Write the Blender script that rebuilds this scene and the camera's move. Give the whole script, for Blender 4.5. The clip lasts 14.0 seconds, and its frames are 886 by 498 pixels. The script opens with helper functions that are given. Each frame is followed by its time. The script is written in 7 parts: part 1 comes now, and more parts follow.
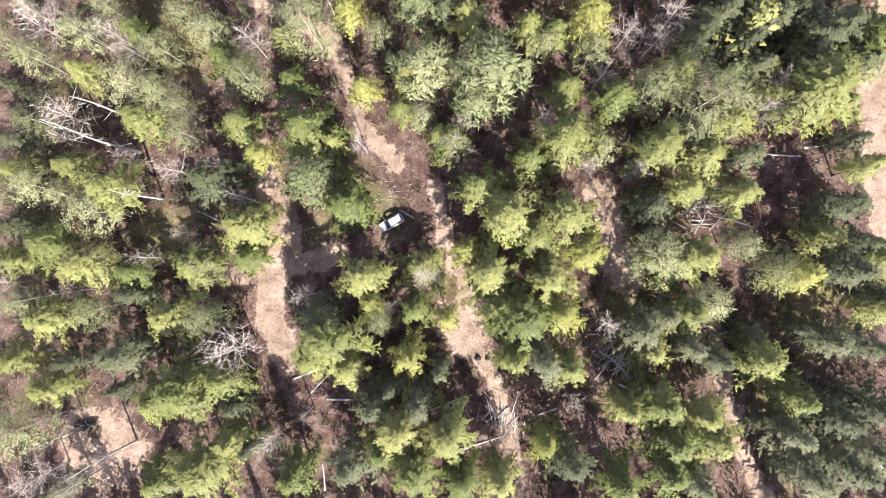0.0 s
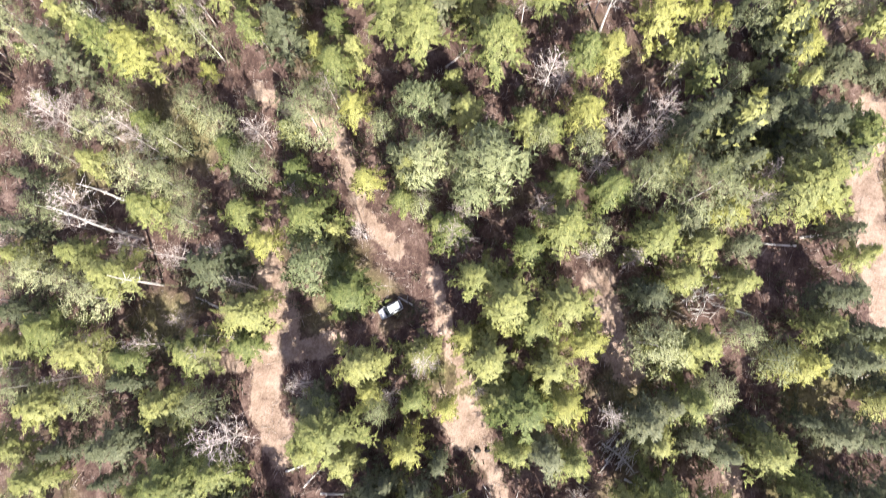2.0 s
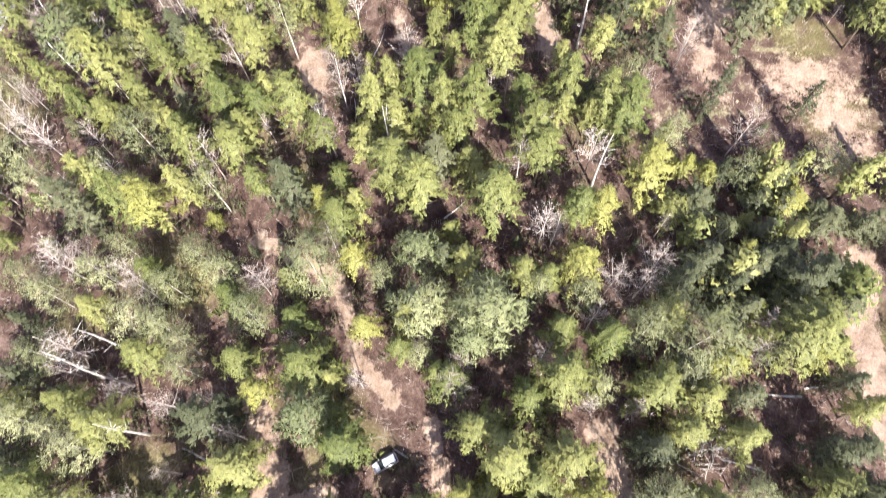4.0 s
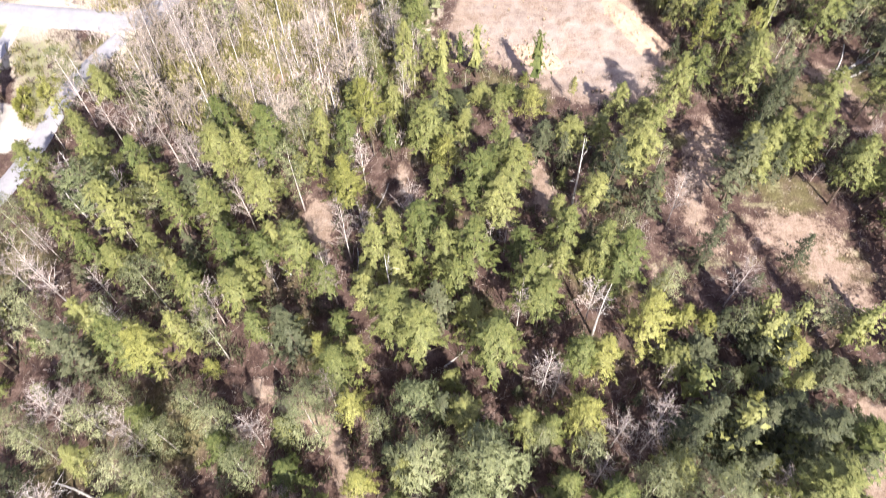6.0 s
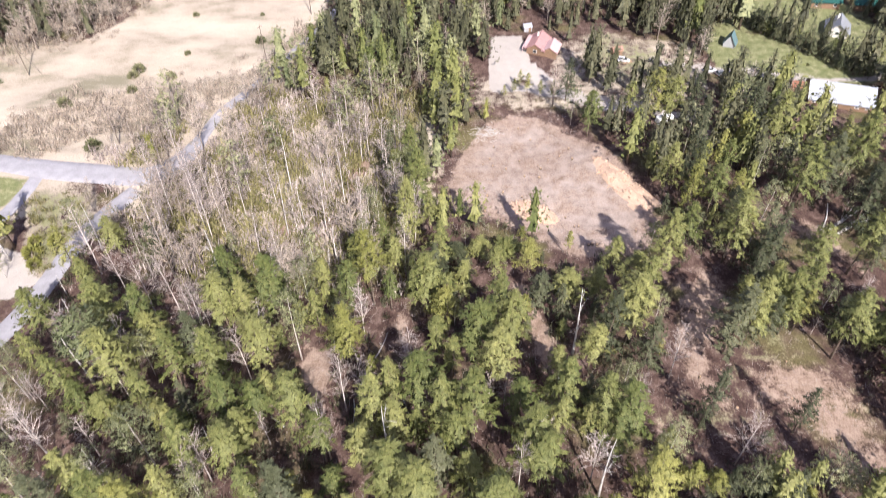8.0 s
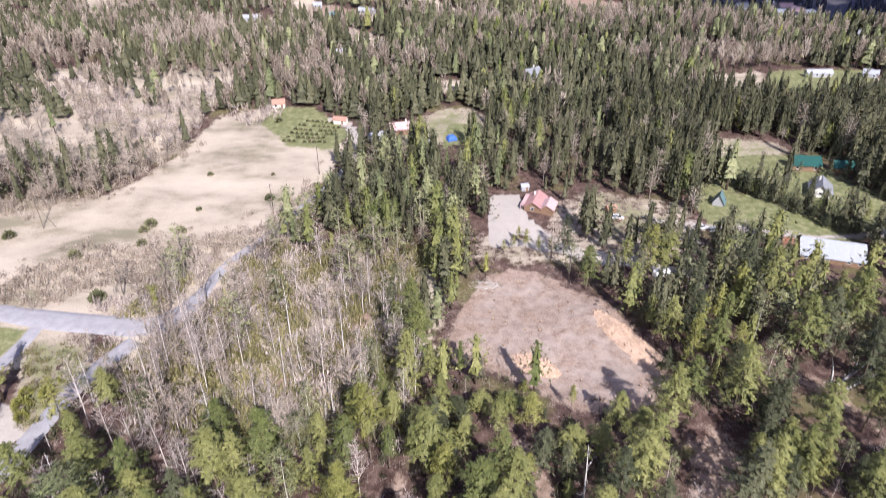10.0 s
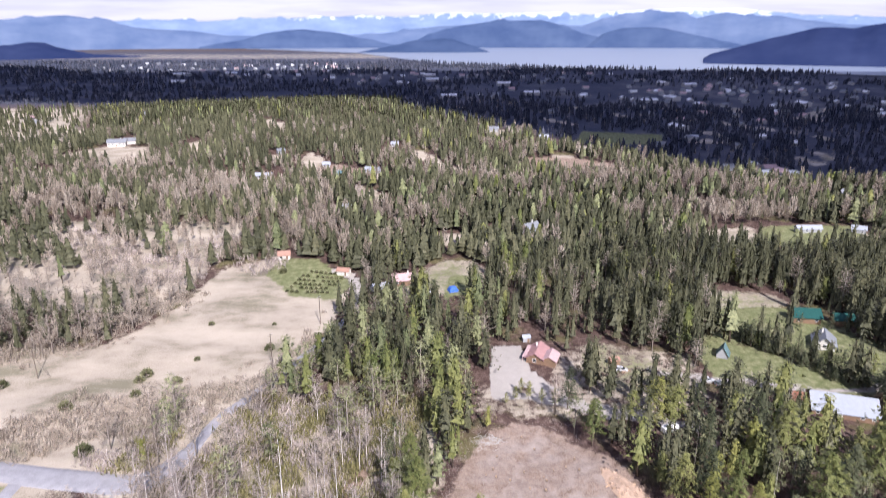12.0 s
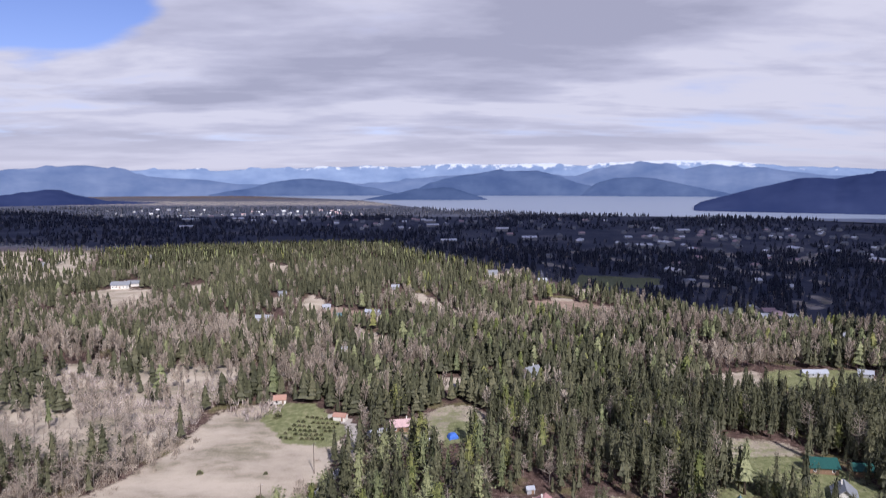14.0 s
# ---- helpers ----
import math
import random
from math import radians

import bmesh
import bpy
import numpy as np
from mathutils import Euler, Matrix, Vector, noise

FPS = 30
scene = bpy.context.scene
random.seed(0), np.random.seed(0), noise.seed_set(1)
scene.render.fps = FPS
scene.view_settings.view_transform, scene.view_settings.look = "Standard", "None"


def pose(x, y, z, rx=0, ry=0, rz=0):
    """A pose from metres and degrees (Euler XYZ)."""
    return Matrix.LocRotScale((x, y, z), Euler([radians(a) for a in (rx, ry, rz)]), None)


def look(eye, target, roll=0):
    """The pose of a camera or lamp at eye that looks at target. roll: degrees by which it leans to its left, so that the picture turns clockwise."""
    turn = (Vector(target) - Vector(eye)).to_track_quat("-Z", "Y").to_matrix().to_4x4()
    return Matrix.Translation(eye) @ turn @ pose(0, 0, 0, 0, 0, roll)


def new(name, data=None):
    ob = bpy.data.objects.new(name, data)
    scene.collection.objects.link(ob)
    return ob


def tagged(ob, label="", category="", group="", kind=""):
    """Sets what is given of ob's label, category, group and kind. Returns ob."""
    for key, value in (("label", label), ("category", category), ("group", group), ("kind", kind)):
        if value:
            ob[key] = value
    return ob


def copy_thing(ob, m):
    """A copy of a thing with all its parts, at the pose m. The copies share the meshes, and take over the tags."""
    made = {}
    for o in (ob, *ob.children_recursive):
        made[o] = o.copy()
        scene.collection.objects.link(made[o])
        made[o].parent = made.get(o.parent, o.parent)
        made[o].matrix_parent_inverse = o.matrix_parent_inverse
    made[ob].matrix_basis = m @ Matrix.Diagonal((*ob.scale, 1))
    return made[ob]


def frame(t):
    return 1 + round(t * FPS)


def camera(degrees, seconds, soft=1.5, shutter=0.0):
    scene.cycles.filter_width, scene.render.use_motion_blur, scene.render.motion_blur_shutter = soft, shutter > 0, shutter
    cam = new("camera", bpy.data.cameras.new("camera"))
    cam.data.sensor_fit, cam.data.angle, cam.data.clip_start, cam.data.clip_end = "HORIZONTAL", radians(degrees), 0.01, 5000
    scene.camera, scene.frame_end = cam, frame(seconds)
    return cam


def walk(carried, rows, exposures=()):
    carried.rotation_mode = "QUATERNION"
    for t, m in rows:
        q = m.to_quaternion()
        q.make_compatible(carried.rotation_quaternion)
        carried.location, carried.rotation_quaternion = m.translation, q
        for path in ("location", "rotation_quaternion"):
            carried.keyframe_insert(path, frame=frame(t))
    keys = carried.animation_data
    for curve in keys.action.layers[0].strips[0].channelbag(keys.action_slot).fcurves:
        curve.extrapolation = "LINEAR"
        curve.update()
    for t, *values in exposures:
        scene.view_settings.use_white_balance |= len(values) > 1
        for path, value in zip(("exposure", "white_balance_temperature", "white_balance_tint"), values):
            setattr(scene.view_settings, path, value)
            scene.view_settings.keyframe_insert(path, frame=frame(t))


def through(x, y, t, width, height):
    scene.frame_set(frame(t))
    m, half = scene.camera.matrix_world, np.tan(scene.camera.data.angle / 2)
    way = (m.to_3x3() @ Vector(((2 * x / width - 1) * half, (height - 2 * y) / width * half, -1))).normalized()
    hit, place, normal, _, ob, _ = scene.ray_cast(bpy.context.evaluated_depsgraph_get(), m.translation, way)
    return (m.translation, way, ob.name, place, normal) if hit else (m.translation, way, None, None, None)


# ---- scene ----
EYE = 120.0
SUN_ELEVATION, SUN_AZIMUTH = 41.0, 160.7  # degrees; azimuth clockwise from straight ahead

cam = camera(67.5, 14.0, soft=0.85, shutter=0.8)
# seconds, then the turn in degrees: the aircraft hovers and its gimbal lifts from straight down to the horizon
ROWS = [
    (0, -0.04, 1.381, -1.729),
    (0.5, 0.263, 1.366, -1.68),
    (1, 1.262, 1.356, -1.647),
    (1.5, 4.299, 1.328, -1.514),
    (2, 7.504, 1.295, -1.436),
    (2.5, 10.897, 1.23, -1.347),
    (3, 14.041, 1.158, -1.292),
    (5.5, 29.67, 0.919, -0.837),
    (6, 32.929, 0.873, -0.752),
    (6.5, 36.192, 0.816, -0.686),
    (7, 39.38, 0.744, -0.623),
    (7.5, 42.601, 0.623, -0.514),
    (8, 45.834, 0.514, -0.426),
    (10.5, 62.191, 0.272, -0.158),
    (11, 65.411, 0.2, -0.088),
    (11.5, 68.64, 0.166, -0.042),
    (12, 71.906, 0.129, -0.02),
    (12.5, 75.178, 0.084, -0.004),
    (13, 78.451, 0.059, -0.008),
    (13.5, 81.69, -0.004, 0.01),
    (14, 84.193, 0, -0),
]
walk(cam, [(t, pose(0, 0, EYE, a, b, c)) for t, a, b, c in ROWS], [(0.0, 1.6, 6500, 10), (3.0, 1.72, 6500, 10), (5.5, 1.48, 6500, 12), (8.0, 0.96, 6350, 16), (10.5, 0.70, 6050, 18), (11.5, 0.64, 6000, 18), (12.5, 0.52, 5980, 18), (13.4, 0.22, 5960, 18), (14.0, 0.06, 5950, 18)])

# ---- world, sun, clouds over the valley ----
SUN_DIR = Vector((math.sin(radians(SUN_AZIMUTH)) * math.cos(radians(SUN_ELEVATION)), math.cos(radians(SUN_AZIMUTH)) * math.cos(radians(SUN_ELEVATION)), math.sin(radians(SUN_ELEVATION))))


def link(tree, *pairs):
    for a, b in pairs:
        tree.links.new(a, b)


def build_world():
    w = bpy.data.worlds.new("spring_sky")
    scene.world = w
    w.use_nodes = True
    nt = w.node_tree
    nt.nodes.clear()
    N = nt.nodes.new
    out, bg = N("ShaderNodeOutputWorld"), N("ShaderNodeBackground")
    sky = N("ShaderNodeTexSky")
    sky.sky_type, sky.sun_disc = "NISHITA", False
    sky.sun_elevation, sky.sun_rotation = radians(SUN_ELEVATION), radians(SUN_AZIMUTH)
    sky.altitude, sky.dust_density = 800, 0.8
    co = N("ShaderNodeTexCoord")
    sep = N("ShaderNodeSeparateXYZ")
    link(nt, (co.outputs["Generated"], sep.inputs[0]))

    def m(op, a, b=None, clamp=False):
        n = N("ShaderNodeMath")
        n.operation, n.use_clamp = op, clamp
        for i, v in enumerate((a, b)):
            if v is None:
                continue
            if isinstance(v, (int, float)):
                n.inputs[i].default_value = v
            else:
                nt.links.new(v, n.inputs[i])
        return n.outputs[0]

    # a cloud deck seen in perspective: the direction laid on a plane overhead
    zz = m("ADD", m("MAXIMUM", sep.outputs[2], 0.0), 0.10)
    u, v = m("DIVIDE", sep.outputs[0], zz), m("DIVIDE", sep.outputs[1], zz)
    com = N("ShaderNodeCombineXYZ")
    link(nt, (m("MULTIPLY", u, 0.6), com.inputs[0]), (m("MULTIPLY", v, 1.1), com.inputs[1]))
    big, fine, tone = N("ShaderNodeTexNoise"), N("ShaderNodeTexNoise"), N("ShaderNodeTexNoise")
    for n, s, d, r in ((big, 0.36, 8, 0.52), (fine, 1.7, 8, 0.56), (tone, 0.42, 9, 0.50)):
        n.inputs["Scale"].default_value, n.inputs["Detail"].default_value, n.inputs["Roughness"].default_value = s, d, r
        n.inputs["Distortion"].default_value = 0.25
        nt.links.new(com.outputs[0], n.inputs["Vector"])
    cover = N("ShaderNodeMapRange")
    cover.interpolation_type = "SMOOTHSTEP"
    cover.inputs["From Min"].default_value, cover.inputs["From Max"].default_value = 0.34, 0.47
    link(nt, (m("ADD", m("MULTIPLY", big.outputs[0], 0.75), m("MULTIPLY", fine.outputs[0], 0.25)), cover.inputs["Value"]))
    # a blue opening in the cloud deck
    dot, gap = N("ShaderNodeVectorMath"), N("ShaderNodeMapRange")
    dot.operation, gap.interpolation_type = "DOT_PRODUCT", "SMOOTHSTEP"
    dot.inputs[1].default_value = (-0.52, 0.80, 0.30)
    for key, value in (("From Min", 0.980), ("From Max", 0.986), ("To Min", 1.0), ("To Max", 0.0)):
        gap.inputs[key].default_value = value
    link(nt, (co.outputs["Generated"], dot.inputs[0]), (m("ADD", dot.outputs["Value"], m("MULTIPLY", m("SUBTRACT", tone.outputs[0], 0.5), 0.11)), gap.inputs["Value"]))
    clear = N("ShaderNodeMapRange")
    clear.interpolation_type = "SMOOTHSTEP"
    for key, value in (("From Min", 0.36), ("From Max", 0.60), ("To Min", 1.0), ("To Max", 0.1)):
        clear.inputs[key].default_value = value
    link(nt, (sep.outputs[2], clear.inputs["Value"]))
    shade = N("ShaderNodeValToRGB")
    shade.color_ramp.elements[0].position, shade.color_ramp.elements[0].color = 0.46, (0.86, 0.845, 0.90, 1)
    shade.color_ramp.elements[1].position, shade.color_ramp.elements[1].color = 0.555, (0.49, 0.49, 0.58, 1)
    edge = shade.color_ramp.elements.new(0.50)
    edge.color = (0.68, 0.675, 0.765, 1)
    link(nt, (m("ADD", m("MULTIPLY", tone.outputs[0], 0.74), m("MULTIPLY", fine.outputs[0], 0.26)), shade.inputs[0]))
    air = N("ShaderNodeMix")
    air.data_type = "RGBA"
    air.inputs[7].default_value = (0.80, 0.785, 0.87, 1)
    link(nt, (m("SUBTRACT", 0.85, m("MULTIPLY", sep.outputs[2], 8.0), True), air.inputs["Factor"]), (shade.outputs[0], air.inputs[6]))
    gain = N("ShaderNodeMix")
    gain.data_type, gain.blend_type = "RGBA", "MULTIPLY"
    gain.inputs["Factor"].default_value = 1.0
    gain.inputs[7].default_value = (0.12, 0.115, 0.15, 1)
    mix = N("ShaderNodeMix")
    mix.data_type = "RGBA"
    link(nt, (sky.outputs[0], gain.inputs[6]), (m("MULTIPLY", m("MAXIMUM", m("MULTIPLY", m("MULTIPLY", cover.outputs[0], gap.outputs[0]), clear.outputs[0]), m("SUBTRACT", 0.9, m("MULTIPLY", sep.outputs[2], 9.0), True)), 0.95), mix.inputs["Factor"]), (gain.outputs[2], mix.inputs[6]), (air.outputs[2], mix.inputs[7]))
    link(nt, (mix.outputs[2], bg.inputs[0]), (bg.outputs[0], out.inputs[0]))
    bg.inputs[1].default_value = 0.78


build_world()
sun = new("sun", bpy.data.lights.new("sun", "SUN"))
sun.data.energy, sun.data.angle, sun.data.color = 5.0, radians(0.55), (1.0, 0.955, 0.88)
sun.matrix_world = look(SUN_DIR * 100, (0, 0, 0))


# ---- materials ----
class Mat:
    """A node material in the making: m(...) math, noise(...), ramp(...), and the principled shader."""

    def __init__(self, name, rough=0.8, metal=0.0, spec=0.3):
        self.mat = bpy.data.materials.new(name)
        self.mat.use_nodes = True
        self.nt = self.mat.node_tree
        self.p = self.nt.nodes["Principled BSDF"]
        self.p.inputs["Roughness"].default_value = rough
        self.p.inputs["Metallic"].default_value = metal
        self.p.inputs["Specular IOR Level"].default_value = spec

    def n(self, kind):
        return self.nt.nodes.new(kind)

    def set(self, socket, v):
        if isinstance(v, (int, float)):
            socket.default_value = v
        elif isinstance(v, tuple):
            socket.default_value = (*v, 1) if len(v) == 3 else v
        else:
            self.nt.links.new(v, socket)

    def m(self, op, a, b=0.0, clamp=False):
        n = self.n("ShaderNodeMath")
        n.operation, n.use_clamp = op, clamp
        self.set(n.inputs[0], a)
        self.set(n.inputs[1], b)
        return n.outputs[0]

    def noise(self, scale, detail=4, rough=0.55, stretch=None, obj=False):
        """Noise in metres; obj: in the object's own space."""
        co = self.n("ShaderNodeTexCoord").outputs["Object"] if obj else self.n("ShaderNodeNewGeometry").outputs["Position"]
        if stretch:
            mp = self.n("ShaderNodeMapping")
            mp.inputs["Scale"].default_value = stretch
            self.set(mp.inputs[0], co)
            co = mp.outputs[0]
        t = self.n("ShaderNodeTexNoise")
        t.inputs["Scale"].default_value, t.inputs["Detail"].default_value, t.inputs["Roughness"].default_value = scale, detail, rough
        self.set(t.inputs["Vector"], co)
        return t.outputs[0]

    def ramp(self, fac, *stops):
        r = self.n("ShaderNodeValToRGB")
        el = r.color_ramp.elements
        while len(el) < len(stops):
            el.new(0.5)
        for e, (p, c) in zip(el, stops):
            e.position, e.color = p, (*c, 1)
        self.set(r.inputs[0], fac)
        return r.outputs[0]

    def step(self, v, a, b):
        r = self.n("ShaderNodeMapRange")
        r.interpolation_type = "SMOOTHSTEP"
        r.inputs["From Min"].default_value, r.inputs["From Max"].default_value = a, b
        self.set(r.inputs["Value"], v)
        return r.outputs[0]

    def mix(self, f, a, b, how="MIX"):
        x = self.n("ShaderNodeMix")
        x.data_type, x.blend_type = "RGBA", how
        self.set(x.inputs["Factor"], f)
        self.set(x.inputs[6], a)
        self.set(x.inputs[7], b)
        return x.outputs[2]

    def attr(self, name):
        a = self.n("ShaderNodeAttribute")
        a.attribute_name = name
        return a.outputs["Fac"]

    def color(self, c):
        self.set(self.p.inputs["Base Color"], c)
        return self

    def bump(self, h, strength=0.5, distance=0.1):
        b = self.n("ShaderNodeBump")
        b.inputs["Strength"].default_value, b.inputs["Distance"].default_value = strength, distance
        self.set(b.inputs["Height"], h)
        self.set(self.p.inputs["Normal"], b.outputs[0])
        return self


def plain(name, c, rough=0.7, metal=0.0, vary=0.25, scale=1.5, spec=0.3):
    """A painted or weathered surface: its colour with stains at two scales."""
    k = Mat(name, rough, metal, spec)
    f = k.m("ADD", k.m("MULTIPLY", k.noise(scale, 5, obj=True), 0.6), k.m("MULTIPLY", k.noise(scale * 9, 3, obj=True), 0.4))
    lo, hi = tuple(v * (1 - vary) for v in c), tuple(min(1, v * (1 + vary)) for v in c)
    k.color(k.ramp(f, (0.3, lo), (0.7, hi)))
    return k.mat


def foliage(name, dark, mid, light, through=0.35, holes=0.0):
    """Needles or leaves: every spray and every tree has its own tone; light passes through thin sprays. holes: how open each spray is between its needles."""
    k = Mat(name, 0.62, 0.0, 0.25)
    info, geo = k.n("ShaderNodeObjectInfo"), k.n("ShaderNodeNewGeometry")
    tree = k.m("FRACT", k.m("ADD", info.outputs["Random"], k.attr("tint")))
    f = k.m("ADD", k.m("MULTIPLY", geo.outputs["Random Per Island"], 0.34), k.m("MULTIPLY", tree, 0.66))
    c = k.ramp(f, (0.1, dark), (0.5, mid), (0.92, light))
    needles = k.ramp(k.m("ADD", k.m("MULTIPLY", k.noise(6.5, 4, 0.8), 0.55), k.m("MULTIPLY", k.noise(1.1, 2), 0.45)), (0.38, (0.5, 0.54, 0.5)), (0.51, (1.0, 1.0, 1.0)), (0.64, (1.42, 1.38, 1.22)))
    c = k.mix(1.0, c, needles, "MULTIPLY")
    k.color(c)
    tr, mx = k.n("ShaderNodeBsdfTranslucent"), k.n("ShaderNodeMixShader")
    k.set(tr.inputs[0], c)
    mx.inputs[0].default_value = through
    out = k.nt.nodes["Material Output"]
    link(k.nt, (k.p.outputs[0], mx.inputs[1]), (tr.outputs[0], mx.inputs[2]))
    if holes:
        gap = k.n("ShaderNodeMixShader")
        k.set(gap.inputs[0], k.step(k.noise(5.5, 3, 0.7), holes - 0.02, holes + 0.02))
        link(k.nt, (k.n("ShaderNodeBsdfTransparent").outputs[0], gap.inputs[1]), (mx.outputs[0], gap.inputs[2]), (gap.outputs[0], out.inputs[0]))
    else:
        link(k.nt, (mx.outputs[0], out.inputs[0]))
    return k.mat


TONES = {
    "cedar": ((0.088, 0.110, 0.034), (0.188, 0.197, 0.069), (0.268, 0.264, 0.098)),
    "fir": ((0.050, 0.058, 0.030), (0.094, 0.103, 0.056), (0.146, 0.149, 0.084)),
    "larch": ((0.155, 0.158, 0.042), (0.228, 0.226, 0.066), (0.285, 0.276, 0.090)),
    "pine": ((0.125, 0.145, 0.070), (0.205, 0.222, 0.112), (0.295, 0.302, 0.160)),
    "aspen": ((0.160, 0.172, 0.088), (0.255, 0.265, 0.140), (0.36, 0.36, 0.205)),
}
CEDAR = foliage("cedar_sprays", *TONES["cedar"], 0.12, 0.47)
FIR = foliage("fir_needles", *TONES["fir"], 0.12, 0.46)
PINE = foliage("pine_needles", *TONES["pine"], 0.14, 0.46)
LARCH = foliage("larch_needles", *TONES["larch"], 0.12, 0.48)
ASPEN = foliage("young_aspen_leaves", *TONES["aspen"], 0.2, 0.5)
FAR_CEDAR = foliage("distant_cedars", *TONES["cedar"], 0.12)
FAR_FIR = foliage("distant_firs", (0.053, 0.055, 0.030), (0.096, 0.097, 0.055), (0.148, 0.142, 0.082), 0.12)
FAR_LARCH = foliage("distant_larches", *TONES["larch"], 0.12)
FAR_PINE = foliage("distant_pines", *TONES["pine"], 0.12)
FAR_ASPEN = foliage("distant_aspens", *TONES["aspen"], 0.2)
# valley trees: the blue of distant haze is put into the needle colour
HAZE_FIR = foliage("haze_tinted_firs", (0.040, 0.048, 0.078), (0.066, 0.074, 0.108), (0.105, 0.108, 0.145), 0.1)
TWIG = foliage("bare_twigs", (0.25, 0.205, 0.187), (0.40, 0.335, 0.31), (0.56, 0.48, 0.45), 0.1)
FAR_TWIG = foliage("distant_bare_twigs", (0.23, 0.185, 0.15), (0.35, 0.29, 0.24), (0.48, 0.41, 0.35), 0.1)
SHRUB = foliage("shrub_leaves", (0.115, 0.122, 0.062), (0.20, 0.20, 0.11), (0.29, 0.275, 0.165), 0.2)
OLIVE = foliage("olive_young_growth", (0.14, 0.13, 0.055), (0.22, 0.20, 0.088), (0.32, 0.285, 0.145), 0.2)


def bark(name, lo, hi, scale=3.0):
    k = Mat(name, 0.9)
    f = k.noise(scale, 6, 0.65, (1, 1, 0.25))
    k.color(k.ramp(f, (0.32, lo), (0.68, hi)))
    return k.bump(f, 0.7, 0.05).mat


BARK = bark("conifer_bark", (0.07, 0.05, 0.04), (0.22, 0.17, 0.13))
PALE_BARK = bark("birch_bark", (0.40, 0.355, 0.325), (0.74, 0.68, 0.63), 5.0)
GREY_BARK = bark("grey_alder_bark", (0.22, 0.18, 0.155), (0.46, 0.40, 0.36), 5.0)
SILVER = bark("weathered_wood", (0.32, 0.30, 0.28), (0.70, 0.66, 0.62), 4.0)


def ground_material():
    k = Mat("forest_ground", 0.95, 0.0, 0.15)
    big, mid, fine, grit = k.noise(0.045, 5), k.noise(0.35, 6, 0.6), k.noise(2.2, 6, 0.65), k.noise(9.0, 4, 0.7)
    duff = k.ramp(k.m("ADD", k.m("MULTIPLY", mid, 0.45), k.m("ADD", k.m("MULTIPLY", fine, 0.3), k.m("MULTIPLY", grit, 0.25))), (0.37, (0.030, 0.017, 0.015)), (0.50, (0.096, 0.060, 0.050)), (0.63, (0.245, 0.175, 0.145)))
    moss = k.ramp(fine, (0.35, (0.10, 0.10, 0.035)), (0.65, (0.24, 0.23, 0.09)))
    duff = k.mix(k.m("MULTIPLY", k.step(big, 0.52, 0.66), 0.55), duff, moss)
    soil = k.ramp(k.m("ADD", k.m("MULTIPLY", mid, 0.4), k.m("ADD", k.m("MULTIPLY", grit, 0.3), k.m("MULTIPLY", fine, 0.3))), (0.37, (0.13, 0.085, 0.062)), (0.50, (0.30, 0.217, 0.166)), (0.64, (0.45, 0.35, 0.282)))
    soil = k.mix(k.m("MULTIPLY", k.step(k.noise(0.8, 7, 0.72), 0.53, 0.63), 0.3), soil, duff)
    straw = k.ramp(k.m("ADD", k.m("MULTIPLY", k.noise(0.028, 7, 0.62, (1.0, 1.6, 1.0)), 0.75), k.m("MULTIPLY", fine, 0.25)), (0.40, (0.235, 0.21, 0.145)), (0.485, (0.415, 0.35, 0.275)), (0.60, (0.52, 0.447, 0.355)))
    lawn = k.ramp(k.m("ADD", k.m("MULTIPLY", mid, 0.6), k.m("MULTIPLY", fine, 0.4)), (0.36, (0.12, 0.132, 0.055)), (0.50, (0.185, 0.198, 0.09)), (0.64, (0.33, 0.305, 0.18)))
    gravel = k.ramp(k.m("ADD", k.m("MULTIPLY", mid, 0.4), k.m("MULTIPLY", grit, 0.6)), (0.3, (0.37, 0.33, 0.295)), (0.7, (0.50, 0.455, 0.41)))
    rag = k.m("MULTIPLY", k.m("SUBTRACT", k.m("ADD", k.m("ADD", k.m("MULTIPLY", mid, 0.4), k.m("MULTIPLY", fine, 0.3)), k.m("MULTIPLY", k.noise(0.13, 4, 0.6), 0.3)), 0.5), 2.1)

    def worn(name):
        return k.step(k.m("ADD", k.attr(name), k.m("MULTIPLY", rag, k.m("MINIMUM", k.m("MULTIPLY", k.attr(name), 6.0), 1.0))), 0.38, 0.66)

    # valley floor: the dark blue of hazy shade is put into the ground colour
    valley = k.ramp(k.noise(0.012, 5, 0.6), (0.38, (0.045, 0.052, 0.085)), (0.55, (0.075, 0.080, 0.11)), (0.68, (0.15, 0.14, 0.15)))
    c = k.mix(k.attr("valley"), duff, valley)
    for name, layer in (("straw", straw), ("lawn", lawn), ("soil", soil), ("gravel", gravel)):
        c = k.mix(worn(name), c, layer)
    dust = k.ramp(k.m("ADD", k.m("MULTIPLY", mid, 0.5), k.m("MULTIPLY", grit, 0.5)), (0.36, (0.30, 0.25, 0.225)), (0.52, (0.40, 0.34, 0.305)), (0.66, (0.50, 0.43, 0.38)))
    c = k.mix(k.m("MULTIPLY", k.attr("dust"), k.step(k.m("ADD", k.m("MULTIPLY", k.noise(0.16, 5, 0.65), 0.7), k.m("MULTIPLY", fine, 0.3)), 0.36, 0.58)), c, dust)
    k.color(c)
    return k.bump(k.m("ADD", fine, k.m("MULTIPLY", grit, 0.4)), 0.8, 0.25).mat


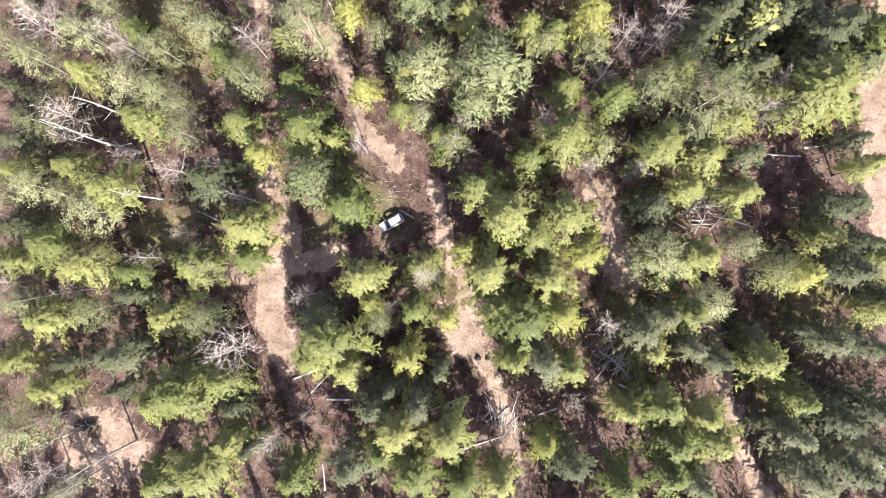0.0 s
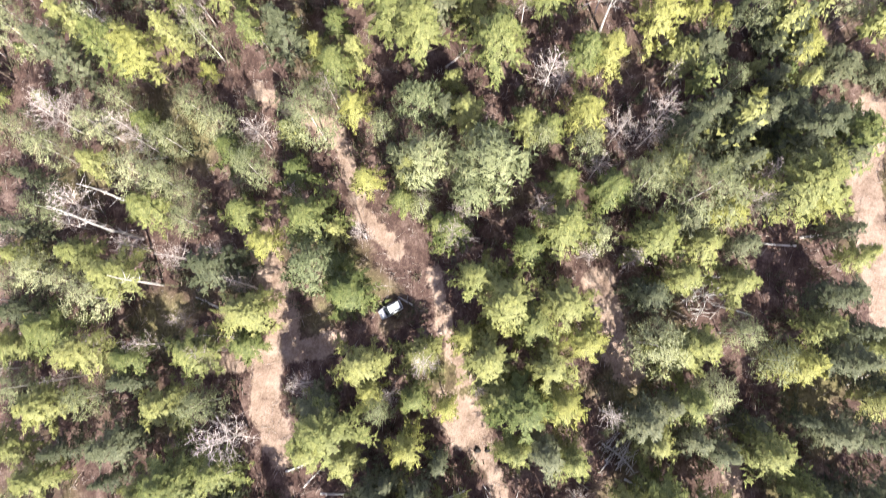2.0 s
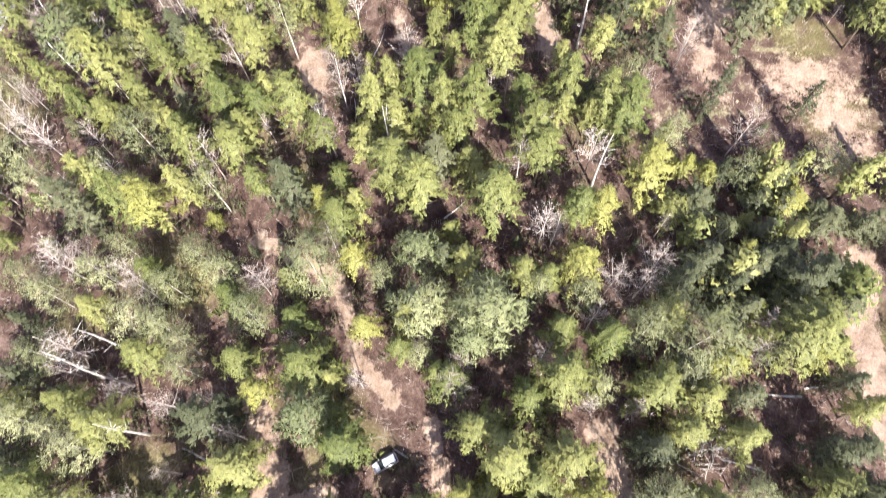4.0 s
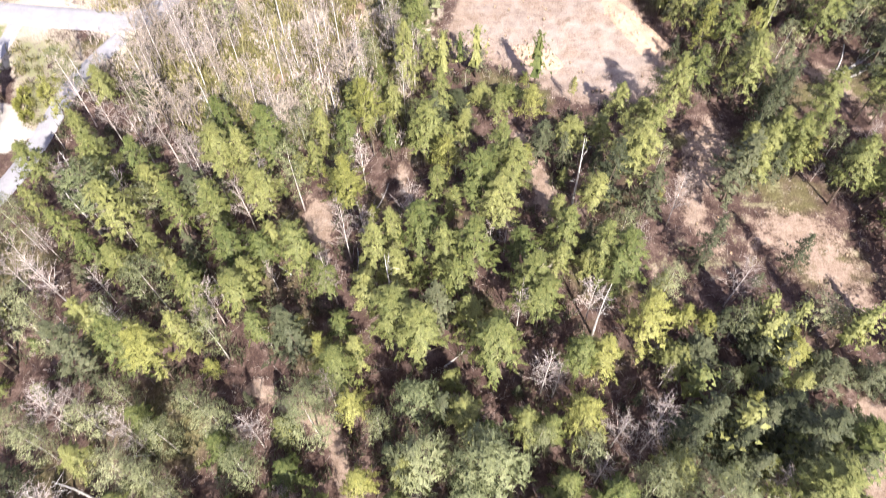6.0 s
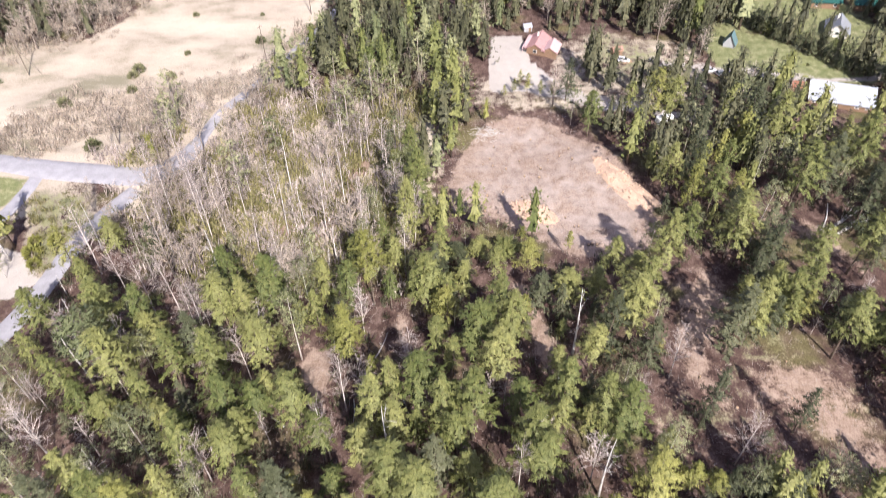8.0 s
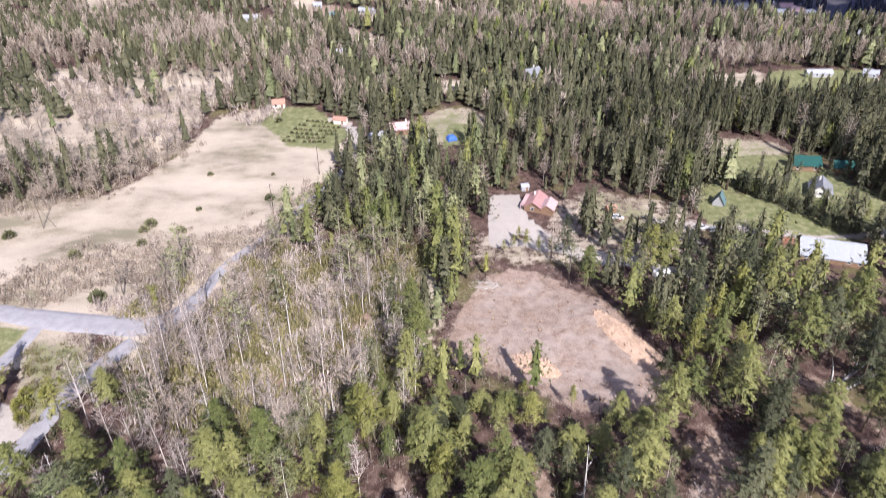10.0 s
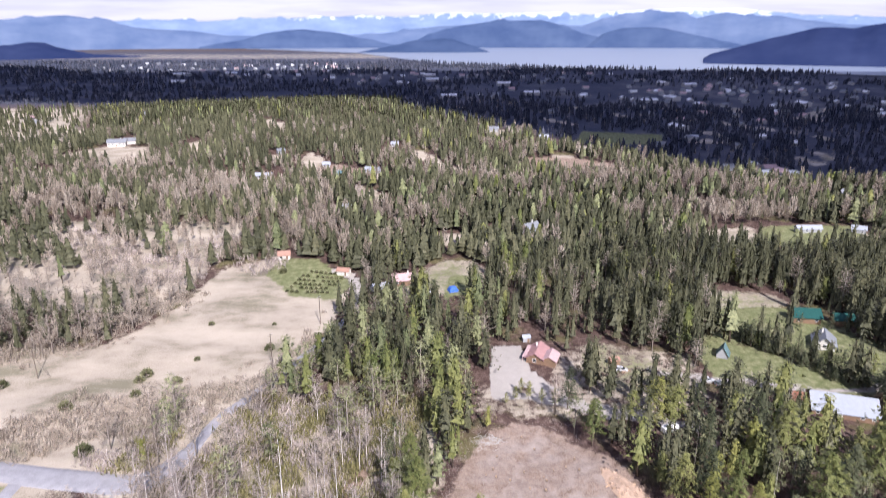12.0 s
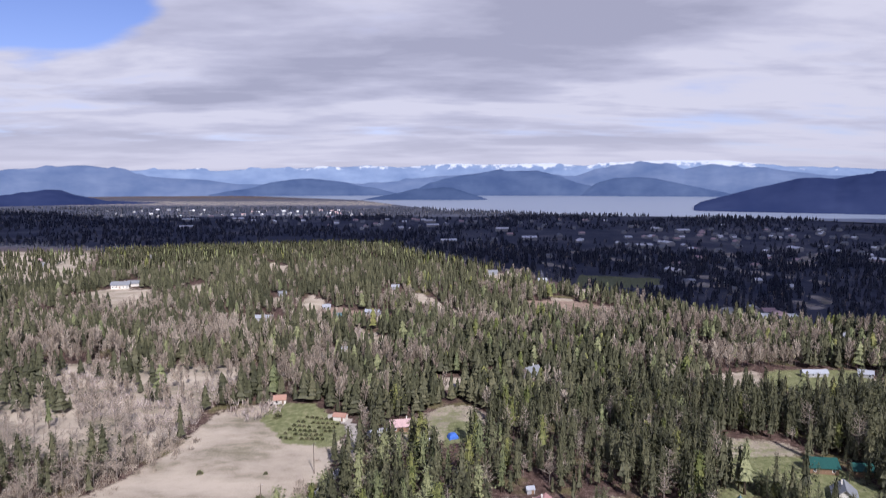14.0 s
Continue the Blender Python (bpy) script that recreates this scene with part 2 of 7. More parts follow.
GROUND = ground_material()
ASPHALT = plain("grey_road", (0.31, 0.30, 0.315), 0.9, 0, 0.22, 0.4)
WHITE_PAINT = plain("white_paint", (0.78, 0.78, 0.77), 0.4, 0, 0.06)
TOWN_WHITE = plain("bright_white_roof", (0.78, 0.78, 0.78), 0.5, 0, 0.1, 0.5)
WHITE_METAL = plain("white_roof_sheet", (0.37, 0.39, 0.43), 0.35, 0.0, 0.10, 0.8)
RED_ROOF = plain("faded_red_roof", (0.40, 0.23, 0.22), 0.6, 0, 0.2, 0.7)
PINK_ROOF = plain("pale_red_roof", (0.52, 0.36, 0.35), 0.6, 0, 0.2, 0.7)
GREY_ROOF = plain("grey_shingle_roof", (0.22, 0.23, 0.25), 0.8, 0, 0.25, 1.2)
TEAL_ROOF = plain("green_metal_roof", (0.016, 0.080, 0.070), 0.45, 0, 0.2, 0.8)
PALE_TEAL = plain("pale_teal_roof", (0.11, 0.18, 0.19), 0.6, 0, 0.2, 0.8)
RUST_ROOF = plain("rusty_roof", (0.33, 0.14, 0.09), 0.7, 0, 0.3, 0.8)
ORANGE_ROOF = plain("orange_roof", (0.38, 0.22, 0.165), 0.6, 0, 0.2)
BLUE_TARP = plain("blue_tarp_cloth", (0.05, 0.14, 0.50), 0.5, 0, 0.25, 1.0)
GREY_TARP = plain("grey_tarp_cloth", (0.10, 0.11, 0.14), 0.6, 0, 0.25, 1.0)
LOG_WALL = plain("brown_log_wall", (0.22, 0.14, 0.09), 0.8, 0, 0.3, 1.0)
PALE_WALL = plain("pale_siding", (0.66, 0.63, 0.58), 0.7, 0, 0.12, 0.6)
GREY_WALL = plain("grey_siding", (0.36, 0.36, 0.37), 0.7, 0, 0.15, 0.6)
DARK_GLASS = plain("dark_glass", (0.025, 0.03, 0.035), 0.08, 0, 0.1, 1, 0.5)
RUBBER = plain("black_rubber", (0.02, 0.02, 0.02), 0.85)
CHROME = plain("steel", (0.55, 0.56, 0.58), 0.3, 0.9, 0.1)
RED_LENS = plain("red_lens", (0.35, 0.02, 0.02), 0.2)
CLEAR_LENS = plain("clear_lens", (0.75, 0.76, 0.78), 0.1)
FRESH_WOOD = plain("split_wood", (0.50, 0.34, 0.21), 0.8, 0, 0.35, 1.2)
PALE_ROCK = plain("pale_dug_earth", (0.47, 0.335, 0.245), 0.95, 0, 0.25, 0.8)
CHAR = plain("charred_wood", (0.03, 0.026, 0.024), 0.9, 0, 0.5, 1.5)
POLE_WOOD = bark("pole_wood", (0.10, 0.08, 0.06), (0.24, 0.19, 0.15), 4.0)


# ---- mesh helpers ----
def mesh_np(name, verts, faces, mats, smooth=False, attrs=None, normals=None):
    """A mesh from arrays: verts (n, 3), faces (m, 3 or 4), per-point attributes."""
    me = bpy.data.meshes.new(name)
    verts, faces = np.asarray(verts, np.float32), np.asarray(faces, np.int32)
    me.vertices.add(len(verts))
    me.vertices.foreach_set("co", verts.ravel())
    me.loops.add(faces.size)
    me.loops.foreach_set("vertex_index", faces.ravel())
    me.polygons.add(len(faces))
    me.polygons.foreach_set("loop_start", np.arange(0, faces.size, faces.shape[1], dtype=np.int32))
    if smooth or normals is not None:
        me.polygons.foreach_set("use_smooth", np.ones(len(faces), bool))
    for key, values in (attrs or {}).items():
        me.attributes.new(key, "FLOAT", "POINT").data.foreach_set("value", np.asarray(values, np.float32))
    for m in mats if isinstance(mats, (list, tuple)) else [mats]:
        me.materials.append(m)
    me.update(calc_edges=True)
    if normals is not None:
        me.normals_split_custom_set_from_vertices(np.asarray(normals, np.float32))
    return me


def part(name, bm, material, parent=None, label=""):
    me = bpy.data.meshes.new(name)
    bm.to_mesh(me)
    bm.free()
    me.materials.append(material)
    ob = new(name, me)
    ob.parent = parent
    return tagged(ob, label)


def box(bm, x0, y0, z0, x1, y1, z1, bevel=0.0):
    r = bmesh.ops.create_cube(bm, size=1.0, matrix=Matrix.Translation(((x0 + x1) / 2, (y0 + y1) / 2, (z0 + z1) / 2)) @ Matrix.Diagonal((x1 - x0, y1 - y0, z1 - z0, 1)))
    if bevel:
        edges = list({e for v in r["verts"] for e in v.link_edges})
        bmesh.ops.bevel(bm, geom=edges, offset=bevel, segments=2, affect="EDGES")
    return bm


def tube(points, radii, sides=6):
    """A tapered tube along points: arrays of verts and triangles, with closed ends."""
    P = np.asarray(points, float)
    d = np.gradient(P, axis=0)
    d /= np.linalg.norm(d, axis=1, keepdims=True) + 1e-9
    ref = np.where(np.abs(d[:, 2:3]) > 0.9, np.array([[1.0, 0, 0]]), np.array([[0, 0, 1.0]]))
    a = np.cross(d, ref)
    a /= np.linalg.norm(a, axis=1, keepdims=True) + 1e-9
    b = np.cross(d, a)
    w = np.arange(sides) * 2 * np.pi / sides
    V = P[:, None] + np.asarray(radii)[:, None, None] * (np.cos(w)[None, :, None] * a[:, None] + np.sin(w)[None, :, None] * b[:, None])
    V, T, n = V.reshape(-1, 3), [], len(P)
    for i in range(n - 1):
        for j in range(sides):
            p, q = i * sides + j, i * sides + (j + 1) % sides
            T += [(p, q, q + sides), (p, q + sides, p + sides)]
    T += [(0, j + 1, j) for j in range(1, sides - 1)] + [((n - 1) * sides, (n - 1) * sides + j, (n - 1) * sides + j + 1) for j in range(1, sides - 1)]
    return V, np.array(T)


def join(pieces):
    """Several (verts, faces) as one."""
    V, T, n = [], [], 0
    for v, t in pieces:
        V.append(v)
        T.append(np.asarray(t) + n)
        n += len(v)
    return np.concatenate(V), np.concatenate(T)


# ---- the lie of the land ----
def ss(a, b, v):
    v = np.clip((v - a) / (b - a), 0, 1)
    return v * v * (3 - 2 * v)


LAKE_Z = 26.0
SHORE_X = (-2600, -1200, -420, 0, 346, 711, 872, 1013, 1500)
SHORE_Y = (4600, 4300, 3400, 2182, 1881, 1789, 1660, 1514, 1300)


def ground_z(x, y):
    x, y = np.asarray(x, float), np.asarray(y, float)
    z = 27 * ss(500, 1750, y) + 24 * np.exp(-(((x + 170) / np.where(x < -170, 250, 330)) ** 2) - ((y - 800) / 230) ** 2)
    z = z + 0.35 * np.sin(x * 0.13 + 1.7 * np.sin(y * 0.05)) + 0.3 * np.sin(y * 0.17 + 1.1 * np.sin(x * 0.07))
    near_water = ss(-40, 25, y - np.interp(x, SHORE_X, SHORE_Y)) * ss(1100, 1400, y)
    return z * (1 - near_water) + (LAKE_Z - 7) * near_water


def inside(x, y, poly):
    """Signed distance to a polygon's edge, positive inside."""
    P = np.asarray(poly, float)
    Q = np.roll(P, -1, 0)
    hit, best = np.zeros(np.shape(x), bool), np.full(np.shape(x), 1e9)
    for (ax, ay), (bx, by) in zip(P, Q):
        cross = (ay > y) != (by > y)
        hit ^= cross & (x < (bx - ax) * (y - ay) / (by - ay + 1e-12) + ax)
        s = np.clip(((x - ax) * (bx - ax) + (y - ay) * (by - ay)) / ((bx - ax) ** 2 + (by - ay) ** 2), 0, 1)
        best = np.minimum(best, np.hypot(x - ax - s * (bx - ax), y - ay - s * (by - ay)))
    return np.where(hit, best, -best)


def along(x, y, line):
    """Distance to a line of points."""
    best = np.full(np.shape(x), 1e9)
    for (ax, ay), (bx, by) in zip(line[:-1], line[1:]):
        s = np.clip(((x - ax) * (bx - ax) + (y - ay) * (by - ay)) / ((bx - ax) ** 2 + (by - ay) ** 2), 0, 1)
        best = np.minimum(best, np.hypot(x - ax - s * (bx - ax), y - ay - s * (by - ay)))
    return best


# worn earth: tracks (points, half width) and bare patches
TRACKS = [
    ([(-37, 47), (-21.7, 38.7), (-17, 23.1), (-11, 15.7)], 1.3),
    ([(-4, 12), (-2.2, 2.1), (1.1, -8.2)], 1.15),
    ([(-0.2, -16.3), (5.2, -22.6), (8, -32.9), (9.7, -46)], 1.3),
    ([(-36, 19), (-34.8, 15.5), (-31.9, 7.2), (-31.1, 2), (-34.4, -5.1), (-34.6, -12.3), (-31.7, -19.6)], 2.2),
    ([(-44, -4.2), (-30.1, -2.2), (-21.8, -0.4)], 1.6),
    ([(25.5, 9), (26.8, 1.2), (29, -4), (30.1, -7)], 2.4),
    ([(45.4, -14), (47.1, -26.7), (48.4, -34.9), (52.1, -43.1), (55, -50)], 1.2),
    ([(78, 40), (74.9, 26), (75.3, 15.9), (77, 0)], 2.6),
]
TRACKS += [
    ([(-44, 134), (-37.7, 125.3), (-32.5, 132), (-24, 161)], 2.2),
]
PATCHES = {
    "loading_place": [(-4.5, -9), (4.5, -11), (6, -19), (0, -20), (-5, -16)],
    "log_landing": [(2.4, 138.7), (1.0, 148.2), (4.9, 163.2), (12.1, 178), (21.5, 186), (32.5, 184), (40.6, 174.4), (50.6, 166.5), (54.5, 156.5), (57.8, 141.4), (58.5, 129.1), (53.1, 121.8), (42.3, 118.4), (32.6, 121.0), (22, 130), (12, 136)],
    "bank": [(51.8, 96.6), (57.2, 112.3), (63.5, 117.6), (70.9, 113.7), (69.3, 100.9), (61.1, 89.5), (59.8, 79.4), (62.7, 74.0), (56.6, 72.9), (52.0, 77.0), (49.1, 83.9)],
    "bank_east": [(65.8, 87.0), (78.7, 88.3), (86.5, 83.3), (88.2, 71.4), (90, 56), (84.4, 57), (78.6, 62.5), (73.9, 67), (69.6, 73.9), (61.1, 72.7)],
    "dip": [(42.0, 74.4), (48.0, 70.6), (50.4, 63.7), (45.8, 62.7), (40.9, 69.4)],
    "scrape": [(-31.4, 92.3), (-24.9, 91.2), (-24.6, 83.1), (-25.3, 73.8), (-28.7, 77.7), (-31.5, 84.6)],
    "cut_path": [(-11.0, 105.2), (-8.5, 99.0), (-7.0, 84.6), (-9.5, 88), (-11.4, 98.9)],
    "gully": [(16.5, 111.3), (21.1, 108.5), (25.1, 91.7), (25.8, 83.9), (21.2, 85.5), (18.9, 100.0)],
    "dug_strip": [(85.8, 140.1), (98.6, 137.0), (103.7, 127.7), (108.4, 111.0), (105.3, 104.2), (99.1, 117.3), (92.1, 128.2), (83.4, 133.1)],
    "burnt_place": [(-73, -27), (-64, -27), (-57, -34), (-60, -41), (-75, -43)],
    "far_scar": [(74, 618), (80, 580), (145, 566), (160, 604), (120, 622)],
    "hill_scar": [(-110, 585), (-108, 548), (-60, 528), (-55, 560)],
    "grey_yard": [(40, 384), (62, 388), (60, 404), (42, 400)],
    "lane_side": [(-96.4, 105), (-90.5, 104.6), (-86.8, 100.4), (-94, 98)],
    "ditch": [(-58, 214), (-54, 216), (-43, 250), (-47, 252)],
    "brow": [(-134, 500), (-142, 545), (-150, 520)],
}
BANK_GRASS = [(41, 74), (48, 85), (51, 97), (56, 112), (64, 119), (72, 114), (78, 92), (88, 85), (96, 60), (84, 55), (74, 65), (62, 70), (51, 63), (45, 61)]
CLEARED = ("log_landing", "bank", "bank_east", "dip", "scrape", "cut_path", "gully", "dug_strip")
# a slope of pale trunks and young growth where no tall conifer stands
WEST_OPEN = [(-70.7, 122), (-84, 167), (-69, 195), (-36, 192), (-17.8, 165), (-14.8, 139.5), (-27, 123), (-43, 113.7), (-58, 106.6)]
FIELD = [(-210, 178), (-145, 178), (-128, 200), (-98, 206), (-75, 213), (-62, 226), (-47.8, 263), (-46, 297), (-80, 314), (-100, 338), (-116, 336), (-122, 280), (-134, 245), (-165, 226), (-210, 224)]
ORCHARD = [(-94, 326), (-88, 352), (-69, 347), (-44, 312), (-50, 290), (-72, 293)]
LAWNS = [
    ORCHARD,
    [(122, 278), (140, 280), (160, 276), (166, 250), (174, 228), (190, 205), (180, 198), (156, 212), (146, 238), (124, 254), (114, 262)],
    [(98, 236), (110, 246), (120, 238), (136, 222), (150, 204), (130, 203), (100, 206)],
    [(-140, 158), (-131, 156.7), (-122.5, 155.5), (-122.7, 146.6), (-124.4, 140.5), (-136, 142)],
    [(186, 372), (214, 364), (238, 370), (256, 368), (262, 412), (228, 414), (202, 408)],
    [(0, 290), (18, 300), (18, 322), (2, 318)],
    [(140, 700), (230, 690), (250, 760), (160, 770)],
]
HILL_FIELDS = [
    [(-372, 632), (-345, 660), (-300, 655), (-272, 632), (-276, 545), (-300, 590)],
    [(-236, 398), (-200, 386), (-165, 356), (-150, 318), (-165, 322), (-200, 345), (-228, 372)],
    [(-158, 350), (-132, 346), (-126, 312), (-140, 306), (-158, 330)],
    [(154, 370), (184, 370), (200, 408), (162, 404)],
    [(126, 302), (148, 300), (160, 294), (163, 284), (150, 277), (122, 272)],
    [(-112, 342), (-90, 348), (-90, 330), (-104, 326)],
    [(-28, 300), (-18, 320), (0, 318), (0, 296)],
    [(-36, 300), (-28, 296), (-6, 292), (18, 298), (24, 326), (16, 346), (0, 348), (-10, 334), (-24, 318)],
]
YARD = [(19.6, 241), (31.4, 243), (32, 222), (43, 203), (53, 195), (64, 191), (62, 186), (51, 189), (40, 196), (34.5, 200), (30, 208), (26, 208), (25, 200), (18, 199), (16.5, 212)]
ROAD = [(-190, 176), (-150, 166.5), (-113.3, 158.8), (-95.5, 155.6), (-84, 154), (-78.5, 165), (-73, 190), (-62.8, 211), (-51.4, 241), (-43.7, 262), (-41, 270)]
WEST_GRASS = [(-100, 160), (-84, 140), (-60, 118), (-36, 112), (-14, 118), (-4, 140), (-2, 170), (-4, 194), (-60, 196)]
LANE = [(-88, 149), (-93, 140), (-96.5, 132), (-97, 123.5), (-98.7, 115), (-100, 107.7), (-102.5, 95.6), (-108, 84)]
SIDE_ROAD = [(-120, 156), (-120.4, 147.8), (-122.2, 138.1), (-126, 124)]
ROUGH_GRASS = [(-118.2, 151.1), (-99.8, 149.3), (-93.4, 136), (-97.0, 125.4), (-98.4, 115.2), (-103.5, 113.4), (-114.4, 134.5), (-119.3, 141.2)]


DRIVE = [(18.2, 204.5), (37.6, 200.2), (51.8, 194.2), (63.3, 190.8), (73, 187), (84, 184)]
TAN_LAWN = [(50.6, 234), (61.2, 246.6), (68.2, 241), (89.2, 221), (104, 215), (122, 210), (130, 208), (129, 204), (104, 209), (88, 213), (70.7, 202.7), (58.5, 205.6), (53.1, 214.4)]
ORCHARD_DRIVE = [(-57, 329), (-51, 328), (-45.8, 317), (-42.4, 301), (-40.7, 282), (-40.5, 268)]
BARN_TRACK = [(78, 220.8), (85, 217.7), (103, 214.4), (119, 208.8), (140, 206), (162, 209)]
FORECOURT = [(4, 186), (70, 182), (96, 200), (100, 238), (60, 246), (40, 240), (36, 216), (10, 214)]
# grass round the hillside houses: x, y, radius
HOUSE_GLADES = [(-326, 648, 24), (-148, 522, 20), (-87, 534, 14), (-60, 543, 18), (-102, 560, 14), (-152, 605, 14), (-47, 632, 14), (290, 555, 22), (305, 480, 16), (230, 386, 16), (262, 388, 14), (232, 370, 18), (256, 368, 16), (107, 690, 16), (280, 725, 18), (54, 382, 10), (-67, 436, 9)]


def glades(x, y):
    """Above zero in the small openings of the hillside woods."""
    n = np.sin(x * 0.051 + 2.2 * np.sin(y * 0.023)) + np.sin(y * 0.034 + 2.0 * np.sin(x * 0.029)) + 0.5 * np.sin(x * 0.13 + y * 0.07)
    return n - 1.4


def sheet_lines(lo, hi, near, far, growth, dense_to):
    """Grid lines: evenly spaced between the dense limits, then ever wider."""
    a, b = dense_to
    mid = list(np.arange(a, b + near / 2, near))
    up, s = [], near
    while (up[-1] if up else b) < hi:
        s = min(s * growth, far)
        up.append((up[-1] if up else b) + s)
    down, s = [], near
    while (down[-1] if down else a) > lo:
        s = min(s * growth, far)
        down.append((down[-1] if down else a) - s)
    return np.array(down[::-1] + mid + up)


def build_ground():
    xs, ys = sheet_lines(-4900, 4900, 1.75, 260, 1.055, (-96, 96)), sheet_lines(-900, 4950, 1.75, 160, 1.026, (-50, 130))
    X, Y = np.meshgrid(xs, ys)
    x, y = X.ravel(), Y.ravel()
    z = ground_z(x, y)
    soil, straw, lawn, gravel = (np.zeros(len(x)) for _ in range(4))
    for line, half in TRACKS:
        soil = np.maximum(soil, 1 - ss(half * 0.55, half * 1.9, along(x, y, line)))
    for key, poly in PATCHES.items():
        soil = np.maximum(soil, (0.68 if key in ("bank", "bank_east", "dip", "dug_strip") else 1.3) * ss(-4.0, 6.0, inside(x, y, poly)))
    straw = np.maximum(straw, 0.8 * ss(-5.0, 3.0, inside(x, y, BANK_GRASS)))
    lawn = np.maximum(lawn, 0.36 * ss(-5.0, 4.0, inside(x, y, BANK_GRASS)))
    z = z - 0.12 * soil * (y < 140)
    d = inside(x, y, FIELD)
    straw = np.maximum(ss(-6, 5, d), 0.85 * ss(-64, -34, d) * (x < -52) * (y < 240) * (y > 136))
    straw = np.maximum(straw, 0.95 * ss(-12, 8, inside(x, y, WEST_GRASS)))
    for poly in HILL_FIELDS:
        lawn = np.maximum(lawn, (0.52 if poly[0][0] in (126, -36, -28) else 0.0) * ss(-4, 6, inside(x, y, poly)))
        straw = np.maximum(straw, (0.75 if poly[0][0] in (126, -36, -28) else 1.0) * ss(-8, 8, inside(x, y, poly)))
    straw = np.maximum(straw, 0.5 * ss(2300, 2700, y) * ss(3600, 3000, y) * (x < -200))
    straw = np.maximum(straw, 0.8 * ss(0.0, 0.25, glades(x, y)) * (y > 330) * (y < 1010))
    straw = np.maximum(straw, 0.85 * ss(-112, -135, x) * ss(-300, -270, x) * ss(268, 285, y) * ss(440, 410, y))
    straw = np.maximum(straw, 0.7 * ss(-20, 30, -0.45 * y - 60 - x) * ss(680, 720, y) * ss(1080, 1000, y))
    straw = np.maximum(straw, 0.66 * ss(12, -4, np.hypot((x - 27) / 1.5, y - 162)))
    straw = np.maximum(straw, 0.56 * ss(-4, 8, inside(x, y, FORECOURT)))
    for hx, hy, hr in HOUSE_GLADES:
        straw = np.maximum(straw, 0.75 * ss(hr, hr * 0.4, np.hypot(x - hx, y - hy)))
    for poly in LAWNS:
        lawn = np.maximum(lawn, ss(-3, 3, inside(x, y, poly)))
    straw = np.maximum(straw, 0.55 * ss(-3, 2, inside(x, y, TAN_LAWN)))
    straw = np.maximum(straw, 0.62 * ss(-3, 2, inside(x, y, ROUGH_GRASS)))
    lawn = np.maximum(lawn, 0.56 * ss(-3, 4, inside(x, y, ROUGH_GRASS)))
    lawn = np.maximum(lawn, 0.5 * ss(-3, 4, inside(x, y, TAN_LAWN)))
    lawn = np.maximum(lawn, 0.6 * ss(-3, 4, inside(x, y, [(98, 206), (98, 240), (114, 262), (124, 282), (166, 278), (198, 205), (180, 194), (150, 200)])))
    lawn = np.maximum(lawn, 0.5 * ss(13, 0, np.hypot((x - 27) / 1.4, y - 162)))
    soil = soil * (1 - 0.62 * ss(13, -4, np.hypot((x - 27) / 1.5, y - 160)))
    gravel = np.maximum(ss(-1.2, 1.0, inside(x, y, YARD)), np.maximum(np.maximum(ss(3.4, 1.6, along(x, y, DRIVE)), ss(3.6, 1.8, along(x, y, ORCHARD_DRIVE))), ss(-2, 2, inside(x, y, [(-118, 127), (-110, 124.5), (-101, 114.3), (-106, 108), (-114, 108)]))))
    gravel = np.maximum(gravel, 0.75 * ss(3.8, 1.4, along(x, y, BARN_TRACK)))
    nx, ny = len(xs), len(ys)
    i = (np.arange(ny - 1)[:, None] * nx + np.arange(nx - 1)[None]).ravel()
    faces = np.stack([i, i + 1, i + nx + 1, i + nx], 1)
    # valley: mask of the painted blue, far ground and ground in cloud shade
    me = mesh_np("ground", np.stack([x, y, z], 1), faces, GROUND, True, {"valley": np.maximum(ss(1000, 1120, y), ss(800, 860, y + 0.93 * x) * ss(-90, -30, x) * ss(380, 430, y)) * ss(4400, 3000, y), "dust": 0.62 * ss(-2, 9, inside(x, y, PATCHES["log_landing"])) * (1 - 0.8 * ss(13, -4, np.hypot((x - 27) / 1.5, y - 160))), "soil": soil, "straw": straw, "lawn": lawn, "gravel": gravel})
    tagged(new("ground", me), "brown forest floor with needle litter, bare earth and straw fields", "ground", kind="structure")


build_ground()


def ribbon(name, line, half, label):
    """A road laid on the ground, 6 cm proud, with sloping shoulders."""
    P = np.array(line, float)
    t = np.r_[0, np.cumsum(np.hypot(*np.diff(P, axis=0).T))]
    s = np.linspace(0, t[-1], int(t[-1] / 2.5))
    k = np.ones(7) / 7
    L = np.stack([np.interp(s, t, P[:, n]) for n in (0, 1)], 1)
    L[3:-3] = np.stack([np.convolve(L[:, n], k, "valid") for n in (0, 1)], 1)
    d = np.gradient(L, axis=0)
    d /= np.linalg.norm(d, axis=1, keepdims=True)
    side = np.stack([d[:, 1], -d[:, 0]], 1)
    V = []
    width = np.interp(L[:, 1], (160, 178), half if isinstance(half, tuple) else (half, half))[:, None]
    for off, slope, up in ((-1, -0.5, -0.25), (-1, 0, 0.16), (-0.5, 0, 0.20), (0, 0, 0.22), (0.5, 0, 0.20), (1, 0, 0.16), (1, 0.5, -0.25)):
        q = L + side * (off * width + slope)
        V.append(np.c_[q, ground_z(q[:, 0], q[:, 1]) + up])
    V, n = np.concatenate(V), len(L)
    F = [(a * n + j, a * n + j + 1, (a + 1) * n + j + 1, (a + 1) * n + j) for a in range(6) for j in range(n - 1)]
    return tagged(new(name, mesh_np(name, V, F, ASPHALT, True)), label, "road", kind="structure")


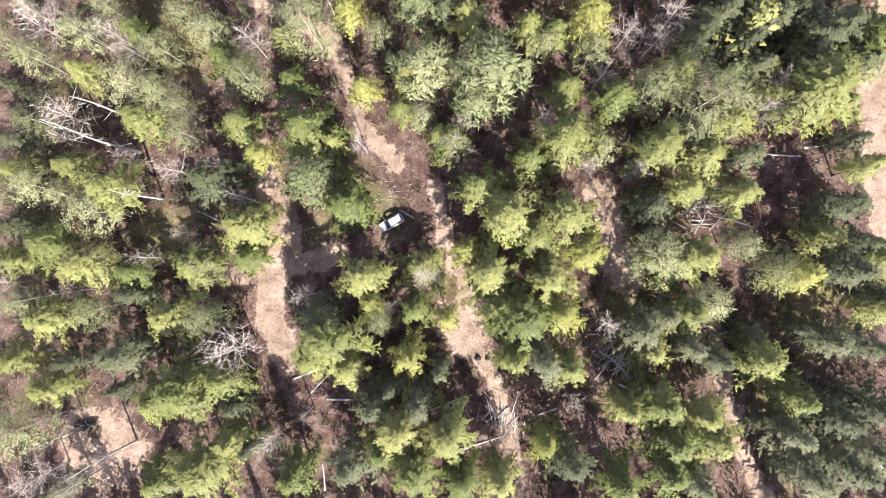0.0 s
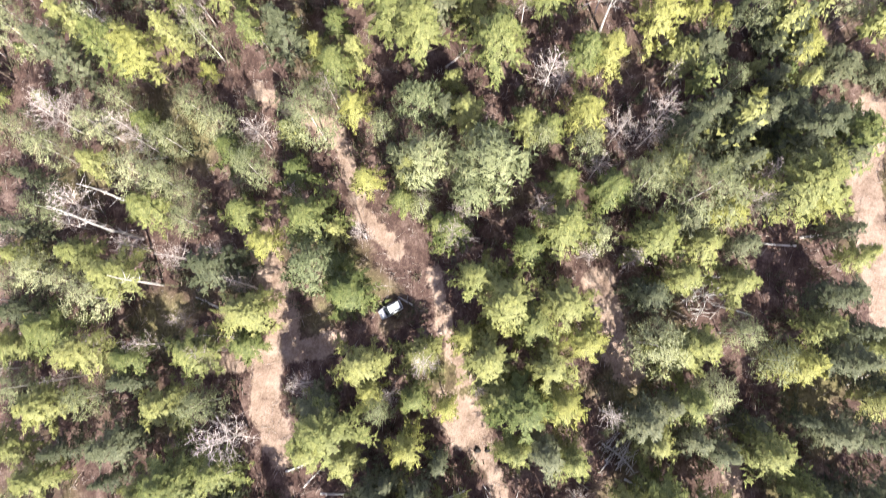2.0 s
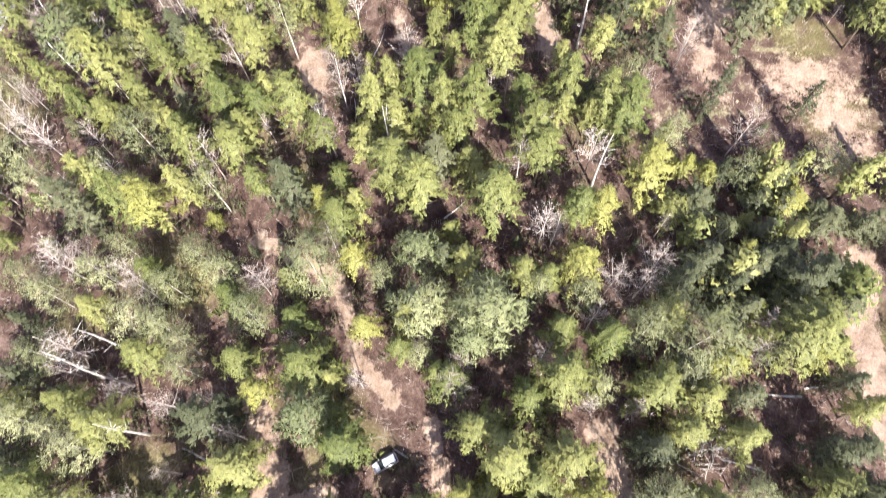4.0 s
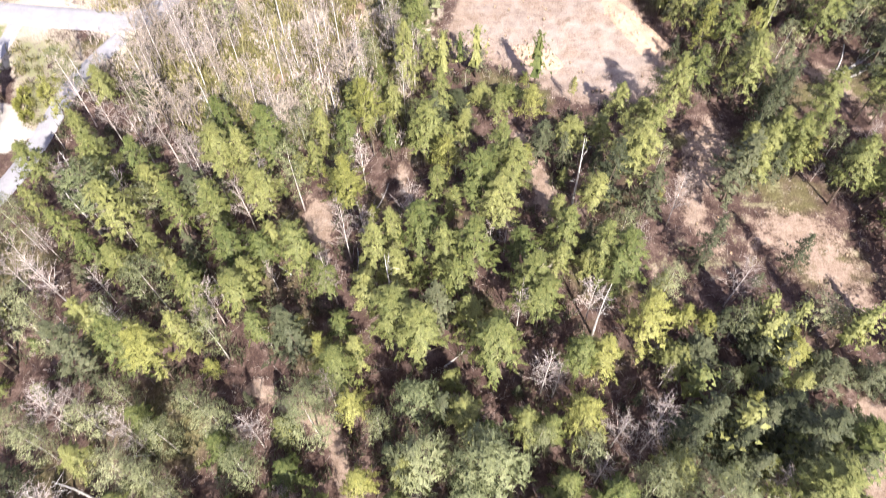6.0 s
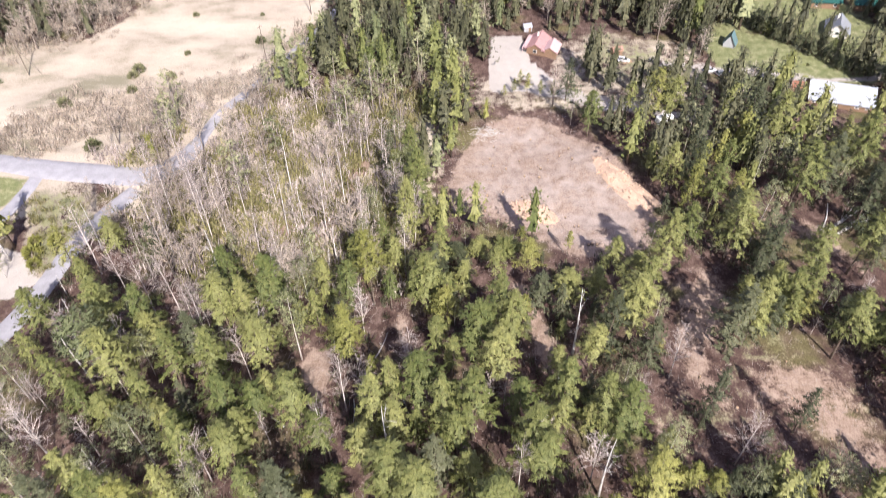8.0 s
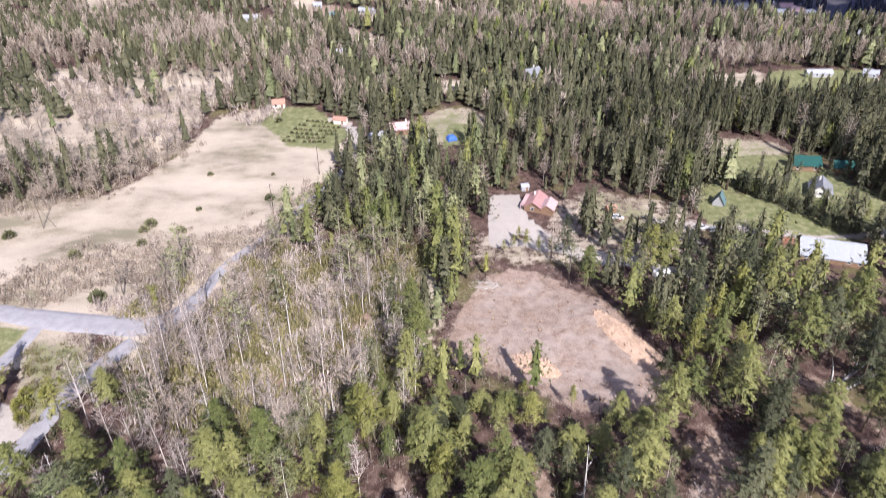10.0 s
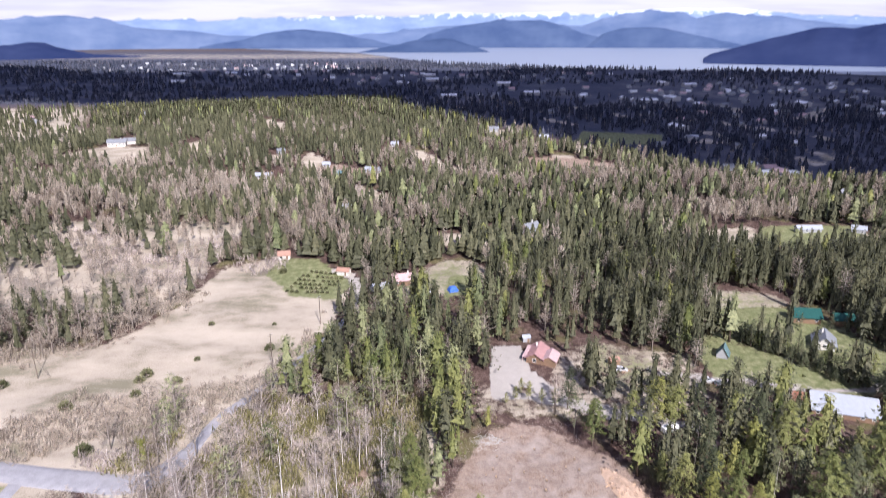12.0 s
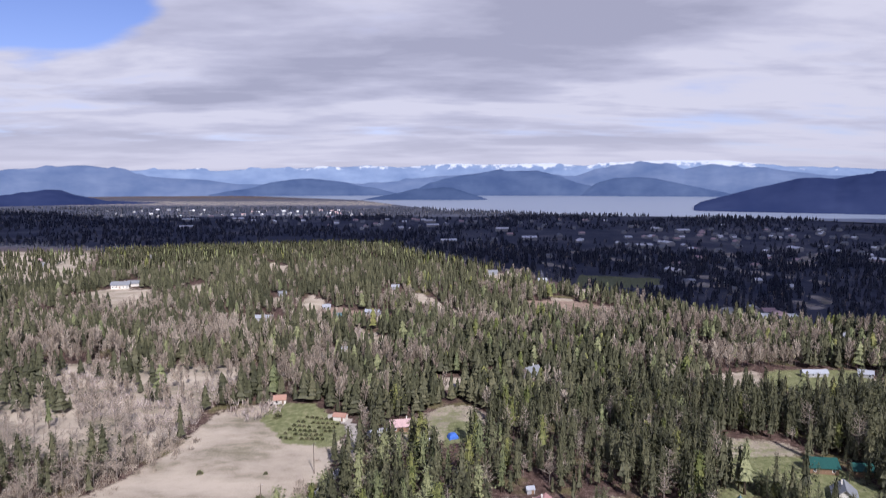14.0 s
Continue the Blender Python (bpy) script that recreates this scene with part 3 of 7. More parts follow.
ribbon("road", ROAD, (4.1, 1.7), "pale grey two lane road past the straw field")
ribbon("lane", LANE, 2.6, "pale grey lane under bare trees")
ribbon("side_road", SIDE_ROAD, 1.9, "narrow pale side road beside a lawn")


# ---- water, far hills, clouds ----
def build_lake():
    k = Mat("lake_water", 0.42, 0.0, 0.6)
    k.color((0.22, 0.26, 0.34))
    k.bump(k.noise(0.02, 6, 0.6, (0.4, 1, 1)), 0.25, 2.0)
    a = np.linspace(radians(-34), radians(44), 60)
    rim = [(4850 * math.sin(v), 4850 * math.cos(v)) for v in a]
    near = [(1900, 1150), (1300, 1350), (1013, 1490), (872, 1640), (711, 1765), (346, 1860), (0, 2160), (-420, 3380), (-1200, 4280)]
    bm = bmesh.new()
    bm.faces.new([bm.verts.new((px, py, LAKE_Z)) for px, py in near[::-1] + rim[:5:-1]])
    bmesh.ops.triangulate(bm, faces=bm.faces[:])
    for f in bm.faces:
        if f.normal.z < 0:
            f.normal_flip()
    tagged(part("lake", bm, k.mat), "calm pale blue-grey lake below the mountains", "lake", kind="structure")


build_lake()


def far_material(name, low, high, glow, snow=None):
    """Distant slopes behind kilometres of air: the haze is put into colour and glow."""
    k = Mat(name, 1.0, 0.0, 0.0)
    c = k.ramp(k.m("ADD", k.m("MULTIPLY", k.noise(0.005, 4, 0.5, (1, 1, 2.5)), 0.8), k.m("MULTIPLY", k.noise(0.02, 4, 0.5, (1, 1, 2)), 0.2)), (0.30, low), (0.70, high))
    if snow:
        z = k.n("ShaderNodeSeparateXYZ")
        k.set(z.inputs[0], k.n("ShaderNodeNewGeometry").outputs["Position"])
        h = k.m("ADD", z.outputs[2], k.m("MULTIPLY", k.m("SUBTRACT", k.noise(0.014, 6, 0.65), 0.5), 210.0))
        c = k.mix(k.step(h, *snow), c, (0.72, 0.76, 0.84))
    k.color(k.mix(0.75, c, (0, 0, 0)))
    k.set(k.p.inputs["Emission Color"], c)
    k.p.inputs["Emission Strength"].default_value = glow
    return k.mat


def ridge(name, mat, label, radius, depth, profile, wobble, seed):
    """A range of hills on an arc round the eye: profile gives (bearing in degrees, crest height in metres)."""
    b = np.linspace(profile[0][0], profile[-1][0], int((profile[-1][0] - profile[0][0]) * 7) + 2)
    crest = np.interp(b, [p[0] for p in profile], [p[1] for p in profile])
    rows, n = [], len(b)
    steps = (0.0, 0.25, 0.5, 0.75, 1.0, 1.25)
    for s in steps:
        r = radius + depth * s
        rows.append([(r * math.sin(radians(v)), r * math.cos(radians(v)), 0) for v in b])
    V = np.array(rows)
    for i, s in enumerate(steps):
        rise = math.sin(min(s, 1.0) * math.pi / 2) ** 0.9 if s <= 1 else 0.8
        for j in range(n):
            e = noise.fractal(Vector((b[j] * 0.38, s * 1.8, seed)), 1.1, 2.1, 4)
            V[i, j, 2] = LAKE_Z - 4 + max(0.0, (crest[j] - LAKE_Z + 4)) * rise * (1 + 0.25 * e * (s < 1)) + wobble * e * rise
    V = V.reshape(-1, 3)
    F = [(i * n + j, i * n + j + 1, (i + 1) * n + j + 1, (i + 1) * n + j) for i in range(len(steps) - 1) for j in range(n - 1)]
    return tagged(new(name, mesh_np(name, V, F, mat, True)), label, "mountains", kind="structure")


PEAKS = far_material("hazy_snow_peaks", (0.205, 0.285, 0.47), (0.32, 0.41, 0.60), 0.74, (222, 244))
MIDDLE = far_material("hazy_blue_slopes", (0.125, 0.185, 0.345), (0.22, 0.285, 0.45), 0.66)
SLOPE = far_material("hazy_wooded_slopes", (0.075, 0.118, 0.25), (0.135, 0.19, 0.335), 0.6)
FRONT = far_material("hazy_wooded_hills", (0.048, 0.080, 0.175), (0.090, 0.13, 0.245), 0.7)
HEAD = far_material("hazy_wooded_headland", (0.028, 0.043, 0.125), (0.055, 0.075, 0.175), 0.6)
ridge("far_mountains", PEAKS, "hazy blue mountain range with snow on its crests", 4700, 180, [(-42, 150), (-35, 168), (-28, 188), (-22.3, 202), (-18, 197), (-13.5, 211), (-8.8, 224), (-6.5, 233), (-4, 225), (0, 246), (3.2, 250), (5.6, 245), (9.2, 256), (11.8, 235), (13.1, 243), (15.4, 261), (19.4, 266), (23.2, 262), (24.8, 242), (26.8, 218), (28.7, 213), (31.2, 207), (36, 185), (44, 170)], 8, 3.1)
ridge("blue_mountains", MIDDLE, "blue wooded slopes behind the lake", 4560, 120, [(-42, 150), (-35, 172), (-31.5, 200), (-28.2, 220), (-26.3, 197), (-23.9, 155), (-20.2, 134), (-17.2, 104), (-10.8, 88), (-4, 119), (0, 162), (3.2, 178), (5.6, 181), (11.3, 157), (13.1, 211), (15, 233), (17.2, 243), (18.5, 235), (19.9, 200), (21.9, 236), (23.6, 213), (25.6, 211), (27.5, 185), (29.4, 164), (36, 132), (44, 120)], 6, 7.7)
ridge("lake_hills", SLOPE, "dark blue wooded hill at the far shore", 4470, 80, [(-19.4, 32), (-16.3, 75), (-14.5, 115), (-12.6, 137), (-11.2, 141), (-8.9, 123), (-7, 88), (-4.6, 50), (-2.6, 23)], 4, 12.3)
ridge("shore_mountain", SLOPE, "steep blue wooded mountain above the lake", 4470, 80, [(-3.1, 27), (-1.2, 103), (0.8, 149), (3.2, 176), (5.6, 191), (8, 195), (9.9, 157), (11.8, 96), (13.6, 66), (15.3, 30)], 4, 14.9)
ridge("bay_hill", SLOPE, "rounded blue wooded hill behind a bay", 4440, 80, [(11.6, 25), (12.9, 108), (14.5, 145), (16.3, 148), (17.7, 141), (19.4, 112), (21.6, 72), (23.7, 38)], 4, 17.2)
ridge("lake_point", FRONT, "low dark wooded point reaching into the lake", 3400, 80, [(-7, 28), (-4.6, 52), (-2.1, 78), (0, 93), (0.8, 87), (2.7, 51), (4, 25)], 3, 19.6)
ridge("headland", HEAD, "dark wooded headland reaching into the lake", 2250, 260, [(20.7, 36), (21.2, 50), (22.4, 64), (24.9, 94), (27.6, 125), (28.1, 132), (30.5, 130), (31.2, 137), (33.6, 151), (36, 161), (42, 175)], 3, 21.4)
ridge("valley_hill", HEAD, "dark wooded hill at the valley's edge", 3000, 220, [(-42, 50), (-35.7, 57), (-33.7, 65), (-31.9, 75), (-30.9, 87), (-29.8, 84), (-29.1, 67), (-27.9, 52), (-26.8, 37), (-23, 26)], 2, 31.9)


def build_clouds():
    """Broken clouds high overhead; the largest throws its shade on the valley and the town."""
    mat = plain("cloud_vapour", (0.9, 0.9, 0.92), 1.0, 0, 0.03, 0.01)
    shift = Vector((SUN_DIR.x, SUN_DIR.y)) / SUN_DIR.z
    height = 1500.0
    for px, py, rx, ry, tilt, seed in ((500, 1330, 1750, 420, -6, 1), (372, 830, 620, 262, -43, 3), (2300, 600, 800, 380, 10, 6), (-1750, 1650, 800, 420, 0, 9)):
        n, m = 84, 26
        V, F = [], []
        for i in range(m):
            f = i / (m - 1)
            for j in range(n):
                a = 2 * math.pi * j / n
                e = 1 + 0.16 * noise.fractal(Vector((math.cos(a) * 2.2, math.sin(a) * 2.2, seed)), 0.8, 2.1, 5)
                r = f * e
                puff = 1 + 0.7 * noise.fractal(Vector((r * rx * math.cos(a) / 260, r * ry * math.sin(a) / 260, seed + 4)), 0.8, 2.0, 4)
                V.append((r * rx * math.cos(a), r * ry * math.sin(a), 150 * puff * math.sqrt(max(0, 1 - f * f))))
        for i in range(m - 1):
            for j in range(n):
                k = (j + 1) % n
                F.append((i * n + j, i * n + k, (i + 1) * n + k, (i + 1) * n + j))
        V = np.array(V) @ np.array(pose(0, 0, 0, 0, 0, tilt).to_3x3()).T + np.array([px + shift.x * height, py + shift.y * height, height])
        tagged(new("cloud", mesh_np("cloud", V, F, mat, True)), "grey-white flat-bottomed cloud over the valley", "cloud", "broken clouds", "structure")


build_clouds()


# ---- trees ----
def leaf_sprays(base, ahead, side, length, width, rng, lift, fine):
    """Pairs of drooping feathery sprays along a branch: slender fingers beside the camera, one broad triangle far off."""
    n = len(base)
    out = []
    fingers = ((0.95, 0.25, 1.0), (0.35, 0.9, 0.8), (0.1, 0.55, 0.62))[:fine] if fine > 1 else ((0.6, 0.75, 1.0),)
    for s in (-1, 1):
        for fore, out_to, size in fingers:
            way = ahead * rng.normal(fore * 0.8, 0.45, (n, 1)) + s * side * rng.normal(out_to, 0.45, (n, 1))
            way[:, 2] += rng.uniform(lift - 0.65, lift + 0.65, n)
            way /= np.linalg.norm(way, axis=1, keepdims=True) + 1e-9
            across = np.cross(way, rng.normal(0, 0.5, (n, 3)) + np.array([0, 0, 1.0]))
            across /= np.linalg.norm(across, axis=1, keepdims=True) + 1e-9
            root = base + rng.normal(0, 0.10 * length, (n, 3))
            tip = root + way * (length * size * rng.uniform(0.65, 1.3, (n, 1)))
            w = across * width * rng.uniform(0.6, 1.3, (n, 1))
            foot = root + way * (length * (0.12 if fine > 1 else 0.42))
            out.append(np.stack([foot - w, tip, foot + w], 1))
    return np.concatenate(out)


def conifer_crown(rng, h, r, start, branches, stations, leaf, droop, shape=0.8, lift=-0.1, fine=3):
    """Whorls of branches that bear sprays; wide below and narrow above, lopsided and with gaps."""
    tris = []
    lop = rng.uniform(0.5, 1.3, (3, 8))
    start, shape = start + rng.uniform(-0.08, 0.12), shape * rng.uniform(0.75, 1.2)
    for i in range(branches):
        f = ((i + rng.random()) / branches) ** 0.85
        z = h * (start + (1 - start) * f)
        a = i * 2.399 + rng.normal(0, 0.35)
        taper = (1 - f) ** shape * (0.45 + 0.55 * min(1, f * 5 + 0.25))
        L = max(0.4, r * taper * lop[int(f * 2.99), int(a / 0.785) % 8] * rng.uniform(0.75, 1.2))
        way = np.array([math.cos(a), math.sin(a), 0])
        s = np.linspace(0.25, 1.0, max(2, int(stations * (0.4 + 0.6 * L / r))))
        p = way[None] * (L * s)[:, None]
        p[:, 2] = z + L * (0.22 * s - droop * s * s) + rng.normal(0, 0.12, len(s))
        ahead = np.tile(way + np.array([0, 0, 0.22 - droop]), (len(s), 1))
        side = np.tile(np.array([-way[1], way[0], 0]), (len(s), 1))
        tris.append(leaf_sprays(p, ahead, side, leaf * (0.55 + 0.45 * L / r), leaf * (0.33, 0.33, 0.27, 0.23)[fine], rng, lift, fine))
    top = np.array([[(0, 0, h - 1.6), (-0.2 * math.cos(q), -0.2 * math.sin(q), h - 1.0), (0, 0, h + 0.3), (0.2 * math.cos(q), 0.2 * math.sin(q), h - 1.0)] for q in (0.3, 1.9)])
    return np.concatenate(tris + [top[:, 1:]])


def far_crown(rng, h, r, start, tiers, points, shape=0.85):
    """A distant conifer: ragged hanging skirts, one above the other."""
    tris = []
    for k in range(tiers):
        f = k / tiers
        z0 = h * (start + (1 - start) * f)
        z1 = h * (start + (1 - start) * min(1.0, f + 1.7 / tiers))
        a = rng.uniform(0, 6.28) + np.arange(points) * 6.283 / points
        R = r * (1 - f * 0.92) ** shape * rng.uniform(0.7, 1.2, points)
        for j in range(points):
            w = 6.283 / points * 0.62
            tris.append([(R[j] * math.cos(a[j] - w), R[j] * math.sin(a[j] - w), z0 + rng.normal(0, 0.5)), (R[j] * math.cos(a[j] + w), R[j] * math.sin(a[j] + w), z0 + rng.normal(0, 0.5)), (rng.normal(0, 0.1), rng.normal(0, 0.1), z1)])
    return np.array(tris)


def clump_crown(rng, h, r, start, clumps, per, leaf):
    """Pine: rounded tufts of needles at the ends of rising limbs."""
    tris = []
    for i in range(clumps):
        f = (i + rng.random()) / clumps
        z = h * (start + (1 - start) * f)
        a = i * 2.399 + rng.normal(0, 0.5)
        R = r * math.sqrt(max(0.02, 1 - (2 * f - 0.75) ** 2 / 1.6)) * rng.uniform(0.3, 1.0)
        c = np.array([R * math.cos(a), R * math.sin(a), z + 0.2 * R])
        d = rng.normal(0, 1, (per, 3))
        d[:, 2] = np.abs(d[:, 2]) * 0.7
        d /= np.linalg.norm(d, axis=1, keepdims=True)
        w = np.cross(d, rng.normal(0, 1, (per, 3)))
        w /= np.linalg.norm(w, axis=1, keepdims=True) + 1e-9
        b = c + d * 0.15 + rng.normal(0, 0.22, (per, 3))
        L = leaf * rng.uniform(0.7, 1.3, (per, 1))
        tris.append(np.stack([b - w * leaf * 0.2, b + d * L, b + w * leaf * 0.2], 1))
    return np.concatenate(tris)


def twig_crown(rng, h, r, start, limbs, twigs, thick=0.035, flat=False):
    """Bare limbs that fork into thin twigs; thin three-sided spikes."""
    tris = []

    def spike(p, q, w, thin=False):
        d = q - p
        a = np.cross(d, rng.normal(0, 1, 3))
        a /= np.linalg.norm(a) + 1e-9
        b = np.cross(d / (np.linalg.norm(d) + 1e-9), a)
        if thin:
            tris.append([p - a * w, q, p + a * w])
            return
        for u, v in ((a, b), (b, -a - b), (-a - b, a)):
            tris.append([p + u * w, q, p + v * w])

    for i in range(limbs):
        f = (i + rng.random()) / limbs
        z = h * (start + (0.93 - start) * f ** 1.3)
        a = i * 2.399 + rng.normal(0, 0.4)
        L = r * (0.45 + 0.75 * (1 - f)) * rng.uniform(0.7, 1.2)
        p = np.array([0, 0, z])
        q = p + np.array([math.cos(a) * L * 0.8, math.sin(a) * L * 0.8, L * rng.uniform(0.5, 1.8)])
        spike(p, q, thick * 1.8 * (1 - 0.5 * f))
        for _ in range(twigs):
            s = rng.uniform(0.25, 0.95)
            b = p + (q - p) * s
            way = (q - p) / np.linalg.norm(q - p) * 0.5 + rng.normal(0, 0.6, 3)
            way[2] = abs(way[2]) * 0.8
            spike(b, b + way * L * rng.uniform(0.25, 0.55), thick * (1.3 if flat else 0.8), flat)
    return np.array(tris)


def haze_crown(rng, h, r, n):
    """A distant leafless crown: slender upright fans of twigs."""
    a, f = rng.uniform(0, 6.283, n), rng.uniform(0.3, 0.86, n)
    p = np.stack([0.12 * r * np.cos(a), 0.12 * r * np.sin(a), h * f], 1)
    L = r * rng.uniform(0.3, 0.85, n) * (1.15 - 0.7 * f)
    q = p + np.stack([L * np.cos(a), L * np.sin(a), h * rng.uniform(0.1, 0.24, n)], 1)
    w = rng.normal(0, 1, (n, 3)) * np.array([1, 1, 0.6])
    w *= 0.27 / np.linalg.norm(w, axis=1, keepdims=True)
    return np.stack([p, q - w, q + w], 1)


def as_mesh(faces):
    k = faces.shape[1]
    return faces.reshape(-1, 3), np.arange(len(faces) * k).reshape(-1, k)


def trunk_mesh(rng, h, r0, sides=6, lean=0.25, top=0.03):
    s = np.linspace(0, 1, 7)
    P = np.stack([lean * np.sin(s * 2 + rng.uniform(0, 6)) * s, lean * np.sin(s * 3 + rng.uniform(0, 6)) * s, h * s - 0.4 * (s == 0)], 1)
    return tube(P, r0 * ((1 - s) ** 0.8 + top + 0.35 * (s == 0)), sides)


def with_limbs(trunk, rng, h, r, n, start):
    """Adds thin dead and inner branches to a trunk."""
    pieces = [trunk]
    for i in range(n):
        z, a = h * rng.uniform(start, 0.8), i * 2.399 + rng.normal(0, 0.5)
        L = r * rng.uniform(0.45, 0.95) * (1.15 - 0.8 * z / h)
        p, q = np.array([0, 0, z]), np.array([math.cos(a) * L, math.sin(a) * L, z + L * rng.uniform(-0.25, 0.2)])
        pieces.append(tube([p, q], [0.055, 0.012], 3))
    return join(pieces)


def snag(rng, h):
    """A dead trunk with broken branch stubs."""
    pieces = [trunk_mesh(rng, h, 0.24, 6, 0.5, 0.12)]
    for i in range(9):
        z, a, L = h * rng.uniform(0.35, 0.97), rng.uniform(0, 6.28), rng.uniform(0.5, 2.4)
        p = np.array([0, 0, z])
        q = p + np.array([math.cos(a) * L, math.sin(a) * L, L * rng.uniform(-0.1, 0.8)])
        pieces.append(tube([p, (p + q) / 2 + rng.normal(0, 0.08, 3), q], [0.06, 0.045, 0.015], 4))
    return join(pieces)


# kind: foliage, bark, crown maker (rng, height, radius, detail)
def crown(kind, rng, h, r, detail):
    """detail 3: below the camera, 2: before it, 1: further off, 0: a distant wood."""
    if kind == "birch":
        if detail < 1:
            return haze_crown(rng, h, r, 80 if detail == 0 else 10)
        b, t, w = ((30, 14, 0.055), (28, 13, 0.034), (30, 16, 0.026))[detail - 1]
        return twig_crown(rng, h, r, 0.30, b, t, w, detail == 1)
    if kind == "aspen":
        if detail < 1:
            return haze_crown(rng, h, r, 40 if detail == 0 else 10)
        twigs = twig_crown(rng, h, r * 0.9, 0.30, 14, 5, 0.03, True)
        return np.concatenate([twigs, clump_crown(rng, h, r, 0.34, (50, 80, 110)[detail - 1], (8, 14, 20)[detail - 1], (0.8, 0.62, 0.5)[detail - 1])])
    if detail == -1:
        return far_crown(rng, h, r, 0.1, 4, 3, 0.75)
    if detail == 0:
        return far_crown(rng, h, r, 0.16 if kind == "fir" else 0.26, 7, 5, 0.8 if kind == "fir" else 0.6)
    if detail == 1:
        start, shape = (0.16, 0.85) if kind == "fir" else (0.27, 0.62)
        body = far_crown(rng, h * 0.97, r * 0.5, start, 5, 4, shape)
        return np.concatenate([body, conifer_crown(rng, h, r * 1.08, start, 36, 3, 1.25, 0.3, shape, -0.1, 1)])
    n, fine, big = ((62, 2, 1.15), (94, 3, 0.88))[detail - 2]
    if kind == "cedar":
        return conifer_crown(rng, h, r, 0.30, n, detail + 4, 0.98 * big, 0.36, 0.52, -0.18, fine)
    if kind == "fir":
        return conifer_crown(rng, h, r, 0.14, n, 6, 0.9 * big, 0.26, 0.8, -0.06, fine)
    if kind == "larch":
        return conifer_crown(rng, h, r, 0.32, n, detail + 4, 0.88 * big, 0.12, 0.6, 0.05, fine)
    return clump_crown(rng, h, r, 0.42, 84, 24 if detail == 3 else 14, 0.8 * big)


def outward(faces, h, r, blend=0.7):
    """Turns every spray to face out of its crown, and gives soft normals that follow the crown's round."""
    c = faces.mean(1)
    out = np.stack([c[:, 0] / r, c[:, 1] / r, 0.14 + 0.42 * np.clip(c[:, 2] / h, 0, 1) ** 2], 1)
    out /= np.linalg.norm(out, axis=1, keepdims=True) + 1e-9
    n = np.cross(faces[:, 1] - faces[:, 0], faces[:, 2] - faces[:, 0])
    n /= np.linalg.norm(n, axis=1, keepdims=True) + 1e-9
    back = (n * out).sum(1) < 0
    faces = faces.copy()
    faces[back] = faces[back][:, ::-1]
    n[back] *= -1
    soft = blend * out + (1 - blend) * n
    soft /= np.linalg.norm(soft, axis=1, keepdims=True) + 1e-9
    return faces, np.repeat(soft, faces.shape[1], 0)


KINDS = {"cedar": (CEDAR, BARK, 0.21), "fir": (FIR, BARK, 0.2), "larch": (LARCH, BARK, 0.17), "pine": (PINE, BARK, 0.23), "birch": (TWIG, PALE_BARK, 0.13), "aspen": (ASPEN, PALE_BARK, 0.13)}
FAR_LEAVES = {"cedar": FAR_CEDAR, "fir": FAR_FIR, "larch": FAR_LARCH, "pine": FAR_PINE, "birch": FAR_TWIG, "aspen": FAR_ASPEN}
LABELS = {
    "cedar": ("cedar_tree", "tall yellow-green cedar with drooping sprays on the forest floor"),
    "fir": ("fir_tree", "dark green fir with dense whorls on the forest floor"),
    "larch": ("larch_tree", "bright yellow-green larch with fresh feathery needles"),
    "pine": ("pine_tree", "blue-green pine with rounded tufts of needles"),
    "birch": ("birch_tree", "bare birch with pale bark and grey leafless twigs"),
    "aspen": ("aspen_tree", "pale sage-green aspen just coming into leaf"),
    "snag": ("dead_tree", "dead silver-grey trunk with broken branch stubs"),
}
HIGH, WIDE = 20.0, 3.5  # the models' height and crown radius, scaled for each tree
models = {}
for kind, (leaf_mat, bark_mat, girth) in KINDS.items():
    for v in range(10):
        rng = np.random.default_rng(100 * len(models) + v)
        sprays = crown(kind, rng, HIGH, WIDE, 3 if v < 5 else 2)
        if kind == "birch":
            c = mesh_np("crown", *as_mesh(sprays), leaf_mat)
        else:
            sprays, soft = outward(sprays, HIGH, WIDE)
            c = mesh_np("crown", *as_mesh(sprays), leaf_mat, normals=soft)
        stem = trunk_mesh(rng, HIGH * (0.97 if kind in ("birch", "aspen") else 0.9), girth * 1.15, 6, 0.35)
        t = mesh_np("trunk", *(stem if kind in ("birch", "aspen") else with_limbs(stem, rng, HIGH, WIDE, 22, 0.12)), bark_mat, True)
        models[kind, v] = (t, c)
for v in range(3):
    models["snag", v] = (mesh_np("trunk", *snag(np.random.default_rng(900 + v), HIGH), SILVER, True), None)

planted = []  # x, y, radius of every tree that stands singly
singly, beyond = {}, []  # how many of a kind stand singly; trees past three hundred are joined


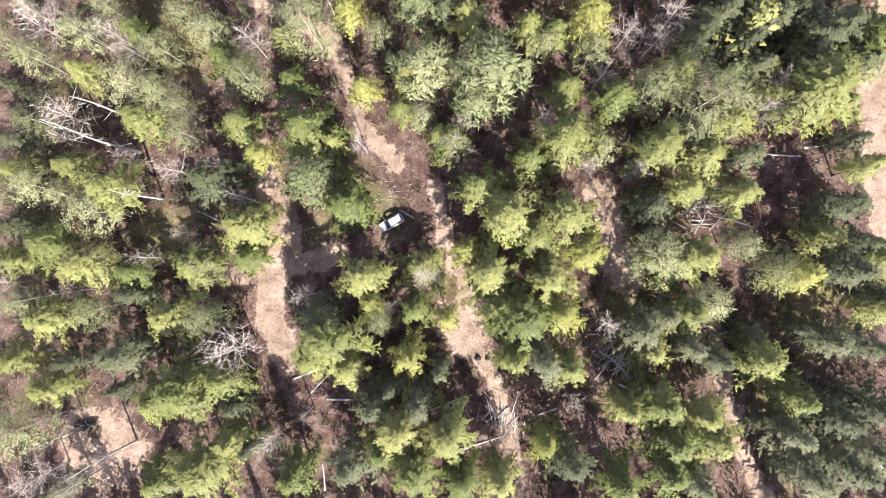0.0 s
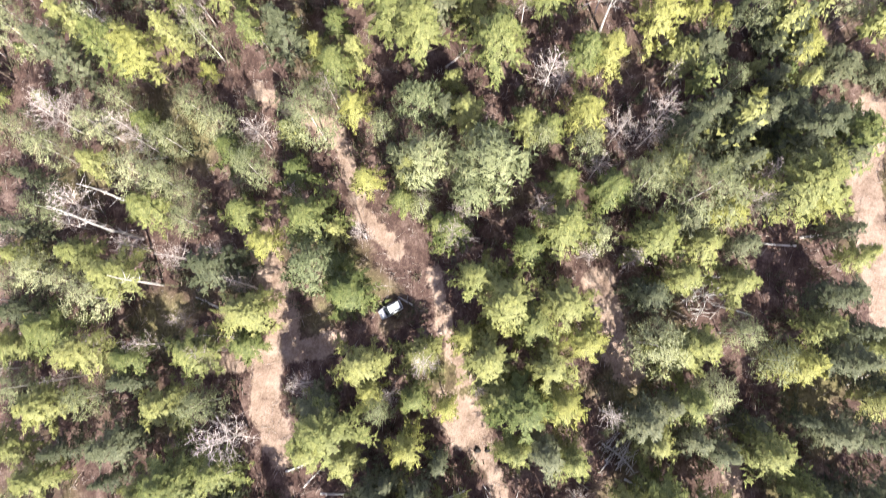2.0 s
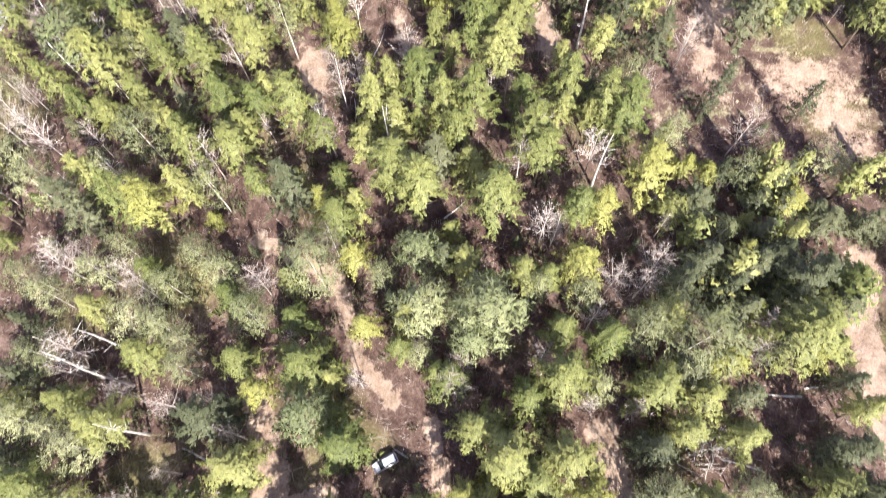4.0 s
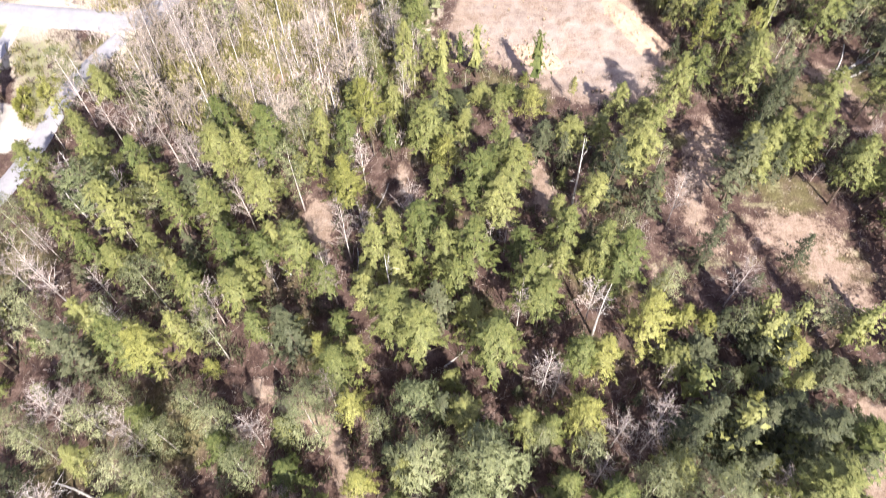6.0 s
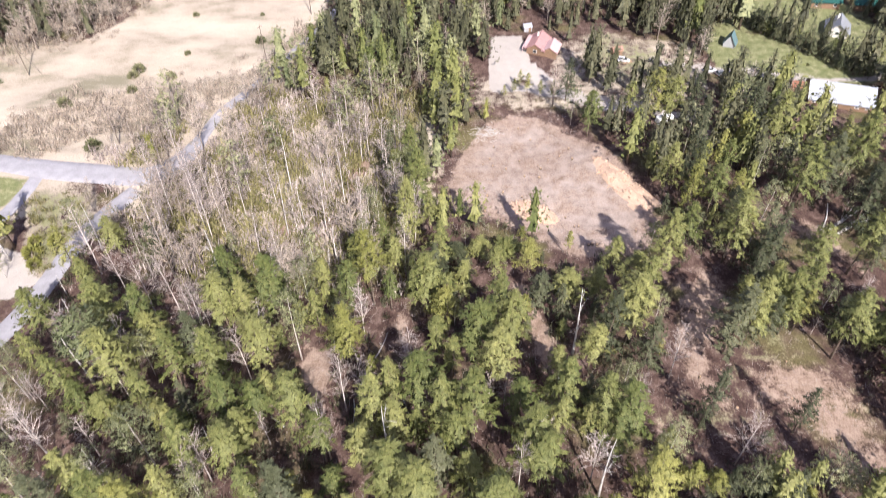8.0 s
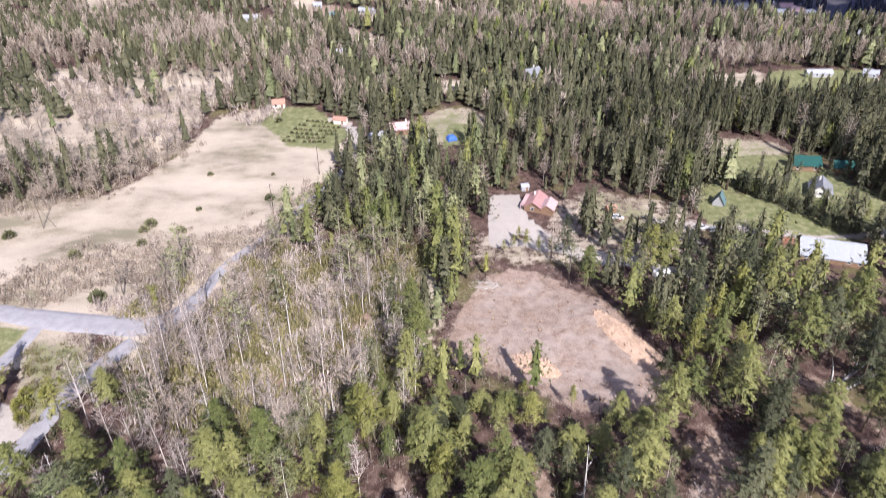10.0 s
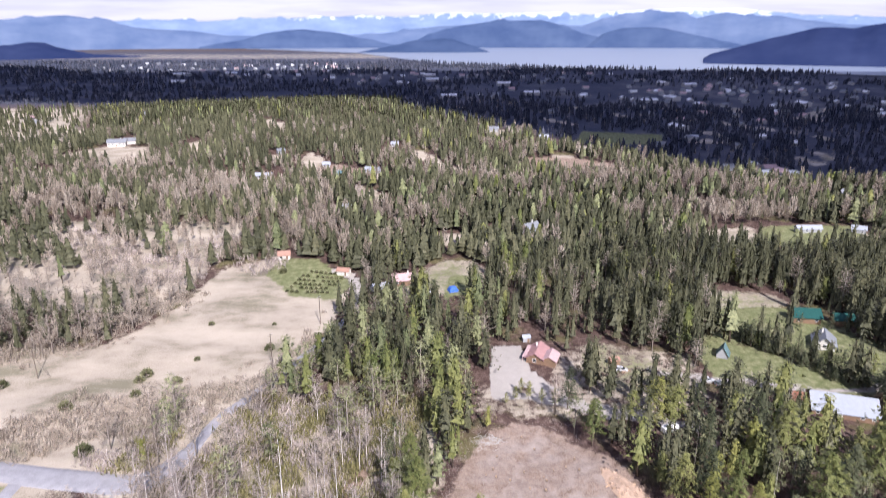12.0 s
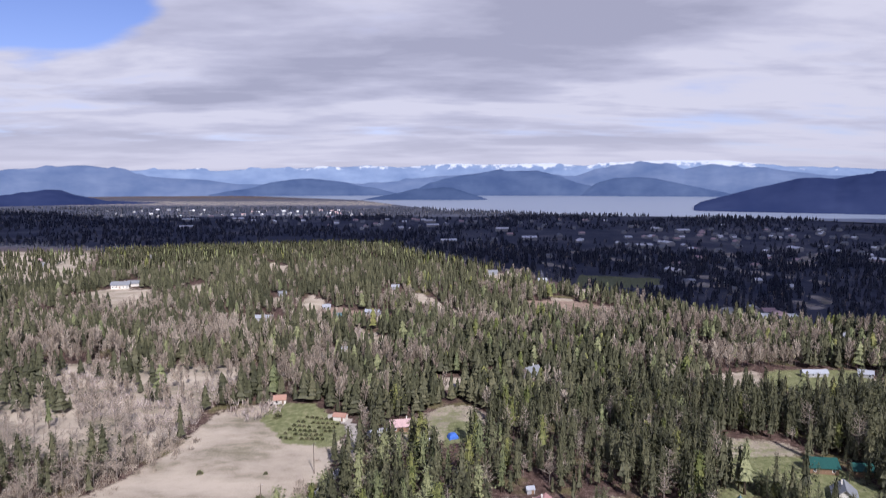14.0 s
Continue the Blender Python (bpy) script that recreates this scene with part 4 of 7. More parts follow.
def plant(kind, x, y, h, r, rng):
    """One tree: an empty at its foot that carries trunk and crown."""
    if math.hypot(x - 23, y - 133) < 8.5:
        if y > 127:
            return None
        h, r = min(h, 5.0), min(r, 1.5)
    if y > 90 and min(along(np.array(x), np.array(y), ROAD) - 6.0, along(np.array(x), np.array(y), LANE) - 4.0, along(np.array(x), np.array(y), SIDE_ROAD) - 3.5) < 0:
        return None
    singly[kind] = singly.get(kind, 0) + 1
    if singly[kind] > 300 and y < 190:
        beyond.append((x, y, kind, h))
        return None
    v = int(rng.integers(3)) if kind == "snag" else int(rng.integers(5)) + (0 if y < 48 else 5)
    name, label = LABELS[kind]
    z = float(ground_z(x, y))
    t, c = models[kind, v]
    turn = Matrix.LocRotScale((x, y, z - 0.1), Euler((rng.normal(0, 0.02), rng.normal(0, 0.02), rng.uniform(0, 6.283))), None)
    scale = (r / WIDE, r / WIDE, h / HIGH)
    root = new(name)
    root.empty_display_size = 0.5
    root.matrix_basis = turn
    for nm, me in (("trunk", t), ("crown", c)):
        if me is None:
            continue
        o = new(nm, me)
        o.parent = root
        o.scale = scale if nm == "crown" or kind == "snag" else (h / HIGH,) * 3
    tagged(root, label, "tree", "forest " + name.replace("_", " ") + "s")
    planted.append((x, y, r))
    return root


LETTER = {"c": "cedar", "f": "fir", "l": "larch", "p": "pine", "b": "birch", "a": "aspen", "s": "snag"}
STAND_UPPER_LEFT = [
    (-69.5, 39.7, 17, 3.7, "b"), (-65.7, 41.6, 15, 2.8, "b"), (-57, 41.7, 15, 2.8, "c"), (-44.4, 41.1, 15, 3, "c"),
    (-40, 37, 16, 3.4, "c"), (-23.6, 37, 22, 5.2, "p"), (-16.9, 40.1, 15, 3, "l"), (-28.5, 36.5, 14, 2.6, "c"),
    (-33.9, 35.8, 16, 3.4, "b"), (-34.8, 29.5, 17, 3.7, "c"), (-38.6, 32.5, 15, 2.8, "c"), (-70.6, 34, 15, 3, "b"),
    (-62.4, 32, 14, 2.6, "c"), (-53.7, 28.8, 17, 3.7, "c"), (-74.1, 29.6, 14, 2.6, "f"), (-66.6, 24.7, 16, 3.4, "b"),
    (-59, 25.6, 20, 2.8, "s"), (-49, 27.5, 16, 3.2, "c"), (-45.7, 24.7, 14, 2.6, "c"), (-52.8, 37.8, 15, 2.8, "c"),
    (-48.6, 34.8, 15, 2.8, "c"), (-74.6, 37.6, 15, 2.8, "b"), (-61.6, 37.9, 16, 3.2, "b"),
]
STAND_UPPER_LEFT_B = [
    (-36.2, 22.2, 16, 3.4, "c"), (-27.8, 25.4, 12, 1.9, "b"), (-26.8, 28.3, 15, 2.8, "c"), (-24.1, 19.7, 19, 4.2, "c"),
    (-20.7, 18.3, 13, 2.1, "c"), (-15, 26.9, 15, 2.8, "l"), (-12.4, 36.5, 14, 2.5, "b"), (-5.5, 39.3, 17, 3.5, "p"),
    (-4.8, 29.1, 19, 4.2, "p"), (-8.3, 28.5, 15, 2.8, "c"), (-10.6, 31.6, 14, 2.5, "f"), (-5.7, 22.5, 13, 2.3, "b"),
    (-9, 23.5, 14, 2.5, "c"), (-3, 19.1, 13, 2.3, "c"), (-0.9, 39.6, 15, 2.8, "f"), (-31.9, 16.9, 15, 2.8, "l"),
    (-33.5, 10, 15, 2.8, "p"), (-24, 12.3, 18, 3.9, "p"), (-19.9, 13.1, 13, 2.1, "f"), (-18.3, 8.0, 19, 4.5, "c"),
    (-39.7, 12.2, 20, 4.7, "f"), (-35.1, 4.8, 19, 4.4, "f"),
]
STAND_WEST = [
    (-64, 16.1, 16, 3.4, "c"), (-70.8, 12.6, 16, 3.4, "b"), (-56.4, 12, 18, 3.9, "c"), (-60, 7.9, 17, 3.7, "c"),
    (-73.7, 6, 17, 3.5, "f"), (-67.1, 2.5, 18, 3.9, "c"), (-75.4, 11.9, 15, 2.8, "c"), (-53.5, 10.7, 20, 2.5, "s"),
    (-67.3, 11.2, 13, 2.3, "b"), (-74.6, 20.3, 16, 3.2, "f"), (-71.1, 23.7, 15, 2.8, "c"), (-52.3, 22.8, 16, 3.4, "c"),
    (-57.7, 19.4, 20, 2.8, "s"), (-45.2, 20.4, 15, 2.8, "c"), (-74.3, 15.6, 15, 2.8, "c"), (-63.5, 21, 20, 2.8, "s"),
    (-48.5, 14.9, 14, 2.5, "b"), (-74.8, 0.4, 16, 3.2, "f"), (-56, 17, 14, 2.6, "b"),
]
STAND_NORTH_MID = [
    (6, 27.7, 22, 5.2, "p"), (3.3, 24.1, 16, 3.4, "p"), (0.7, 29.3, 14, 2.5, "c"), (-0.6, 17.7, 16, 3.4, "c"),
    (2.8, 37.2, 16, 3.4, "f"), (6.5, 34.1, 15, 2.8, "c"), (12.6, 35.8, 15, 2.8, "c"), (15.1, 34, 14, 2.5, "b"),
    (22, 37, 18, 3.9, "l"), (23.2, 31.9, 15, 2.8, "c"), (18.2, 25.5, 16, 3.4, "c"), (26.2, 24, 18, 3.9, "c"),
    (32.6, 24.7, 18, 3.9, "c"), (25.1, 28.4, 14, 2.5, "b"), (17.5, 17.1, 21, 4.9, "c"), (12.3, 14.1, 16, 3.2, "c"),
    (33, 15.8, 19, 4.4, "c"), (28.7, 34.5, 16, 3.2, "b"), (33.9, 33.5, 15, 2.8, "b"), (16.8, 35.1, 15, 2.8, "f"),
    (-10.1, 16.9, 14, 2.6, "l"), (1.4, 21.3, 13, 2.3, "b"), (23.7, 16.2, 14, 2.6, "c"),
]
STAND_NORTH_RIGHT = [
    (40.3, 22.3, 23, 6.1, "c"), (38.7, 17.8, 16, 3.4, "f"), (44.7, 19.4, 16, 3.4, "l"), (47.5, 32.5, 17, 3.7, "f"),
    (51.2, 34.8, 19, 4.2, "f"), (59, 32.6, 23, 5.7, "c"), (67, 32.5, 18, 4.1, "c"), (57.5, 23.9, 23, 5.6, "c"),
    (65, 28, 18, 4.1, "c"), (54.8, 22.3, 16, 3.4, "c"), (53.6, 26.3, 15, 2.8, "b"), (39.7, 33.6, 18, 3.9, "c"),
    (36, 36.8, 16, 3.4, "b"), (44, 37.2, 17, 3.7, "c"), (56.4, 37.4, 18, 4.1, "f"), (36.8, 28.6, 16, 3.2, "c"),
    (59.8, 20.5, 15, 2.8, "l"), (49.6, 28.1, 16, 3.2, "f"), (63.5, 22.2, 15, 2.8, "c"),
]
STAND_CENTRE = [
    (8.5, 5.6, 21, 5.1, "f"), (3.8, 9.2, 17, 3.5, "f"), (12.8, 1.5, 17, 3.7, "c"), (17.3, 4.5, 19, 4.2, "c"),
    (20.5, -1.1, 17, 3.7, "l"), (5.2, -3.8, 19, 4.2, "c"), (10.3, -11.1, 21, 5.1, "c"), (16, -11.5, 18, 4.1, "l"),
    (14.3, -5, 18, 4.1, "c"), (6, -9.4, 17, 3.7, "c"), (26.8, 10.3, 17, 3.7, "f"), (32.1, 5.9, 17, 3.7, "f"),
    (30.3, 12.3, 13, 2.3, "b"), (37, 9.1, 16, 3.4, "c"), (45.4, 7.4, 16, 3.2, "c"), (40.8, 13.6, 16, 3.4, "f"),
    (47.7, 13.5, 15, 2.8, "c"), (31.6, -1.8, 19, 4.2, "b"), (35.5, -3.8, 17, 3.7, "c"), (40.1, -2.6, 17, 3.7, "c"),
    (1.7, -0, 15, 3, "l"), (28.8, 0.1, 15, 2.8, "b"), (46.3, -0.5, 15, 2.8, "b"),
]
STAND_EAST = [
    (61.7, 4.5, 18, 4.1, "c"), (66.8, 11, 15, 2.8, "c"), (65.6, 16.2, 14, 2.5, "c"), (65.5, -1, 17, 3.7, "f"),
    (59.3, 0.1, 16, 3.2, "c"), (54.4, -5.3, 18, 3.9, "l"), (61.3, -5.4, 21, 4.9, "c"), (67.6, -3.8, 17, 3.7, "c"),
    (59.6, -16.4, 17, 3.7, "c"), (64.2, -18.2, 19, 4.4, "c"), (55.7, -14.7, 14, 2.6, "c"), (48.4, -19.7, 18, 4.1, "c"),
    (47.2, -25, 19, 4.2, "c"), (53.9, -25.4, 17, 3.7, "c"), (51.5, -31.5, 21, 5.1, "f"), (58.9, -28.6, 21, 4.9, "f"),
    (64.6, -27, 21, 4.9, "f"), (60.2, -36.6, 21, 5.1, "f"), (54.2, -37.9, 21, 4.9, "f"), (65.7, -34.3, 20, 4.6, "f"),
    (51.4, -5.2, 16, 3.2, "c"), (68.3, -12.1, 16, 3.4, "c"), (67.6, -9.4, 15, 2.8, "f"),
]
STAND_SOUTH_RIGHT = [
    (13, -18.7, 18, 4.1, "f"), (8.1, -18.9, 15, 3, "c"), (17.8, -20.1, 16, 3.2, "c"), (29.4, -14.1, 19, 4.4, "f"),
    (30.7, -17.6, 16, 3.4, "c"), (33.7, -12.1, 16, 3.2, "f"), (37.3, -11.2, 18, 4.1, "c"), (40.6, -9.5, 16, 3.4, "p"),
    (42.1, -19.7, 16, 3.4, "c"), (37.3, -17.8, 16, 3.2, "c"), (48, -15.5, 14, 2.5, "c"), (38.5, -28.3, 17, 3.5, "c"),
    (40.6, -32, 17, 3.7, "c"), (31.7, -26.4, 19, 4.4, "c"), (34, -32.1, 18, 4.1, "c"), (32.7, -37.3, 17, 3.7, "c"),
    (26.9, -26.8, 16, 3.2, "c"), (17, -35.1, 19, 4.4, "c"), (13.6, -31.9, 17, 3.5, "l"), (5.6, -38.1, 17, 3.7, "c"),
    (-0.4, -38, 17, 3.7, "c"), (-2, -30.2, 19, 4.2, "c"), (38.1, -39.7, 17, 3.7, "c"), (25.4, -38.6, 17, 3.5, "c"),
]
STAND_SOUTH = [
    (-15.6, -4.6, 18, 3.9, "c"), (-6.3, -3, 10, 3.6, "c"), (-7.6, -9.2, 15, 2.8, "c"), (-12, -9.7, 12, 1.9, "b"),
    (-15.2, -9, 14, 2.5, "l"), (-23.7, -10.4, 18, 4.1, "f"), (-9.1, -17.5, 16, 3.4, "l"), (-13.8, -11.4, 14, 2.5, "c"),
    (-20.6, -14.8, 21, 5.1, "c"), (-25.1, -18, 16, 3.4, "c"), (-18.6, -19.1, 16, 3.2, "c"), (-33, -15.1, 14, 2.6, "c"),
    (-32.2, -18.1, 14, 2.5, "l"), (-14.8, -25.4, 18, 4.1, "f"), (-11.2, -29, 19, 4.4, "c"), (-7.5, -25.3, 17, 3.7, "f"),
    (-12.2, -23.2, 15, 2.8, "f"), (-14.3, -33.3, 16, 3.2, "c"), (-18.7, -35.3, 19, 4.4, "c"), (-8.6, -35.5, 19, 4.4, "c"),
    (-28.3, -36.4, 17, 3.7, "c"), (-3.7, -20.7, 14, 2.5, "f"), (-2.5, -11.3, 13, 2.3, "l"), (-38.5, -31.5, 17, 3.7, "c"),
    (-43.4, -34.8, 21, 4.9, "c"),
]
STAND_SOUTH_WEST = [
    (-62, -0.9, 18, 3.9, "c"), (-54.8, -2.1, 15, 3, "c"), (-43.1, -1.9, 18, 3.9, "c"), (-35.2, -0.3, 15, 3, "c"),
    (-68.2, -9.2, 17, 3.7, "c"), (-61.3, -8.1, 15, 3, "c"), (-55.1, -5.9, 16, 3.4, "f"), (-48.2, -9.8, 17, 3.7, "c"),
    (-56.1, -15.8, 20, 4.6, "c"), (-42.8, -10, 16, 3.4, "b"), (-37.5, -15.4, 20, 4.6, "b"), (-44.4, -21.3, 22, 5.4, "c"),
    (-39.5, -21.1, 18, 3.9, "c"), (-50.9, -23.9, 16, 3.4, "c"), (-65.2, -17, 16, 3.2, "c"), (-72.6, -27.6, 19, 4.4, "c"),
    (-69, -21.6, 16, 3.4, "c"), (-58.4, -22.2, 14, 2.5, "l"), (-72.3, -36.6, 16, 3.4, "b"), (-68.2, -38.5, 15, 2.8, "c"),
    (-51.6, -37.3, 15, 3, "c"), (-74.6, -16.7, 16, 3.4, "c"), (-73.8, -6.3, 15, 3, "c"), (-35.1, -31.9, 16, 3.2, "f"),
    (-38, -25.4, 15, 2.8, "f"),
]
STAND_SLOPE_WEST = [
    (-86, 84.3, 16, 2.3, "c"), (-77.2, 77.7, 17, 2.6, "c"), (-72.1, 73.7, 14, 2.3, "c"), (-66.1, 79.2, 23, 4.3, "c"),
    (-65.1, 93.3, 21, 3.3, "c"), (-56.5, 82.3, 19, 3, "f"), (-51.3, 72.9, 15, 2.2, "f"), (-62.9, 90, 15, 3, "c"),
    (-46.3, 80.7, 22, 4.2, "c"), (-41.9, 70, 22, 3.3, "c"), (-38.5, 65.8, 16, 2.9, "c"), (-56.1, 63.2, 21, 4, "c"),
    (-46.7, 60.2, 23, 3.3, "c"), (-39.2, 61.1, 20, 3.5, "c"), (-48.9, 53.9, 19, 2.8, "c"), (-42.7, 52.8, 18, 2.6, "c"),
    (-52.2, 48.5, 23, 4.5, "l"), (-66.9, 57.2, 19, 3, "c"), (-58.7, 50.7, 23, 4, "c"), (-67.1, 49.9, 23, 4.3, "f"),
    (-74.5, 53.2, 19, 3.1, "c"), (-77.1, 65.2, 20, 3.2, "b"),
]
STAND_SLOPE_WEST_B = [
    (-28.4, 96.1, 15, 2.3, "c"), (-31.6, 88.6, 22, 3.1, "c"), (-22.6, 93.4, 14, 2.4, "c"), (-18.2, 95.2, 16, 2.8, "c"),
    (-16.7, 76.3, 18, 2.9, "b"), (-13.7, 68.7, 24, 3.6, "c"), (-11.1, 76.5, 18, 2.7, "c"), (-9.5, 65.3, 20, 3.1, "c"),
    (-15.7, 61.7, 17, 3.1, "c"), (-23.4, 64.3, 17, 2.9, "c"), (-28.7, 69.4, 23, 3.4, "c"), (-35.2, 75.8, 14, 2.1, "c"),
    (-28.4, 52.7, 21, 3.8, "f"), (-22.8, 50.2, 16, 2.5, "p"), (-16.9, 50.3, 15, 2.5, "c"), (-20.6, 55.5, 13, 2.4, "f"),
    (-8.9, 55.2, 23, 4.5, "c"), (-5.4, 74.9, 21, 4.2, "f"), (-5.4, 67.7, 13, 2.1, "c"), (-4.9, 50.7, 24, 4.4, "c"),
    (-2.1, 59, 18, 3.4, "f"), (-38.2, 84.5, 20, 3.7, "c"),
]
STAND_BIRCH_STAND = [
    (-92.2, 116.3, 16, 2.5, "l"), (-77.2, 109.3, 18, 2.7, "c"), (-90.4, 96, 17, 3.4, "c"), (-80.5, 102.9, 17, 2.3, "c"),
    (-78, 121.8, 13, 2, "b"), (-75, 126.8, 22, 3.5, "b"), (-20.9, 113, 16, 2.4, "f"), (-16.6, 104.6, 24, 3.9, "p"),
    (-14.5, 119.3, 15, 2.2, "c"), (-12.5, 103.3, 14, 2, "c"), (-20.8, 99.6, 20, 3, "c"), (-28.5, 107.2, 13, 2.3, "c"),
    (-31.9, 104.2, 16, 3.1, "c"), (-11.6, 113.9, 14, 2.5, "c"), (-9, 125.4, 22, 3.5, "c"), (-6.3, 134.7, 24, 4, "c"),
    (-14.7, 153.8, 16, 2.6, "f"), (-19.8, 133.6, 13, 2.2, "c"), (-12.8, 146, 16, 3, "l"), (-8.1, 148.2, 22, 3.8, "c"),
    (-3.5, 131, 13, 2.1, "c"), (-3.4, 105.5, 16, 2.4, "c"), (-0.7, 116.9, 16, 3, "c"),
]
STAND_SLOPE_MIDDLE = [
    (1.4, 83.2, 15, 2.1, "c"), (7.2, 85, 23, 4, "c"), (11.2, 92.2, 24, 3.9, "c"), (5.4, 68.8, 23, 4.1, "c"),
    (10.4, 79.9, 22, 4, "c"), (2.1, 63.2, 18, 2.7, "c"), (4, 57.3, 15, 2.9, "c"), (7.4, 48.8, 23, 4.5, "c"),
    (14.4, 71.1, 17, 3, "c"), (15.4, 61.9, 22, 3.9, "c"), (13.9, 88.5, 22, 3.8, "c"), (23.3, 73.5, 20, 3.7, "c"),
    (31, 85, 16, 3.1, "c"), (34.2, 87.4, 24, 3.4, "f"), (39.5, 90.3, 24, 4.7, "f"), (41.8, 82.8, 20, 2.9, "f"),
    (29.8, 68.5, 23, 3.4, "c"), (33.4, 65.7, 24, 4.3, "c"), (27.4, 68.2, 14, 2.1, "c"), (17.2, 57.9, 20, 3.5, "c"),
    (36.3, 54, 21, 4.1, "l"), (38.2, 73.9, 15, 2.2, "b"), (-1, 68.9, 23, 3.3, "f"),
]
STAND_BANKS = [
    (65.7, 90.3, 23, 3.4, "c"),
    (69.2, 85.3, 20, 3.3, "c"), (61.6, 88.8, 23, 4.3, "f"), (51.9, 56.4, 11, 1.9, "c"),
    (41, 48.2, 20, 3.3, "c"), (45.9, 50.3, 23, 4, "c"), (56.3, 54.8, 12, 2.3, "c"), (60.9, 52.8, 14, 3.2, "c"),
    (62.1, 49.7, 13, 2.5, "c"), (71.5, 58.6, 22, 3.2, "c"), (85.8, 79.8, 19, 3.1, "c"), (84.9, 87.4, 22, 3.4, "f"),
    (83.1, 70.5, 16, 2.6, "f"), (63.5, 49.8, 24, 3.4, "l"), (57.2, 50.4, 14, 2.5, "f"), (69.7, 46, 23, 3.9, "c"),
    (27.7, 47.9, 18, 3.4, "l"), (22.4, 46.9, 22, 3.1, "c"),
]
STAND_LANDING_EDGE = [
    (3.4, 118.1, 23, 3.4, "f"), (9, 119.2, 16, 3.1, "c"), (15.8, 119.2, 18, 3.3, "c"), (20.8, 112.9, 15, 2.9, "l"),
    (12.6, 111.1, 15, 2.2, "c"), (4.5, 107.4, 18, 3, "c"), (28.6, 103, 19, 3.7, "c"), (34.9, 103.6, 21, 2.9, "c"),
    (41.2, 114.5, 16, 2.8, "f"), (45.1, 108.4, 18, 3.4, "c"), (46.5, 103, 18, 2.6, "f"), (43.5, 99.3, 16, 3, "f"),
    (60.3, 120.8, 17, 3.1, "c"), (51.3, 110.5, 24, 4.2, "c"), (67.3, 101.4, 20, 3.6, "c"), (74.6, 101.8, 16, 3.2, "c"),
    (76.4, 97.4, 18, 3.5, "f"), (83.5, 101.7, 16, 3.1, "c"), (85.8, 107.5, 22, 3.8, "c"), (102.8, 111.3, 18, 2.7, "f"),
    (99.8, 113, 21, 3.5, "f"), (22, 102.4, 20, 3, "f"), (27.1, 98.9, 14, 2.1, "f"),
]
STAND_LANDING_EAST = [
    (49.2, 137.3, 22, 3.3, "f"), (54.2, 134, 23, 3.7, "f"), (61.4, 143.8, 19, 3.1, "c"), (64.7, 133.8, 20, 2.9, "l"),
    (71.4, 135.5, 17, 3.4, "c"), (78.3, 137.2, 15, 2.7, "l"), (78.3, 148.2, 17, 2.6, "c"), (91.8, 158.7, 13, 1.9, "f"),
    (90.7, 166.6, 23, 4.4, "f"), (97.6, 162.1, 22, 4.1, "c"), (73.8, 158.4, 23, 3.5, "f"), (78.8, 180.1, 19, 3.3, "f"),
    (71.2, 177.2, 19, 3.8, "c"), (66.1, 178.5, 21, 4.2, "l"), (59.3, 182.5, 14, 2.6, "c"), (50.1, 156.2, 20, 3.8, "l"),
    (38.8, 165.5, 20, 3.8, "c"), (41.5, 194.4, 16, 3.2, "f"), (45.3, 173.5, 17, 3.1, "c"), (94.5, 137.8, 23, 4.2, "c"),
    (105.9, 147.7, 16, 2.5, "c"), (114.8, 157.9, 17, 2.9, "c"), (115.1, 148.9, 24, 4.6, "c"),
]
STAND_PALE_TRUNKS = [
    (-57.7, 160.8, 19, 2.8, "b"), (-53.9, 137.2, 19, 2.8, "b"), (-64.5, 135.8, 21, 2.8, "b"), (-66.9, 139.4, 18, 2.8, "b"),
    (-65.4, 144.1, 19, 2.8, "b"), (-54, 145.1, 17, 2.8, "b"), (-38, 127.5, 18, 2.8, "b"), (-30.8, 129.5, 20, 2.8, "b"),
    (-33.6, 148.4, 20, 2.8, "b"), (-28.8, 161, 20, 2.8, "b"), (-24.1, 161.4, 19, 2.8, "b"), (-22.2, 163.6, 22, 2.8, "b"),
    (-17.4, 155.8, 20, 2.8, "b"), (-46.2, 141.3, 18, 2.8, "b"), (-62.7, 112.7, 17, 2.8, "b"), (-72.7, 134.8, 22, 2.8, "b"),
    (-78.6, 142, 22, 2.8, "b"), (-75.5, 154.5, 22, 2.8, "b"), (-70.3, 146.7, 20, 2.8, "b"), (-57.6, 130, 19, 2.8, "b"),
    (-66.4, 78.9, 17, 2.8, "b"), (-79.1, 91.2, 18, 2.8, "s"),
]
STAND_LEANING_TRUNKS = [
    (-41.9, 83.6, 18, 2.8, "b"), (-22.6, 64.9, 22, 2.8, "b"), (-11.3, 63.5, 21, 2.8, "s"), (-20.5, 75.7, 21, 2.8, "b"),
    (-62.6, 57.4, 18, 2.8, "b"), (-61.6, 57.7, 18, 2.8, "s"), (27.6, 60, 18, 2.8, "b"), (28.4, 89.3, 22, 2.8, "s"),
    (48.2, 82.9, 18, 2.8, "b"), (16.6, 62.5, 21, 2.8, "b"), (28.6, 57, 20, 2.8, "s"), (-6.6, 81.5, 20, 2.8, "b"),
    (-44.8, 115.3, 22, 2.8, "b"), (-40.6, 115.2, 18, 2.8, "b"), (-32.3, 176.1, 20, 2.8, "b"), (-40.5, 185.8, 18, 2.8, "b"),
    (-45.7, 170.5, 17, 2.8, "b"), (-54.9, 173.7, 17, 2.8, "b"), (-86.5, 69.1, 19, 2.8, "b"), (-44.8, 60.4, 18, 2.8, "b"),
]
